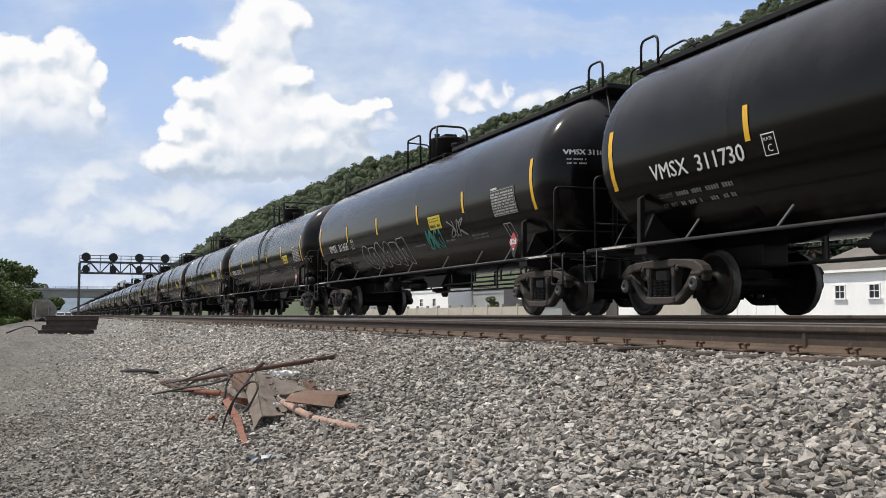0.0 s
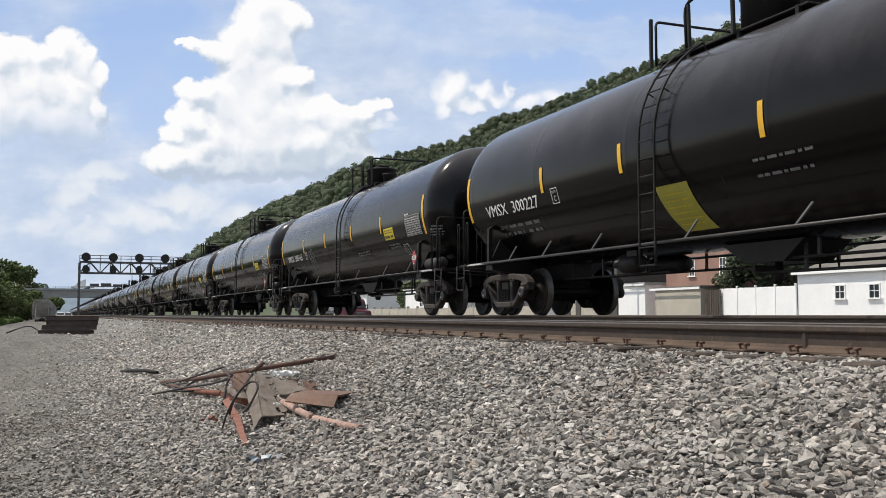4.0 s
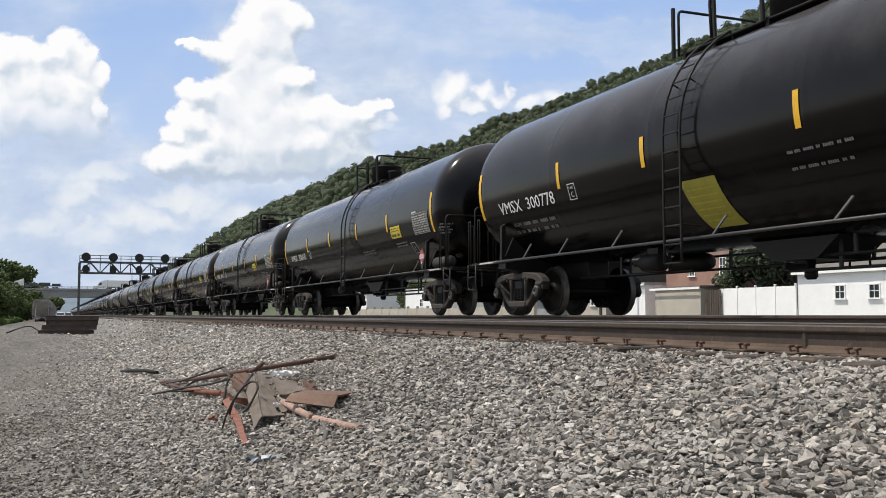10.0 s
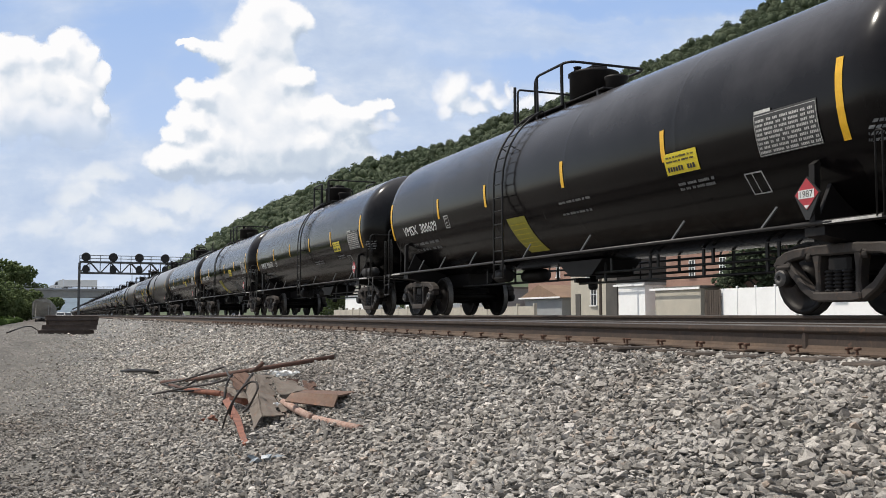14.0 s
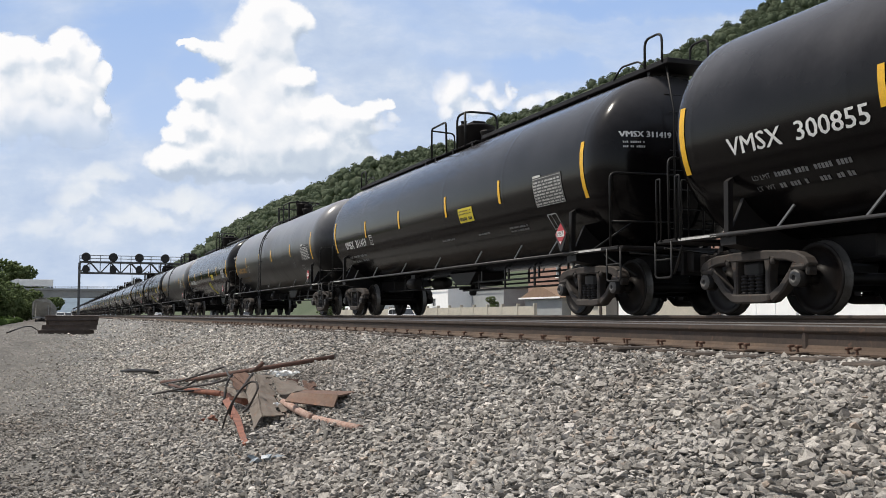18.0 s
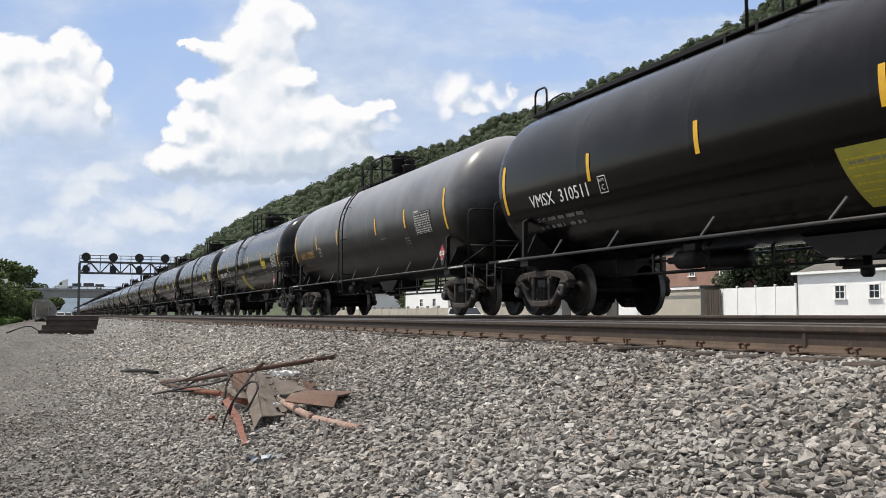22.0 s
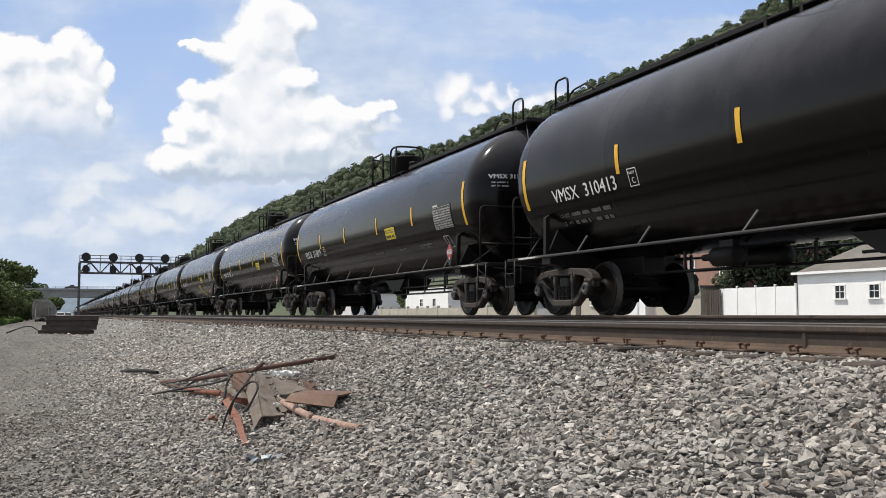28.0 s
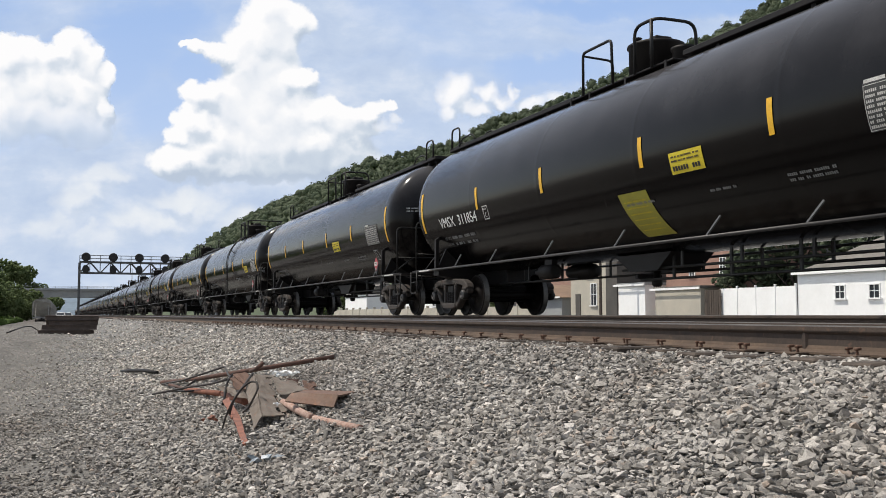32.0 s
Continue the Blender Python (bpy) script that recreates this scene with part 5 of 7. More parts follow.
TOWER = [(466, 8, 60, 48), (514, 28, 45, 36), (428, 58, 42, 48), (324, 60, 26, 9), (348, 73, 28, 16), (382, 84, 34, 26), (438, 113, 52, 54), (497, 132, 44, 28), (526, 130, 20, 24),
         (340, 160, 34, 28), (368, 147, 28, 24), (398, 190, 60, 44), (478, 190, 70, 48), (328, 212, 38, 28), (296, 236, 26, 18), (450, 285, 185, 36), (580, 272, 95, 40)]
TOWER += [(450, 62, 70, 66), (455, 150, 92, 74), (372, 168, 60, 36), (470, 215, 150, 50), (566, 204, 66, 34), (590, 218, 74, 32), (618, 208, 46, 26), (656, 190, 28, 18), (680, 184, 16, 13), (630, 232, 40, 22), (420, 246, 140, 42), (540, 250, 100, 36), (306, 278, 70, 30)]
UNDER = [(450, 302, 175, 34), (585, 284, 95, 38), (645, 222, 36, 16), (240, 300, 90, 20)]
SMALL = [(800, 158, 34, 44), (788, 192, 28, 22), (832, 186, 38, 20), (852, 156, 26, 20), (878, 170, 26, 18), (898, 152, 9, 20), (925, 180, 30, 17), (975, 180, 48, 22), (668, 222, 24, 18), (690, 208, 14, 12)]
PUFFS = [(170, 306, 60, 22), (116, 352, 44, 40), (146, 328, 30, 20), (300, 345, 62, 26), (246, 386, 92, 30), (350, 362, 46, 28), (70, 395, 60, 26), (150, 420, 90, 26), (420, 388, 60, 26)]
LEFT = [(4, 100, 50, 44), (38, 95, 38, 36), (70, 100, 28, 30), (112, 86, 34, 42), (138, 106, 32, 38), (164, 130, 24, 24), (55, 150, 90, 55), (124, 165, 55, 52), (166, 186, 18, 26), (84, 210, 90, 42), (14, 200, 60, 60), (146, 226, 44, 38)]
VEIL = [(600, 60, 110, 90), (640, 140, 130, 70), (560, 20, 80, 60)]
HOLES = [(240, 40, 140, 85), (262, 185, 75, 75), (205, 110, 60, 110), (960, 112, 130, 34), (1280, 0, 420, 30), (330, 110, 60, 50)]
cloud_far = cloud_sheet("backdrop_cloud_far", cloud_material("cloud_far", TOWER, HOLES, True, (352, 296), shade=UNDER, veil=VEIL), 60.0)
cloud_puffs = cloud_sheet("backdrop_cloud_puffs", cloud_material("cloud_puffs", PUFFS, [], False, (460, 380), (-0.35, 1.5), warm=1.04, most=0.62), 45.0)
cloud_low = cloud_sheet("backdrop_cloud_low", cloud_material("cloud_low", SMALL, [], False, (300, 150), (-0.2, 1.2)), 30.0)
cloud_near = cloud_sheet("backdrop_cloud_near", cloud_material("cloud_near", LEFT, [], False, (285, 165)), 0.0)


# ---- wooded ridge ----
RIDGE = [(0, 161), (370, 159.5), (450, 156), (600, 155), (650, 157), (710, 164), (790, 157), (870, 164), (980, 172), (1150, 181), (1330, 182), (1550, 187), (1800, 188), (2140, 180), (2450, 170), (2870, 156), (4400, 120)]


def ridge_height(y):
    return lerp_table(y, RIDGE) - 3.0 + 2.5 * noise.noise((y / 45.0, 4.1, 0))


def hill_z(x, y):
    k = max(0.0, min(1.0, (x - 120.0) / 210.0))
    if x > 330:
        return ridge_height(y) - (x - 330) * 0.5
    return ridge_height(y) * (k ** 1.15)


def wooded_hill():
    xs = [100] + list(np.arange(120, 360, 15.0)) + [420, 520]
    ys = list(np.arange(60, 1200, 25.0)) + list(np.arange(1200, 4300, 120.0))
    verts = [(x, y, hill_z(x, y) if 100 < x < 500 else -2.0) for y in ys for x in xs]
    w = len(xs)
    faces = [(j * w + i, j * w + i + 1, (j + 1) * w + i + 1, (j + 1) * w + i) for j in range(len(ys) - 1) for i in range(w - 1)]
    me = bpy.data.meshes.new("hill")
    me.from_pydata(verts, [], faces)
    me.materials.append(M["forest"])
    tagged(new("hill", me), "steep hillside under dense green summer forest", "hill", kind="structure")
    rs = np.random.RandomState(21)
    c, s, tc, ts = [], [], [], []
    for y0, y1, x0, step, r0, r1, k in ((120, 520, 284, 5.2, 1.9, 3.5, 72), (520, 1000, 280, 7.0, 2.6, 4.6, 60), (1000, 1900, 268, 14, 5.0, 8.5, 26), (1900, 4000, 265, 26, 9, 14, 20)):
        for y in np.arange(y0, y1, step):
            for x in np.arange(x0, 340, step):
                px, py = x + rs.uniform(-0.5, 0.5) * step, y + rs.uniform(-0.5, 0.5) * step
                r = rs.uniform(r0, r1)
                z = hill_z(px, py) + r * rs.uniform(0.5, 1.15)
                c.append((px, py, z))
                s.append(r * 0.88)
                for a, e, q, w in zip(rs.uniform(0, 6.28, k), rs.uniform(-0.1, 1.5, k), rs.uniform(0.80, 1.02, k), rs.uniform(0.05, 0.15, k)):
                    tc.append((px + r * q * math.cos(a) * math.cos(e), py + r * q * math.sin(a) * math.cos(e), z + r * q * 0.92 * math.sin(e)))
                    ts.append(r * w)
    tagged(many_blobs("forest_crowns", c, s, M["forest"], (0.7, 1.1), 0.25, 8, smooth=True), "rounded tree crowns covering the ridge", "forest", kind="stuff")
    tagged(many_blobs("forest", tc, ts, M["forest"], (0.6, 1.1), 0.35, 18, 0.6, TUFT, True), "dense green deciduous forest covering the ridge", "forest", kind="stuff")


wooded_hill()


# ---- trees beside the line ----
def leafy_tree(name, x, y, h, spread, seed, label, leaf="leaf"):
    """Trunk, limbs and a crown of many small leaf clumps with gaps."""
    rs = np.random.RandomState(seed)
    z0 = ground_z(x, y) - 0.1
    t = thing(name, label, "tree", at=pose(x, y, z0))
    bm = rod(B(), (0, 0, 0), (0, 0, h * 0.55), h * 0.022, 8, h * 0.012)
    tips = []
    for i in range(7):
        a = i * 2.4 + rs.uniform(-0.4, 0.4)
        b0 = Vector((0, 0, h * rs.uniform(0.25, 0.5)))
        b1 = Vector((math.cos(a) * spread * rs.uniform(0.4, 0.85), math.sin(a) * spread * rs.uniform(0.4, 0.85), h * rs.uniform(0.28, 0.88)))
        rod(bm, b0, b1, h * 0.010, 6, h * 0.003)
        tips.append(b1)
    part("trunk", bm, M["tie_wood"], t)
    c, s = [], []
    for tip in tips + [Vector((0, 0, h * 0.8)), Vector((0, 0, h * 0.55))]:
        for _ in range(190):
            d = Vector(rs.normal(0, 1, 3)).normalized() * spread * 0.5 * rs.uniform(0.3, 1.0) ** 0.5
            q = tip + Vector((d.x, d.y, d.z * 0.8))
            if q.z > h * 0.06:
                c.append(q[:])
                s.append(rs.uniform(0.035, 0.095) * spread)
    crown = many_blobs("crown", c, s, M[leaf], (0.5, 1.0), 0.35, seed + 1, 0.7, TUFT, True)
    crown.parent = t
    return t


for tx, ty, th, tw, ts, tl in (
        (-14.6, 172, 5.2, 4.4, 31, "broad green deciduous tree beside the railway yard"), (-11.0, 205, 6.0, 4.4, 32, "broad green deciduous tree beside the railway yard"),
        (-8.6, 240, 7.0, 4.0, 33, "dark green tree in front of the overpass"), (-17.5, 150, 4.8, 4.2, 34, "broad green deciduous tree beside the railway yard"),
        (-19.0, 190, 5.8, 5.0, 39, "broad green deciduous tree beside the railway yard"), (-13.6, 142, 4.6, 3.2, 40, "leafy green tree at the yard edge"),
        (-9.3, 215, 5.4, 3.6, 41, "leafy dark green tree behind a hopper car"), (-3.5, 300, 6.0, 3.6, 37, "dark green tree below the overpass"),
        (-6.5, 270, 6.4, 4.0, 42, "dark green tree below the overpass"), (-7.4, 119, 4.9, 2.5, 46, "leafy green tree at the yard edge"), (-8.8, 148, 6.6, 3.2, 47, "broad green deciduous tree beside the railway yard"), (-25.0, 455, 27.5, 9.5, 38, "tall dark green tree behind the overpass"),
        (-14.5, 460, 25.0, 7.5, 44, "tall dark green tree behind the overpass"), (-36.0, 470, 28.0, 10.0, 45, "tall dark green tree behind the overpass")):
    leafy_tree("tree", tx, ty, th, tw, ts, tl)
for sx, sy, sh, ss in ((-12.4, 125, 3.8, 61), (-11.4, 140, 4.2, 62), (-10.6, 158, 4.4, 63), (-9.6, 176, 4.6, 64), (-13.6, 150, 4.6, 65), (-15.0, 128, 4.0, 66), (-8.2, 196, 4.6, 67), (-6.6, 215, 4.6, 68)):
    leafy_tree("shrub", sx, sy, sh, 3.0, ss, "leafy green shrub at the yard edge")
leafy_tree("shrub", -12.6, 118, 3.8, 2.6, 35, "bright green shrub beside the gravel yard")
leafy_tree("shrub", -11.2, 132, 4.2, 2.6, 36, "bright green shrub beside the gravel yard")
leafy_tree("shrub", -10.6, 150, 4.6, 2.8, 43, "green shrub beside a parked hopper car")


def far_ridge():
    xs = list(range(-900, 2600, 50))
    crest = [30 + 14 * noise.noise((x / 300.0, 0, 0)) + 5 * noise.noise((x / 60.0, 2, 0)) + (26 if x > 60 else 26 * max(0.0, (x + 300) / 360)) for x in xs]
    verts = [(x, 2400, -5) for x in xs] + [(x, 2700, z) for x, z in zip(xs, crest)] + [(x, 3200, -5) for x in xs]
    w = len(xs)
    faces = [(j * w + i, j * w + i + 1, (j + 1) * w + i + 1, (j + 1) * w + i) for j in range(2) for i in range(w - 1)]
    me = bpy.data.meshes.new("far_hill")
    me.from_pydata(verts, [], faces)
    me.materials.append(M["far_hill"])
    tagged(new("backdrop_far_hill", me), "hazy blue-grey wooded hills far down the valley", "hill", kind="structure")


# the blue haze of distance is put into the hill's base colour
M["far_hill"] = surface("far_hill", (0.17, 0.22, 0.27), (0.13, 0.175, 0.22), 0.95, 0.0, 0.01, 0.08)
far_ridge()


def grass_bank():
    rs = np.random.RandomState(9)
    c, z = [], []
    for _ in range(2600):
        x, y = rs.uniform(-26, -6.5), rs.uniform(92, 175)
        c.append((x, y, ground_z(x, y) + rs.uniform(0.05, 0.5)))
        z.append(rs.uniform(0.25, 0.6))
    tagged(many_blobs("grass_bank", c, z, M["grass"], (0.5, 1.2), 0.35, 10), "tall bright green grass and weeds at the yard edge", "grass", kind="stuff")


grass_bank()


# ---- signal bridge ----
def signal_bridge():
    y = 150.0
    t = thing("signal_bridge", "grey steel truss signal bridge with black round signal heads", "signal bridge", at=pose(0, y, 0))
    x0, x1, top, low = 2.1, 22.0, 9.15, 7.25
    for x in (x0, x1):
        bm = B()
        box(bm, (x, 0, 4.3), (0.34, 0.5, 8.9))
        for i in range(8):
            box(bm, (x, 0, 0.5 + i * 1.05), (0.42, 0.62, 0.07))
        part("post", bm, M["steel_grey"], t)
    for z in (low, top - 0.3):
        bm = B()
        for dy in (-0.5, 0.5):
            box(bm, ((x0 + x1) / 2, dy, z), (x1 - x0, 0.16, 0.26))
        part("chord", bm, M["steel_grey"], t)
    k = 14
    st = (x1 - x0) / k
    for i in range(k):
        bm = B()
        a, b = x0 + i * st, x0 + (i + 1) * st
        for dy in (-0.5, 0.5):
            za, zb = (low, top - 0.3) if i % 2 == 0 else (top - 0.3, low)
            rod(bm, (a, dy, za), (b, dy, zb), 0.085, 6)
            rod(bm, (b, dy, low), (b, dy, top - 0.3), 0.045, 6)
        part("brace", bm, M["steel_grey"], t)
    bm = B()
    for z in (9.35, 9.8):
        rod(bm, (x0, -0.8, z), (x1, -0.8, z), 0.05, 6)
    for i in range(k + 1):
        rod(bm, (x0 + i * st, -0.8, 8.7), (x0 + i * st, -0.8, 9.8), 0.05, 6)
    part("walkway_railing", bm, M["steel_grey"], t)
    part("walkway", box(B(), ((x0 + x1) / 2, -0.65, 8.72), (x1 - x0, 0.7, 0.08)), M["steel_grey"], t)
    for hx in (2.95, 6.7, 10.35, 14.05):
        for hz in (9.55, 7.75):
            bm = lathe(B(), [(-0.10, 0.02), (-0.10, 0.60), (-0.06, 0.64), (0.02, 0.64), (0.05, 0.58), (0.06, 0.25), (0.35, 0.22), (0.36, 0.02)], 22, "y", smooth=False)
            # lower heads are narrowed to fit how they look from the camera
            hd = part("signal_head", bm, M["signal_black"], t, "black disc signal head", pose(hx, -1.05, hz) @ Matrix.Diagonal((1.0 if hz > 9 else 0.76, 1.0, 1.0, 1.0)))
            bm = B()
            for a in range(8):
                q = a * math.pi / 4
                rod(bm, (0.4 * math.cos(q), -0.22, 0.4 * math.sin(q)), (0.4 * math.cos(q), -0.09, 0.4 * math.sin(q)), 0.09, 8)
            part("lamp_hoods", bm, M["signal_black"], hd)
            part("bracket", rod(B(), (0, 0.2, 0), (0, 0.55, 0), 0.06, 6), M["steel_grey"], hd)


signal_bridge()


# ---- highway overpass ----
def overpass():
    y = 420.0
    t = thing("overpass", "long pale concrete highway overpass crossing the valley", "bridge", at=pose(0, y, 0))
    part("girder", box(B(), (45, 0, 9.6), (420, 12, 2.7)), M["concrete"], t)
    part("deck", box(B(), (45, 0, 11.2), (420, 14, 0.5)), M["concrete"], t)
    part("parapet", box(B(), (45, -6.8, 11.6), (420, 0.4, 0.34)), M["concrete"], t)
    part("parapet", box(B(), (45, 6.8, 11.6), (420, 0.4, 0.34)), M["concrete"], t)
    for x in (-45, -14, 60, 110, 170):
        bm = box(B(), (x, 0, 4.0), (1.6, 9, 8.6), bev=0.2)
        box(bm, (x, 0, 7.9), (2.0, 12, 0.9))
        part("pier", bm, M["concrete"], t)
    bm = B()
    for z in (12.2, 12.6):
        rod(bm, (-165, -6.8, z), (255, -6.8, z), 0.05, 5)
    for x in range(-165, 256, 6):
        rod(bm, (x, -6.8, 11.7), (x, -6.8, 12.6), 0.05, 5)
    part("guard_rail", bm, M["steel_grey"], t)
    rod_pole = rod(B(), (26, -6.5, 11.4), (26, -6.5, 20.0), 0.12, 6)
    part("light_pole", rod_pole, M["steel_grey"], t)


overpass()


# ---- parked covered hopper, rail stack, scrap ----
def hopper_car():
    t = thing("hopper_car", "weathered grey covered hopper car parked in the yard", "hopper car", "parked hopper cars", at=pose(-3.3, 178, -0.45))
    L = 15.0
    out = [(-1.5, 1.6), (-1.55, 3.6), (-1.25, 4.15), (-0.5, 4.4), (0.5, 4.4), (1.25, 4.15), (1.55, 3.6), (1.5, 1.6), (0.9, 1.0), (-0.9, 1.0)]
    bm = prism(B(), out, 1.3, L - 1.3, "y")
    for v in bm.verts:                       # slope sheets at both ends
        if v.co.z < 1.7:
            v.co.y += 2.0 if v.co.y < L / 2 else -2.0
    part("body", bm, M["hopper_grey"], t)
    bm = B()
    for y in np.arange(1.5, L - 1.2, 1.1):
        for s in (-1, 1):
            box(bm, (s * 1.56, y, 2.6), (0.08, 0.12, 2.0))
    part("side_stake", bm, M["hopper_grey"], t)
    bm = B()
    for s in (-1, 1):
        prism(bm, [(s * 1.5, 1.2), (s * 1.4, 1.2), (s * 1.4, 3.9), (s * 1.5, 3.9)], 0.2, 0.35, "y")
        rod(bm, (s * 1.0, 0.3, 1.2), (s * 1.0, 1.3, 3.2), 0.05, 6)
    box(bm, (0, 0.3, 1.1), (3.0, 0.5, 0.25))
    for z in (1.7, 2.2, 2.7, 3.2):
        rod(bm, (-1.45, 0.2, z), (-0.9, 0.2, z), 0.03, 5)
    part("end_frame", bm, M["hopper_grey"], t)
    for yc in (1.9, L - 1.9):
        for d in (-AXLE, AXLE):
            ax = part("wheelset", AXLE_ROD, None, t, at=pose(0, yc + d, 0.55))
            for s in (-1, 1):
                part("wheel", WHEEL, None, ax, at=pose(s * 0.735, 0, 0, 0, 0, 0 if s < 0 else 180))
        for s in (-1, 1):
            part("side_frame", SIDE_FRAME, None, t, at=pose(s, yc, 0.09, 0, 0, 0 if s < 0 else 180))
    part("coupler", box(B(), (0, -0.1, 0.95), (0.3, 0.8, 0.3), bev=0.05), M["wheel_steel"], t)
    part("walkway", box(B(), (0, L / 2, 4.5), (1.2, L - 2, 0.08)), M["hopper_grey"], t)
    for k in range(1, 8):
        copy_thing(t, pose(-3.3, 178 + 16.6 * k, -0.45))


hopper_car()


def rail_stack():
    g = ground_z(0.3, 60)
    rs = random.Random(4)
    t = thing("beam_stack", "stack of short rusty steel beams on the gravel", "beam stack", at=pose(0.45, 60.5, g - 0.03, 0, 0, 4))
    for k in range(4):
        for j in range(3):
            h = 1.40 + rs.uniform(-0.16, 0.10)
            bm = prism(B(), [(-0.13, 0.0), (0.13, 0.0), (0.13, 0.03), (0.03, 0.05), (0.03, 0.22), (0.13, 0.235), (0.13, 0.27), (-0.13, 0.27), (-0.13, 0.235), (-0.08, 0.22), (-0.08, 0.05), (-0.13, 0.03)], -h, h, "x")
            for v in bm.verts:
                v.co += Vector((rs.uniform(-0.03, 0.03), rs.uniform(-0.012, 0.012), rs.uniform(-0.012, 0.012)))
            part("steel_beam", bm, M["rust_dark"], t, at=pose(0.16 * (k - 1.5) * (1 if k < 3 else 0.2) + rs.uniform(-0.10, 0.10), j * 0.28 - 0.3 + rs.uniform(-0.03, 0.03), k * 0.282, 0, rs.uniform(-0.6, 0.6), rs.uniform(-2.2, 2.2)))


M["rust_dark"] = surface("rust_dark", (0.12, 0.092, 0.078), (0.075, 0.058, 0.050), 0.85, 0.0, 3.0, 40, 0.003, wear=(0.11, 0.065, 0.045))
rail_stack()


def scrap(name, bm, mat, label):
    return tagged(part(name, bm, M[mat]), label, "scrap metal", "scrap pile beside the track")


def torn_sheet(corners, nu, nv, holes=(), th=0.012, ragged=0.0, seed=1):
    """A sheet of steel between four corners, with rust holes and ragged edges."""
    rs = random.Random(seed)
    a, b, c, d = (Vector(q) for q in corners)
    bm = B()
    vs = {}
    for j in range(nv + 1):
        for i in range(nu + 1):
            u, v = i / nu, j / nv
            q = (a * (1 - u) + b * u) * (1 - v) + (d * (1 - u) + c * u) * v
            vs[i, j] = bm.verts.new(q + Vector((rs.uniform(-1, 1), rs.uniform(-1, 1), rs.uniform(-0.6, 0.6))) * ragged)
    for j in range(nv):
        for i in range(nu):
            if (i, j) not in holes:
                bm.faces.new((vs[i, j], vs[i, j + 1], vs[i + 1, j + 1], vs[i + 1, j]))
    for v in [v for v in bm.verts if not v.link_faces]:
        bm.verts.remove(v)
    bmesh.ops.recalc_face_normals(bm, faces=bm.faces)
    bmesh.ops.solidify(bm, geom=bm.faces, thickness=th)
    return bm


def both(a, b):
    me = bpy.data.meshes.new("half")
    b.to_mesh(me)
    a.from_mesh(me)
    bpy.data.meshes.remove(me)
    return a


def scrap_rod(name, pts, r, mat, label, corner=0.06):
    scrap(name, tube(B(), rounded(pts, corner, 3) if len(pts) > 2 else pts, r, 8), mat, label)


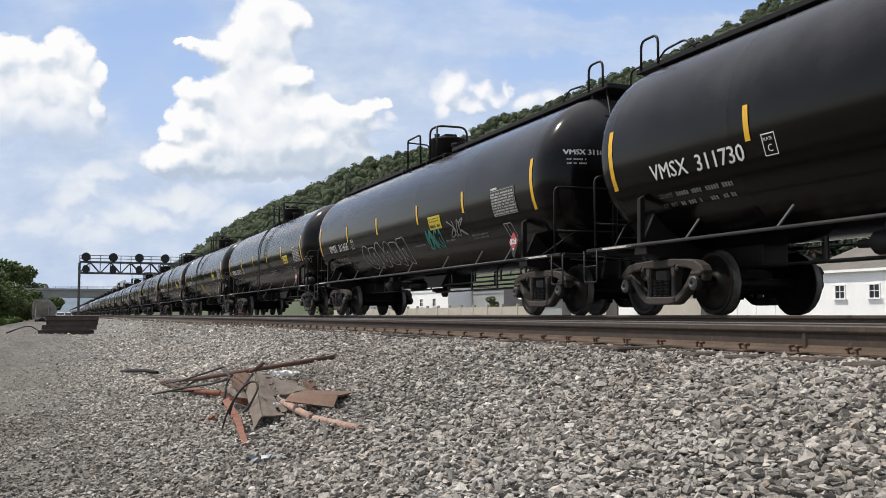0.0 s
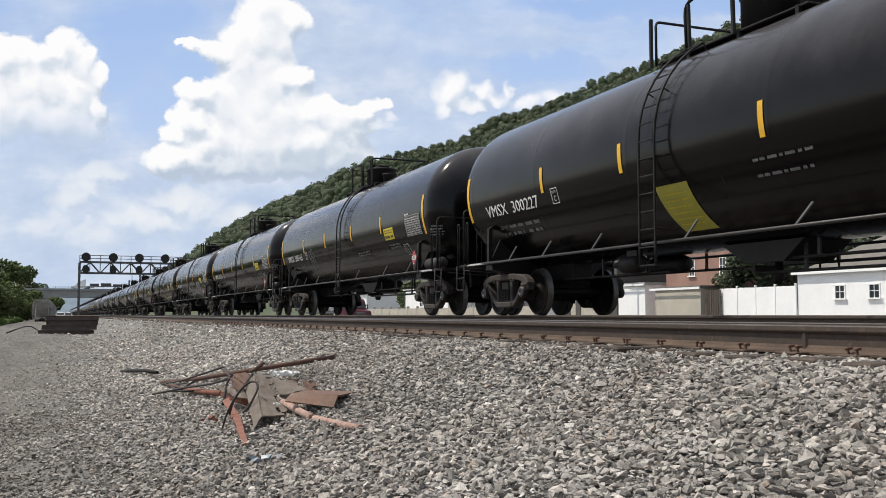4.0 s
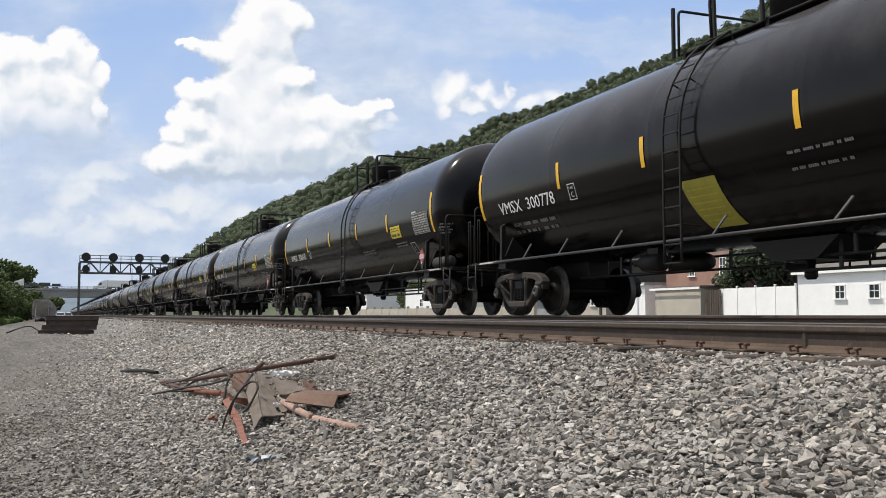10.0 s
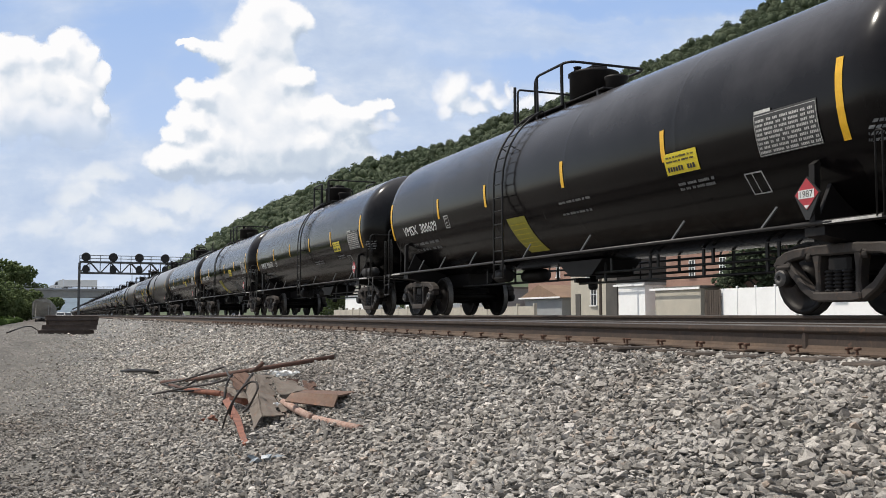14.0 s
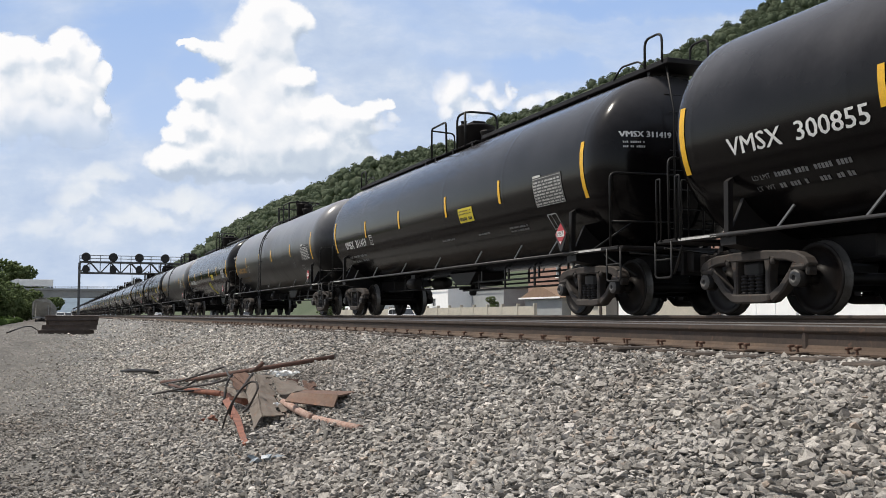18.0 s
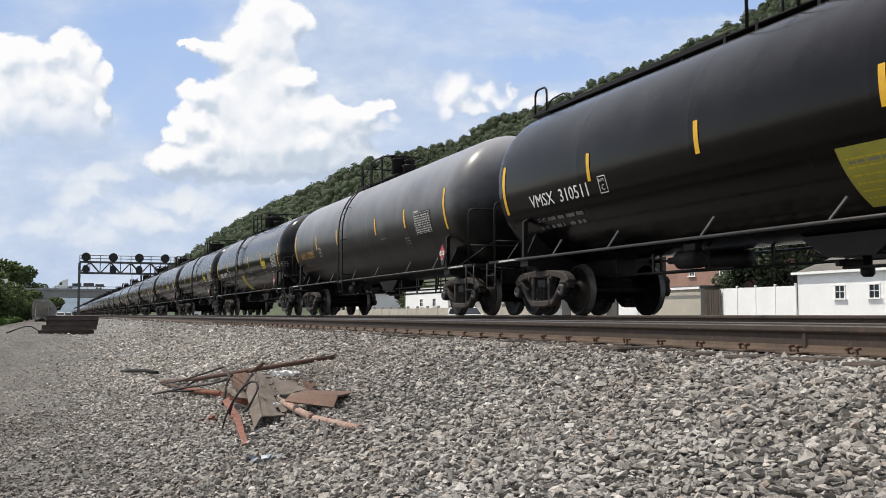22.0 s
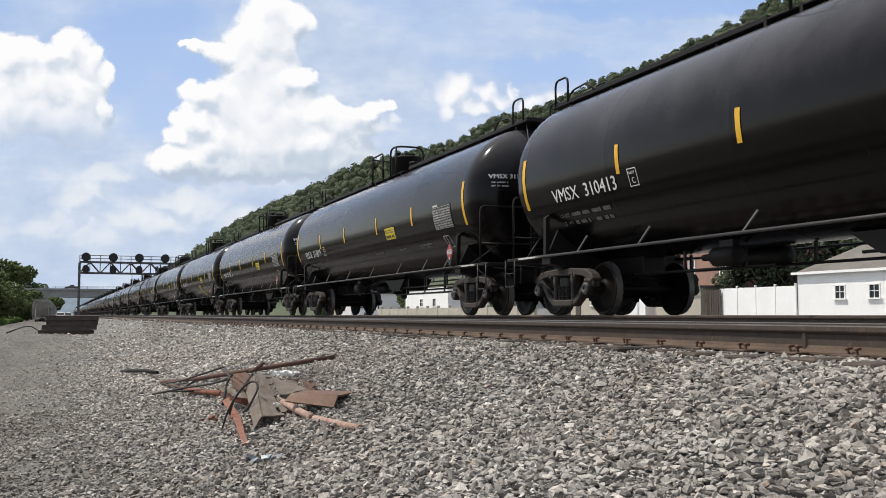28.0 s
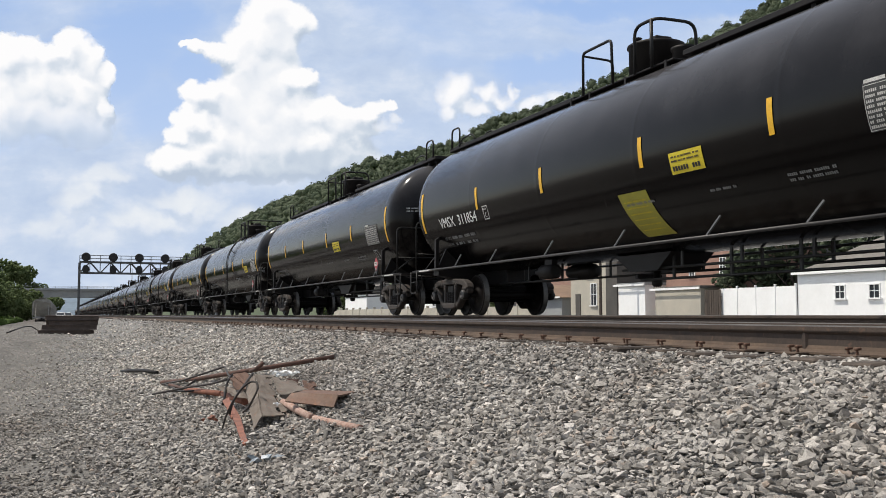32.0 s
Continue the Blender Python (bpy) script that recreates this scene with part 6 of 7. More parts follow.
def scrap_pile():
    bm = torn_sheet(((1.629, 8.75, 0.562), (1.793, 8.85, 0.537), (1.713, 8.4, 0.453), (1.562, 8.3, 0.474)), 5, 6, {(4, 1), (3, 1), (4, 4)}, 0.010, 0.007, 3)
    both(bm, torn_sheet(((1.562, 8.3, 0.474), (1.713, 8.4, 0.453), (1.683, 7.58, 0.305), (1.458, 7.5, 0.317)), 5, 7, {(4, 2), (4, 3), (3, 5), (4, 6)}, 0.010, 0.006, 13))
    both(bm, torn_sheet(((1.629, 8.75, 0.562), (1.562, 8.3, 0.474), (1.482, 8.25, 0.385), (1.541, 8.7, 0.467)), 6, 3, (), 0.010, 0.004, 4))
    both(bm, torn_sheet(((1.562, 8.3, 0.474), (1.458, 7.5, 0.317), (1.389, 7.45, 0.226), (1.482, 8.25, 0.385)), 6, 3, (), 0.010, 0.004, 14))
    both(bm, torn_sheet(((1.713, 8.4, 0.453), (1.683, 7.58, 0.305), (1.683, 7.62, 0.252), (1.738, 8.42, 0.383)), 6, 2, {(2, 1), (4, 1)}, 0.010, 0.006, 5))
    scrap("bent_channel", bm, "rust_brown", "bent brown steel channel with rust holes on a scrap pile")
    bm = torn_sheet(((1.8, 8.86, 0.531), (1.992, 8.75, 0.487), (2.017, 8.35, 0.438), (1.709, 8.05, 0.427)), 7, 5, {(2, 0), (3, 0), (6, 2)}, 0.010, 0.008, 6)
    both(bm, torn_sheet(((1.709, 8.05, 0.427), (2.017, 8.35, 0.438), (1.992, 8.35, 0.4), (1.729, 8.05, 0.374)), 4, 2, (), 0.010, 0.005, 16))
    scrap("torn_plate", bm, "rust_brown", "torn brown steel plate on a scrap pile")
    scrap("torn_plate", torn_sheet(((1.951, 8.9, 0.51), (2.069, 8.95, 0.498), (2.047, 8.85, 0.438), (1.935, 8.8, 0.449)), 3, 3, (), 0.010, 0.010, 7), "dark_rust", "dark torn steel flap standing on a scrap pile")
    scrap("torn_plate", torn_sheet(((2.094, 8.85, 0.504), (2.217, 8.85, 0.48), (2.08, 8.4, 0.433), (1.997, 8.35, 0.424)), 4, 4, {(1, 0), (3, 2), (0, 3)}, 0.010, 0.016, 8), "spike_rust", "small torn rusty steel plate")
    scrap("torn_plate", torn_sheet(((1.523, 9.6, 0.516), (1.649, 9.2, 0.557), (1.59, 8.8, 0.428), (1.535, 9.2, 0.401)), 5, 4, {(0, 0), (4, 3)}, 0.010, 0.012, 9), "spike_rust", "torn reddish steel plate under bent rods")
    scrap("torn_plate", torn_sheet(((1.474, 10.0, 0.38), (1.594, 9.0, 0.414), (1.57, 8.8, 0.348), (1.499, 9.5, 0.327)), 4, 3, {(0, 2)}, 0.010, 0.010, 10), "rust_brown", "torn brown steel plate under bent rods")
    bm = torn_sheet(((1.708, 7.6, 0.479), (1.954, 7.1, 0.497), (1.914, 7.08, 0.407), (1.644, 7.55, 0.419)), 6, 2, (), 0.012)
    both(bm, torn_sheet(((1.708, 7.6, 0.479), (1.954, 7.1, 0.497), (2.233, 7.55, 0.486), (1.908, 8.0, 0.476)), 6, 2, (), 0.012))
    both(bm, torn_sheet(((1.908, 8.0, 0.476), (2.233, 7.55, 0.486), (2.219, 7.58, 0.397), (1.89, 8.0, 0.402)), 6, 2, (), 0.012))
    scrap("steel_channel", bm, "rust_plate", "rusty brown steel channel lying open side down on ballast")
    scrap_rod("rusty_pipe", [(1.723, 8.0, 0.379), (1.727, 7.5, 0.359), (1.727, 7.0, 0.347)], 0.03, "flaking_pipe", "flaking pink and white pipe on ballast stones")
    scrap_rod("rusty_pipe", [(1.731, 6.95, 0.347), (1.804, 6.55, 0.345), (1.855, 6.2, 0.35)], 0.026, "flaking_pipe", "flaking pink and white pipe on ballast stones")
    scrap_rod("rusty_pipe", [(1.361, 11.6, 0.235), (1.612, 10.6, 0.257)], 0.03, "orange_rod", "rusty orange pipe under a scrap pile")
    scrap_rod("rusty_pipe", [(1.536, 9.95, 0.308), (1.589, 9.05, 0.301)], 0.036, "orange_rod", "short rusty orange pipe")
    scrap_rod("long_rod", [(1.249, 13.4, 0.207), (1.56, 12.6, 0.286), (2.007, 11.2, 0.465), (2.888, 10.7, 0.626)], 0.026, "dark_rust", "long straight rusty bar across a scrap pile")
    scrap_rod("long_rod", [(1.27, 12.6, 0.23), (1.458, 11.6, 0.206), (1.621, 10.9, 0.234)], 0.018, "dark_rust", "thin rusty rod beside a scrap pile")
    scrap_rod("bent_wire", [(1.237, 13.2, 0.198), (1.399, 12.4, 0.288), (1.799, 11.6, 0.494), (1.745, 11.0, 0.43), (1.644, 9.4, 0.384)], 0.012, "cable_brown", "black bent wire rising from a scrap pile")
    scrap_rod("bent_wire", [(1.009, 11.9, 0.171), (1.338, 11.4, 0.275), (1.533, 10.9, 0.342), (1.654, 10.5, 0.413)], 0.012, "cable_brown", "black bent wire rising from a scrap pile")
    scrap_rod("bent_wire", [(1.254, 13.0, 0.211), (1.318, 11.9, 0.201), (1.462, 11.6, 0.343)], 0.012, "cable_brown", "black bent wire rising from a scrap pile")
    scrap_rod("bent_wire", [(1.191, 11.8, 0.212), (1.351, 11.4, 0.23), (1.476, 11.2, 0.26)], 0.011, "old_black", "thin dark wire beside a scrap pile")
    scrap_rod("bent_wire", [(1.599, 9.8, 0.508), (1.528, 9.7, 0.443), (1.477, 9.5, 0.327), (1.411, 9.2, 0.268)], 0.012, "old_black", "thin dark wire beside a scrap pile")
    scrap_rod("black_cable", [(1.276, 8.3, 0.152), (1.286, 8.22, 0.253), (1.333, 8.15, 0.388), (1.398, 8.1, 0.497), (1.462, 8.05, 0.555), (1.505, 8.0, 0.548), (1.505, 7.95, 0.5), (1.465, 7.95, 0.419), (1.438, 8.0, 0.342), (1.41, 8.1, 0.297)], 0.0085, "cable_brown", "black cable looped over scrap steel")
    scrap_rod("black_cable", [(1.631, 8.9, 0.569), (1.508, 8.6, 0.489), (1.411, 8.4, 0.423), (1.348, 8.3, 0.347), (1.331, 8.3, 0.263)], 0.011, "cable_brown", "thick black cable draped over scrap steel")
    scrap_rod("black_cable", [(1.373, 7.25, 0.223), (1.419, 7.1, 0.242), (1.521, 7.15, 0.273), (1.621, 7.3, 0.304)], 0.012, "old_black", "grey cable end on ballast stones")
    scrap_rod("black_cable", [(1.739, 6.75, 0.339), (1.677, 6.4, 0.309), (1.593, 6.15, 0.268)], 0.017, "hose_grey", "short grey hose on ballast stones")
    scrap_rod("bent_wire", [(1.924, 10.6, 0.492), (1.96, 10.4, 0.532), (2.02, 10.4, 0.591)], 0.024, "dark_rust", "bent rusty hook on a scrap pile")
    scrap("flat_bar", torn_sheet(((1.408, 9.15, 0.294), (1.468, 9.2, 0.319), (1.399, 8.2, 0.251), (1.326, 8.15, 0.231)), 2, 5, (), 0.016, 0.004, 21), "orange_rod", "bright orange rusty flat bar")
    scrap("flat_bar", torn_sheet(((1.325, 8.12, 0.261), (1.384, 8.14, 0.267), (1.231, 6.83, 0.199), (1.187, 6.8, 0.189)), 2, 6, (), 0.016, 0.003, 22), "orange_rod", "bright orange rusty flat bar")
    scrap("steel_offcut", torn_sheet(((1.433, 6.85, 0.262), (1.583, 7.05, 0.306), (1.643, 6.95, 0.322), (1.532, 6.75, 0.3)), 5, 2, {(0, 1)}, 0.010, 0.006, 10), "rust_brown", "thin rusty steel offcut on stones")
    scrap_rod("black_cable", [(0.97, 17.7, 0.12), (1.1, 17.2, 0.16), (1.25, 16.5, 0.20), (1.4, 15.8, 0.20)], 0.030, "old_black", "black hose lying on gravel")
    scrap_rod("black_cable", [(-3.05, 62.8, 0.05), (-2.6, 66, 0.25), (-2.3, 71, 0.35), (-2.0, 74, 0.30), (-1.6, 73, 0.05)], 0.04, "old_black", "thick black cable lying in the yard")
    rs = random.Random(8)
    for cx, cy, cz, k, mat, lab in ((2.02, 9.4, 0.49, 26, "white_wall", "crumpled white plastic sheet"), (1.565, 7.62, 0.36, 1, "white_wall", "scrap of white plastic"), (1.66, 7.0, 0.315, 1, "white_wall", "scrap of white plastic"), (1.236, 6.116, 0.16, 6, "blue_bag", "torn pale blue plastic bag"), (1.189, 8.76, 0.138, 3, "orange_rod", "rusty flakes")):
        bm = B()
        for _ in range(k):
            bmesh.ops.create_icosphere(bm, subdivisions=1, radius=rs.uniform(0.012, 0.030), matrix=Matrix.Translation((cx + rs.uniform(-0.11, 0.11) * (1.4 if k > 20 else 1.0), cy + rs.uniform(-0.09, 0.09), cz + rs.uniform(0.03, 0.06))) @ Matrix.Diagonal((1.3, 1.0, 0.5, 1)))
        for v in bm.verts:
            v.co += Vector((rs.uniform(-1, 1), rs.uniform(-1, 1), rs.uniform(-1, 1))) * 0.014
        tagged(part("litter", bm, M[mat]), lab, "litter")


M["dark_rust"] = surface("dark_rust", (0.125, 0.062, 0.045), (0.065, 0.038, 0.03), 0.85, 0.0, 7.0, 60, 0.003)
M["rust_plate"] = surface("rust_plate", (0.16, 0.105, 0.078), (0.15, 0.075, 0.045), 0.75, 0.0, 6.0, 60, 0.002, wear=(0.26, 0.12, 0.06))
M["cable_brown"] = surface("cable_brown", (0.05, 0.042, 0.038), (0.028, 0.024, 0.022), 0.75, 0.0, 9.0, 60, 0.001)
M["blue_bag"] = surface("blue_bag", (0.26, 0.31, 0.36), (0.40, 0.43, 0.46), 0.5, 0.0, 9.0, 60)
scrap_pile()


# ---- town beyond the railway ----
def window(t, x, y, z, w, h, name="window"):
    bm = B()
    for dy, dz, sy, sz in ((-w / 2, 0, 0.08, h), (w / 2, 0, 0.08, h), (0, h / 2, w + 0.08, 0.08), (0, 0, w, 0.04), (0, 0, 0.04, h)):
        box(bm, (x - 0.03, y + dy, z + dz), (0.08, sy, sz))
    wf = part(name, bm, M["white_wall"], t)
    part("pane", box(B(), (x - 0.008, y, z), (0.02, w, h)), M["glass"], wf)
    part("sill", box(B(), (x - 0.08, y, z - h / 2 - 0.06), (0.2, w + 0.3, 0.10)), M["white_wall"], wf)


def building(name, label, x, y0, y1, depth, eave, wall, roof=None, rise=0.0, hip=0.0, over=0.35, windows=(), doors=(), ridge="y"):
    t = thing(name, label, "building")
    w = abs(y1 - y0)
    part("wall", box(B(), (x + depth / 2, (y0 + y1) / 2, eave / 2 - 0.1), (depth, w, eave + 0.2)), M[wall], t)
    lo, hi = min(y0, y1) - over, max(y0, y1) + over
    if roof and rise > 0:
        bm = B()
        if ridge == "y":
            a = [(x - over, lo, eave), (x - over, hi, eave), (x + depth + over, hi, eave), (x + depth + over, lo, eave)]
            r = [(x + depth / 2, lo + hip, eave + rise), (x + depth / 2, hi - hip, eave + rise)]
            va, vr = [bm.verts.new(p) for p in a], [bm.verts.new(p) for p in r]
            for f in ((va[0], va[1], vr[1], vr[0]), (va[1], va[2], vr[1]), (va[2], va[3], vr[0], vr[1]), (va[3], va[0], vr[0]), (va[3], va[2], va[1], va[0])):
                bm.faces.new(f)
        else:
            m = (lo + hi) / 2
            prism(bm, [(lo, eave), (m, eave + rise), (hi, eave)], x - over, x + depth + over, "x")
        bmesh.ops.recalc_face_normals(bm, faces=bm.faces)
        part("roof", bm, M[roof], t)
    elif roof:
        part("roof", box(B(), (x + depth / 2, (y0 + y1) / 2, eave + 0.12), (depth + 0.3, w + 0.3, 0.24)), M[roof], t)
    part("fascia", box(B(), (x - over - 0.02, (lo + hi) / 2, eave + 0.02), (0.06, hi - lo, 0.18)), M["white_wall"], t)
    for y, z, ww, hh in windows:
        window(t, x, y, z, ww, hh)
    for y, ww, hh in doors:
        part("door", box(B(), (x - 0.03, y, hh / 2), (0.08, ww, hh)), M["dark_wall"], t)
    return t


building("white_building", "white painted low building with small paned windows and a shingle roof", 50, 40, 56.1, 12, 4.1, "white_wall", "roof_shingle", 3.4, 5.0, 0.3, windows=[(51.95, 2.72, 0.9, 0.9), (48.9, 2.72, 0.9, 0.9), (44, 2.72, 0.9, 0.9)])
building("brick_building", "tall red brick building with narrow windows", 52, 66, 75.5, 10, 9.0, "brick", "roof_shingle", 0, windows=[(67.2, 5.3, 0.8, 1.4), (71.5, 5.3, 0.8, 1.4)])
building("stone_building", "grey stone building behind a hedge", 62, 60, 80, 10, 8.5, "grey_siding", "roof_shingle", 0, windows=[(72, 6.6, 0.9, 1.2)])
building("shed", "long pale boarded shed beside a brick building", 49.5, 67.0, 73.6, 5, 3.35, "beige_wall", "roof_shingle", 0)
building("garage", "white garage with a flat eave", 50, 76.0, 80.6, 6, 3.9, "white_wall", "grey_siding", 0)
building("beige_house", "beige two-storey house with white trim", 50, 82.8, 90.0, 8, 8.0, "beige_wall", "roof_shingle", 2.0, 0, 0.3, windows=[(85.2, 3.2, 1.1, 2.2), (86.0, 5.8, 1.0, 1.5)], doors=[(88.4, 1.0, 3.3)])
building("dark_house", "dark grey sided house wall beside a beige house", 49.9, 80.7, 82.75, 6, 7.5, "dark_wall")
building("brown_house", "small house with a brown gabled roof", 50, 92.0, 101.0, 7, 3.0, "grey_siding", "brown_roof", 1.5, 0, 0.5, ridge="x")
building("brick_building", "dark brown brick building behind a small house", 62, 106, 124, 12, 9.5, "brick", "roof_shingle", 0, windows=[(110, 7.0, 1.0, 1.6), (115, 7.0, 1.0, 1.6)])
building("warehouse", "long pale green-grey warehouse", 60, 128, 172, 14, 5.0, "grey_siding", "roof_shingle", 0)
building("white_store", "white corner store with a sign board", 56, 140, 160, 10, 5.4, "white_wall", "roof_shingle", 0, windows=[(146, 3.2, 1.4, 1.2), (152, 3.2, 1.4, 1.2)])
building("white_house", "white house far along the street", 58, 190, 206, 8, 5.5, "white_wall", "roof_shingle", 2.5, 0, 0.4)


def vinyl_fence():
    t = thing("vinyl_fence", "white vinyl privacy fence with capped posts", "fence")
    y = 56.2
    while y < 64.0:
        part("panel", box(B(), (49.9, y + 1.1, 1.75), (0.05, 2.1, 3.0), bev=0.01), M["white_wall"], t)
        p = part("post", box(B(), (49.9, y, 1.75), (0.14, 0.14, 3.2), bev=0.01), M["white_wall"], t)
        part("cap", box(B(), (49.9, y, 3.39), (0.18, 0.18, 0.07), bev=0.02), M["white_wall"], p)
        y += 2.2


vinyl_fence()


def street_wall():
    t = thing("street_wall", "low pale concrete wall along the street", "wall", kind="structure")
    y = 90.5
    while y < 170:
        part("panel", box(B(), (46.0, y + 2.0, 1.0), (0.25, 3.9, 2.1)), M["beige_wall"], t)
        part("post", box(B(), (46.0, y, 1.1), (0.35, 0.3, 2.5), bev=0.02), M["beige_wall"], t)
        y += 4.0


street_wall()
def utility_pole():
    t = thing("utility_pole", "brown wooden utility pole beside a beige house", "utility pole", at=pose(47.0, 78.9, 0))
    part("pole", rod(B(), (0, 0, 0), (0, 0, 10.5), 0.16, 10, 0.11), M["tie_wood"], t)
    part("crossarm", box(B(), (0, 0, 9.6), (0.12, 2.4, 0.12)), M["tie_wood"], t)


utility_pole()


def board_gate():
    t = thing("board_gate", "dark brown board gate beside a shed", "gate")
    for i in range(7):
        part("board", box(B(), (49.7, 64.75 + 0.3 * i, 1.55), (0.05, 0.27, 3.3 - 0.05 * (i % 3)), bev=0.01), M["tie_wood"], t)
    part("rail", box(B(), (49.76, 65.65, 2.6), (0.06, 2.1, 0.12)), M["tie_wood"], t)


board_gate()
for hx, hy, hh, hs, hseed in ((52.6, 63.2, 9.0, 2.6, 51), (53.6, 60.2, 9.5, 3.0, 52), (56.0, 57.6, 9.0, 3.0, 56), (51.6, 65.0, 7.4, 1.6, 57)):
    leafy_tree("tree", hx, hy, hh, hs, hseed, "dense dark green tree behind a white fence", "forest")
leafy_tree("shrub", 47.5, 104.5, 3.8, 0.9, 53, "small conifer beside a low wall")
leafy_tree("tree", 60, 215, 9, 5, 54, "green street tree far along the street")
leafy_tree("tree", 64, 178, 8, 4, 55, "green street tree far along the street")
scatter_stones()


# ---- traffic ----
M["maroon"] = surface("maroon", (0.085, 0.012, 0.020), (0.07, 0.012, 0.018), 0.3, 0.0, 1.0, 20)
M["tarp"] = surface("tarp", (0.12, 0.125, 0.13), (0.06, 0.062, 0.066), 0.42, 0.0, 1.6, 8, 0.03)
M["red_print"] = surface("red_print", (0.5, 0.06, 0.10), (0.45, 0.10, 0.12), 0.5)
M["far_dark"] = surface("far_dark", (0.06, 0.06, 0.065), (0.09, 0.09, 0.09), 0.6)
TYRE = mesh_of(lathe(B(), [(-0.13, 0.30), (-0.14, 0.46), (-0.10, 0.50), (0.10, 0.50), (0.14, 0.46), (0.13, 0.30), (0.05, 0.28), (-0.05, 0.28)], 18, "x", False), "tyre", M["rubber"])
RIM = mesh_of(lathe(B(), [(-0.12, 0.02), (-0.12, 0.12), (-0.05, 0.2), (-0.1, 0.31), (0.1, 0.31), (0.1, 0.02)], 14, "x"), "rim", M["steel_grey"])


def road_wheels(t, ys, half, k=1.0):
    for y in ys:
        for s in (-1, 1):
            w = part("wheel", TYRE, None, t, at=pose(s * half, y, 0.5 * k) @ Matrix.Scale(k, 4))
            part("rim", RIM, None, w)


def cab(t, paint, y0, length, w, h, hood, tall, dark="glass"):
    """A lorry cab with bonnet, windscreen, side windows, mirrors and grille; the front faces -y."""
    p = [(y0, 0.55), (y0 + 0.02, 1.25), (y0 + 0.15, 1.45), (y0 + hood, 1.68), (y0 + hood + 0.55, h - 0.25), (y0 + hood + 0.9, h), (y0 + length, h + tall), (y0 + length, 0.6)]
    bm = prism(B(), p, -w / 2, w / 2)
    bmesh.ops.bevel(bm, geom=list(bm.edges), offset=0.05, segments=2, affect="EDGES")
    part("cab", bm, paint, t)
    a, b = y0 + hood + 0.06, y0 + hood + 0.52
    bm = prism(B(), [(a - 0.03, 1.78), (b - 0.03, h - 0.32), (b + 0.02, h - 0.32), (a + 0.02, 1.78)], -w / 2 + 0.16, w / 2 - 0.16)
    part("windscreen", bm, M[dark], t)
    for s in (-1, 1):
        bm = prism(B(), [(a + 0.35, 1.75), (b + 0.2, h - 0.4), (b + 0.95, h - 0.4), (b + 0.95, 1.75)], s * (w / 2 - 0.01), s * (w / 2 + 0.012))
        part("side_window", bm, M[dark], t)
        bm = box(B(), (s * (w / 2 + 0.2), a + 0.25, 1.95), (0.12, 0.10, 0.55), bev=0.03)
        rod(bm, (s * w / 2, a + 0.3, 2.1), (s * (w / 2 + 0.2), a + 0.25, 2.1), 0.02, 6)
        part("mirror", bm, M["far_dark"], t)
        part("headlight", box(B(), (s * (w / 2 - 0.3), y0 - 0.01, 0.95), (0.35, 0.08, 0.18), bev=0.03), M["steel_grey"], t)
    part("grille", box(B(), (0, y0 - 0.01, 1.0), (w * 0.42, 0.06, 0.62), bev=0.03), M["steel_grey"], t)
    part("bumper", box(B(), (0, y0 - 0.03, 0.55), (w, 0.2, 0.32), bev=0.05), M["steel_grey"], t)


def flatbed_lorry():
    t = thing("flatbed_lorry", "maroon road tractor pulling a flatbed under grey tarpaulin", "truck")
    cab(t, M["maroon"], 0.0, 5.2, 2.4, 2.75, 1.9, 0.35)
    part("chassis", box(B(), (0, 5.5, 0.85), (1.0, 4.5, 0.25)), M["far_dark"], t)
    part("deck", box(B(), (0, 13.4, 1.32), (2.5, 13.8, 0.22), bev=0.02), M["steel_grey"], t, "flat grey trailer deck")
    rs = random.Random(3)
    bm = B()
    rows = []
    prof = [0.1, 0.75, 1.0, 1.35, 1.75, 1.9, 1.75, 1.55, 1.25, 0.75, 0.45, 0.1]
    for i, h in enumerate(prof):
        y = 8.0 + i * 1.05
        row = []
        for x, k in ((-1.2, 0.0), (-1.18, 0.45), (-0.8, 0.85), (-0.3, 1.0), (0.3, 1.0), (0.8, 0.85), (1.18, 0.45), (1.2, 0.0)):
            row.append(bm.verts.new((x + rs.uniform(-0.04, 0.04), y + rs.uniform(-0.15, 0.15), 1.45 + 0.72 * h * k + (rs.uniform(-0.08, 0.08) if k else 0))))
        rows.append(row)
    for a, b in zip(rows, rows[1:]):
        for i in range(7):
            bm.faces.new((a[i], a[i + 1], b[i + 1], b[i]))
    bm.faces.new(rows[0])
    bm.faces.new(rows[-1][::-1])
    bmesh.ops.recalc_face_normals(bm, faces=bm.faces)
    part("tarpaulin", bm, M["tarp"], t, "creased grey tarpaulin over a load")
    for y in (9.0, 11.2, 13.4, 15.6):
        bm = tube(B(), [(-1.26, y, 1.4), (-1.22, y, 1.9), (-0.8, y, 2.6), (0.8, y, 2.6), (1.22, y, 1.9), (1.26, y, 1.4)], 0.02, 5)
        part("strap", bm, M["worn_white"], t)
    road_wheels(t, (1.1, 5.6, 6.9, 17.6, 18.9), 1.1)
    return t


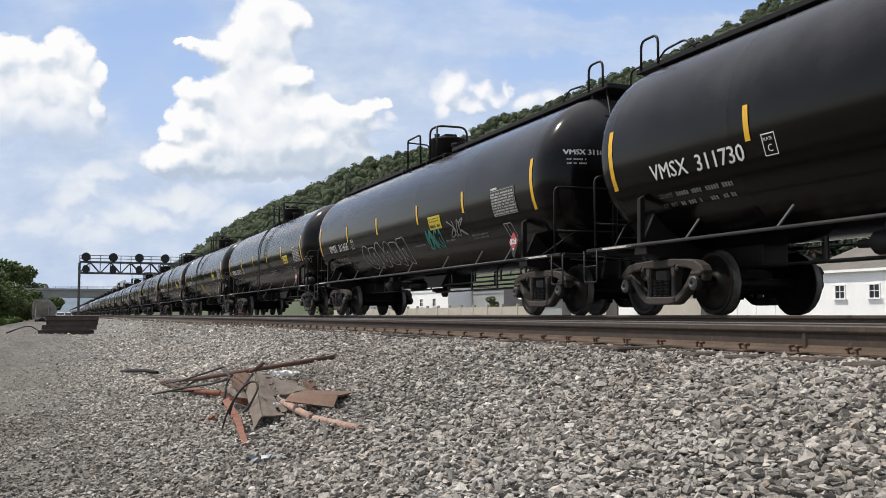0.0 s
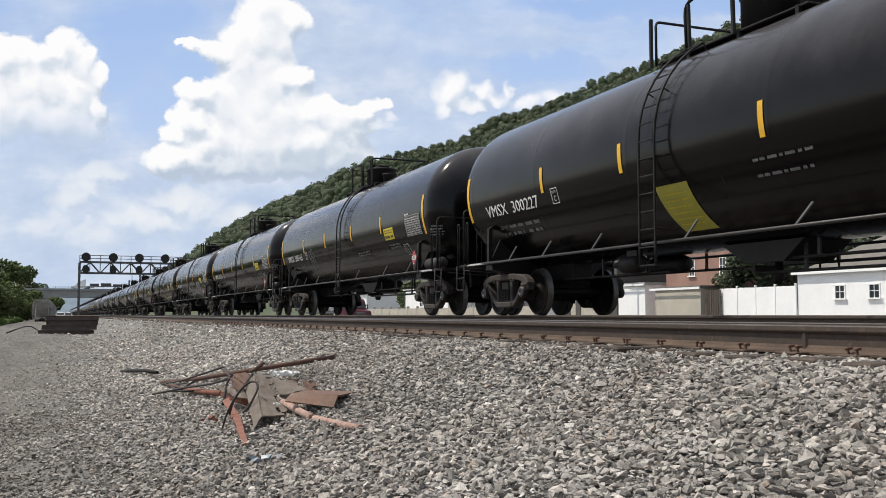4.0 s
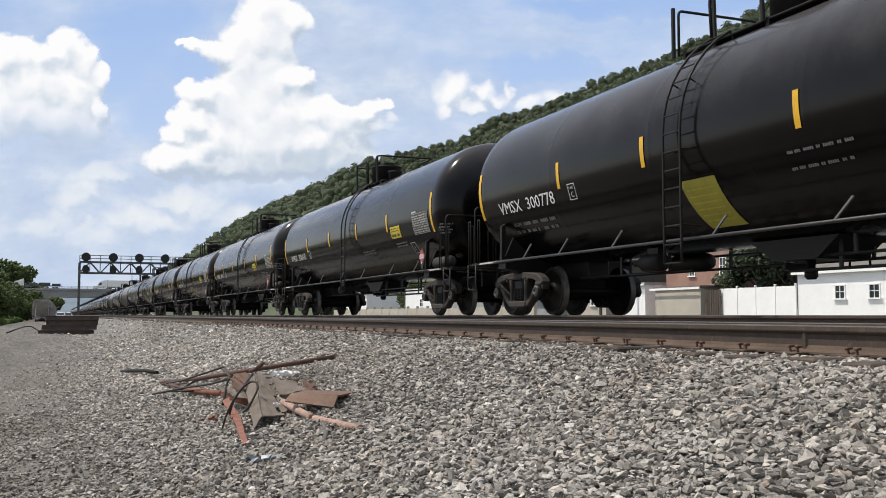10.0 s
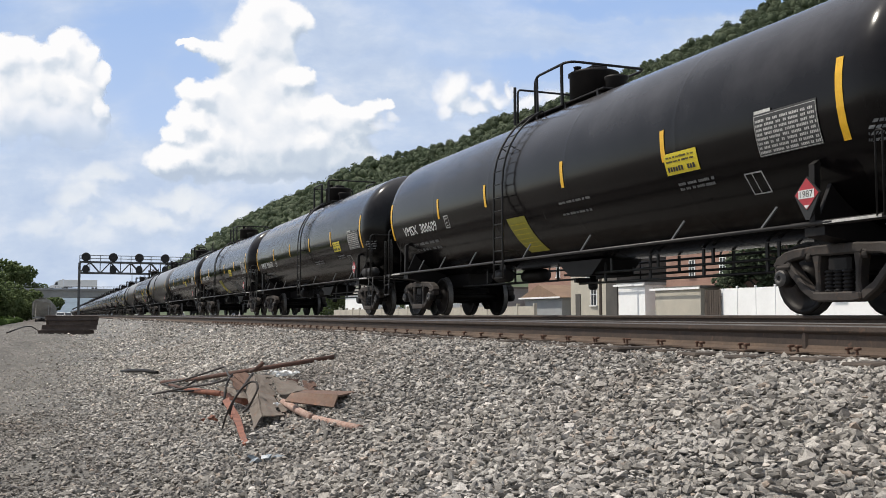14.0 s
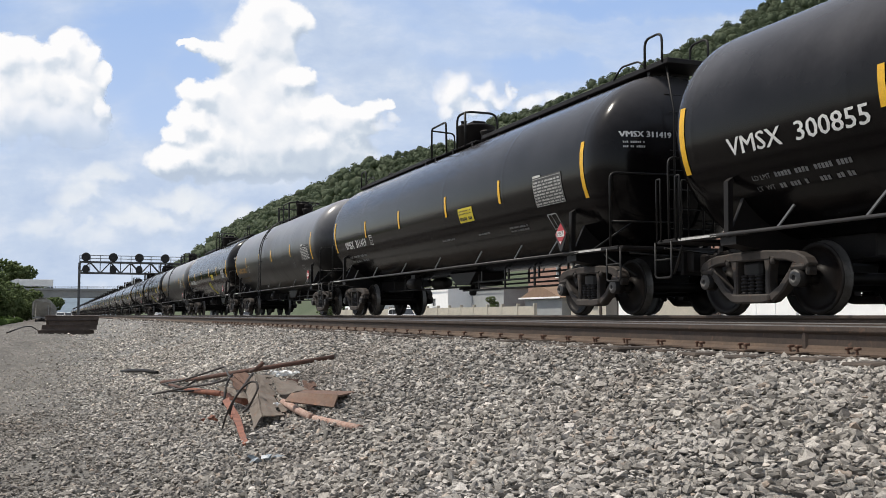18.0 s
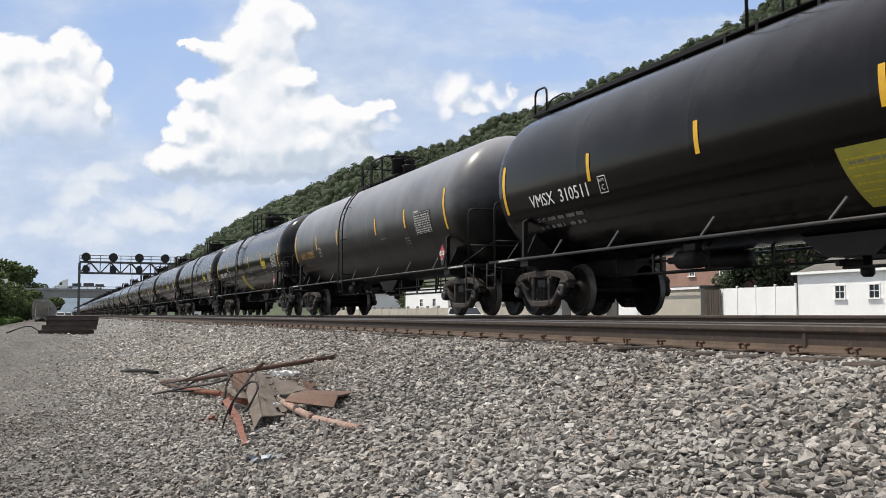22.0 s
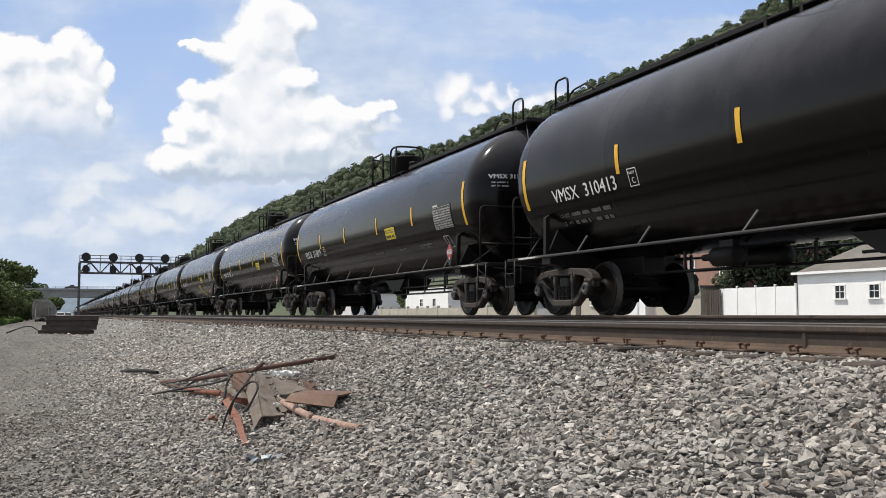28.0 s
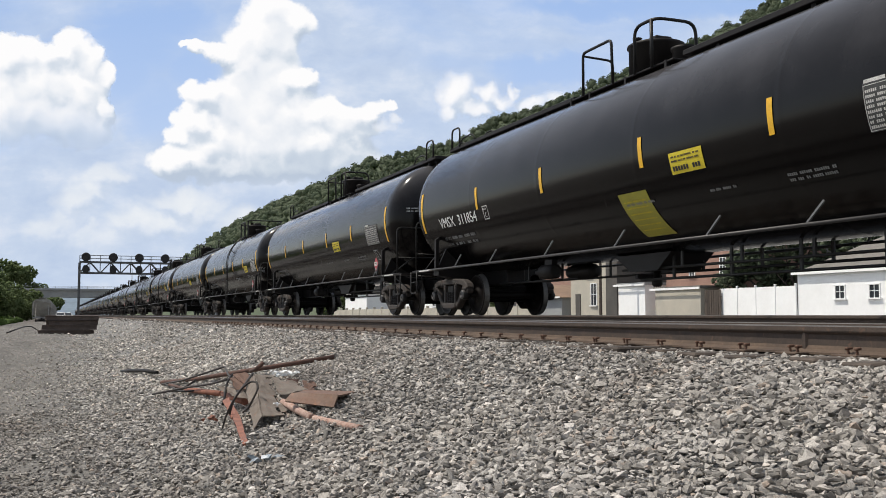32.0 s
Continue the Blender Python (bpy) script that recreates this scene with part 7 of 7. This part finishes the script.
def box_lorry():
    t = thing("box_lorry", "white cab-over box truck with faded red writing", "truck")
    cab(t, M["car_white"], 0.0, 1.9, 2.1, 2.35, 0.12, 0.0)
    bm = box(B(), (0, 4.70, 2.0), (2.35, 4.9, 2.45), bev=0.04)
    bx = part("cargo_box", bm, M["car_white"], t)
    rs = random.Random(2)
    part("logo_shape", box(B(), (-1.18, 5.0, 2.80), (0.01, 1.0, 0.13)), M["red_print"], bx)
    for i, z in enumerate((2.15, 1.9, 1.7, 1.5)):
        part("print_line", box(B(), (-1.18, 5.4 + rs.uniform(-0.2, 0.2), z), (0.01, 1.2, 0.045)), M["red_print"], bx)
    part("side_door", box(B(), (-1.18, 2.95, 1.9), (0.02, 0.85, 2.0), bev=0.008), M["car_white"], bx)
    part("chassis", box(B(), (0, 4.3, 0.6), (0.9, 5.6, 0.2)), M["far_dark"], t)
    road_wheels(t, (1.0, 5.6), 0.95, 0.8)
    return t


def suv(label):
    t = thing("car", label, "car")
    low = [(-0.05, 0.35), (0.0, 0.8), (0.25, 0.98), (1.25, 1.08), (4.5, 1.05), (4.72, 0.9), (4.75, 0.4)]
    bm = prism(B(), low, -0.92, 0.92)
    bmesh.ops.bevel(bm, geom=list(bm.edges), offset=0.06, segments=2, affect="EDGES")
    part("body", bm, M["car_white"], t)
    top = [(1.15, 1.05), (2.05, 1.62), (2.5, 1.70), (4.0, 1.66), (4.35, 1.55), (4.62, 1.05)]
    bm = prism(B(), top, -0.80, 0.80)
    bmesh.ops.bevel(bm, geom=list(bm.edges), offset=0.06, segments=2, affect="EDGES")
    part("roof", bm, M["car_white"], t)
    for s in (-1, 1):
        part("side_window", prism(B(), [(1.65, 1.10), (2.2, 1.54), (2.95, 1.57), (2.95, 1.10)], s * 0.79, s * 0.812), M["glass"], t)
        part("side_window", prism(B(), [(3.02, 1.10), (3.02, 1.57), (3.9, 1.54), (4.25, 1.12)], s * 0.79, s * 0.812), M["glass"], t)
        part("mirror", box(B(), (s * 1.0, 1.6, 1.08), (0.2, 0.12, 0.14), bev=0.04), M["car_white"], t)
        part("headlight", box(B(), (s * 0.65, 0.05, 0.78), (0.4, 0.12, 0.16), bev=0.04), M["steel_grey"], t)
        part("roof_rail", box(B(), (s * 0.66, 3.1, 1.735), (0.04, 1.6, 0.04)), M["far_dark"], t)
    part("windscreen", prism(B(), [(1.20, 1.12), (2.0, 1.62), (2.04, 1.60), (1.24, 1.09)], -0.72, 0.72), M["glass"], t)
    part("rear_window", prism(B(), [(4.38, 1.52), (4.60, 1.12), (4.64, 1.14), (4.42, 1.54)], -0.7, 0.7), M["glass"], t)
    road_wheels(t, (0.85, 3.75), 0.85, 0.68)
    return t


def far_semi(load, label):
    t = thing("semi_truck", label, "truck")
    cab(t, M["car_white"], 0.0, 5.2, 2.6, 3.2, 1.5, 1.0)
    part("chassis", box(B(), (0, 6.0, 0.9), (1.0, 5.0, 0.3)), M["far_dark"], t)
    if load == "box":
        part("trailer", box(B(), (0, 11.6, 2.5), (2.55, 12.6, 2.75), bev=0.05), M["car_white"], t, "long white box trailer")
    else:
        part("deck", box(B(), (0, 12.5, 1.3), (2.5, 14.0, 0.3)), M["far_dark"], t)
        for y, l, h in ((8.5, 3.4, 1.0), (13.0, 4.0, 1.2), (17.2, 3.2, 0.8)):
            part("cargo", box(B(), (0, y, 1.45 + h / 2), (2.2, l, h), bev=0.08), M["far_dark"], t)
    road_wheels(t, (1.0, 5.2, 6.4, 16.2, 17.5), 1.1)
    return t


def pickup(paint, label, dark=False):
    t = thing("pickup_truck", label, "truck")
    p = [(0, 0.45), (0.02, 0.95), (0.3, 1.1), (1.5, 1.2), (2.1, 1.85), (3.5, 1.85), (3.7, 1.2), (5.7, 1.15), (5.7, 0.5)]
    bm = prism(B(), p, -0.98, 0.98)
    bmesh.ops.bevel(bm, geom=list(bm.edges), offset=0.05, segments=1, affect="EDGES")
    part("body", bm, M[paint], t)
    for s in (-1, 1):
        part("side_window", prism(B(), [(1.8, 1.25), (2.2, 1.75), (3.4, 1.75), (3.5, 1.25)], s * 0.97, s * 0.99), M["glass"], t)
    part("windscreen", prism(B(), [(1.52, 1.25), (2.03, 1.8), (2.08, 1.78), (1.58, 1.22)], -0.85, 0.85), M["glass"], t)
    road_wheels(t, (1.1, 4.6), 0.9, 0.8)
    return t


parked = suv("white car parked beside the distant track")
parked.matrix_basis = pose(1.3, 230, ground_z(1.3, 230), 0, 0, 8)
tagged(copy_thing(parked, pose(-0.6, 226, ground_z(-0.6, 226), 0, 0, -6)), "white car parked at the far end of the yard")
STREET_X = 30.0
DECK_Z, DECK_Y = 11.45, 417.0
# each: thing, metres along its road at a known second, speed
STREET_TRAFFIC = [(flatbed_lorry(), 54.3, 6.6, 17.7), (suv("white sport utility car driving along the street"), 36.2, 20.0, 24.0),
                  (suv("white sport utility car with roof rails on the street"), 43.6, 23.0, 25.0), (box_lorry(), 36.6, 30.6, 23.5)]
DECK_TRAFFIC = [(far_semi("flat", "white road tractor pulling a loaded flatbed on the overpass"), 18.6, 0.0, 3.85), (far_semi("box", "white road tractor with white trailer on the overpass"), 15.6, 9.0, 4.15),
                (far_semi("flat", "white road tractor with a low dark load on the overpass"), 15.7, 19.0, 6.4), (pickup("far_dark", "dark pickup truck on the overpass"), 0.5, 28.0, 6.4)]


# ---- what moves ----
def share_action(ob, source):
    ob.rotation_mode = "QUATERNION"
    ob.animation_data_create()
    ob.animation_data.action = source.animation_data.action
    ob.animation_data.action_slot = source.animation_data.action_slot


def motions():
    for ob, y, at, v in STREET_TRAFFIC:
        walk(ob, [(0.0, pose(STREET_X, y + v * at, 0.08)), (SECONDS, pose(STREET_X, y + v * (at - SECONDS), 0.08))])
    for ob, x, at, v in DECK_TRAFFIC:
        walk(ob, [(0.0, pose(x + v * at, DECK_Y, DECK_Z, 0, 0, -90)), (SECONDS, pose(x + v * (at - SECONDS), DECK_Y, DECK_Z, 0, 0, -90))])
    drift = Matrix.Translation((15 * PX * FAR, 0, 0))
    slow = Matrix.Translation((9 * PX * FAR, -4 * PX * FAR, 0))
    walk(cloud_near, [(0.0, cloud_near.matrix_basis.copy()), (SECONDS, cloud_near.matrix_basis @ drift)])
    walk(cloud_low, [(0.0, cloud_low.matrix_basis.copy()), (SECONDS, cloud_low.matrix_basis @ slow)])
    walk(cloud_puffs, [(0.0, cloud_puffs.matrix_basis.copy()), (SECONDS, cloud_puffs.matrix_basis @ slow)])
    walk(cloud_far, [(0.0, cloud_far.matrix_basis.copy()), (SECONDS, cloud_far.matrix_basis @ slow)])
    turn = math.degrees(SPEED / 0.46)
    lead = {}
    for car, yc, style, num in CARS:
        walk(car, [(0.0, TURN @ pose(TRAIN_X, yc, TRAIN_RAIL)), (SECONDS, TURN @ pose(TRAIN_X, yc - SPEED * SECONDS, TRAIN_RAIL))])
        for ob in car.children:
            if not ob.name.startswith("wheelset"):
                continue
            key = round(ob.location.y, 2)
            if key in lead:
                share_action(ob, lead[key])
            else:
                lead[key] = ob
                x, y, z = ob.location
                walk(ob, [(i / 30, pose(x, y, z, turn * i / 30)) for i in range(int(SECONDS * 30) + 1)])


motions()
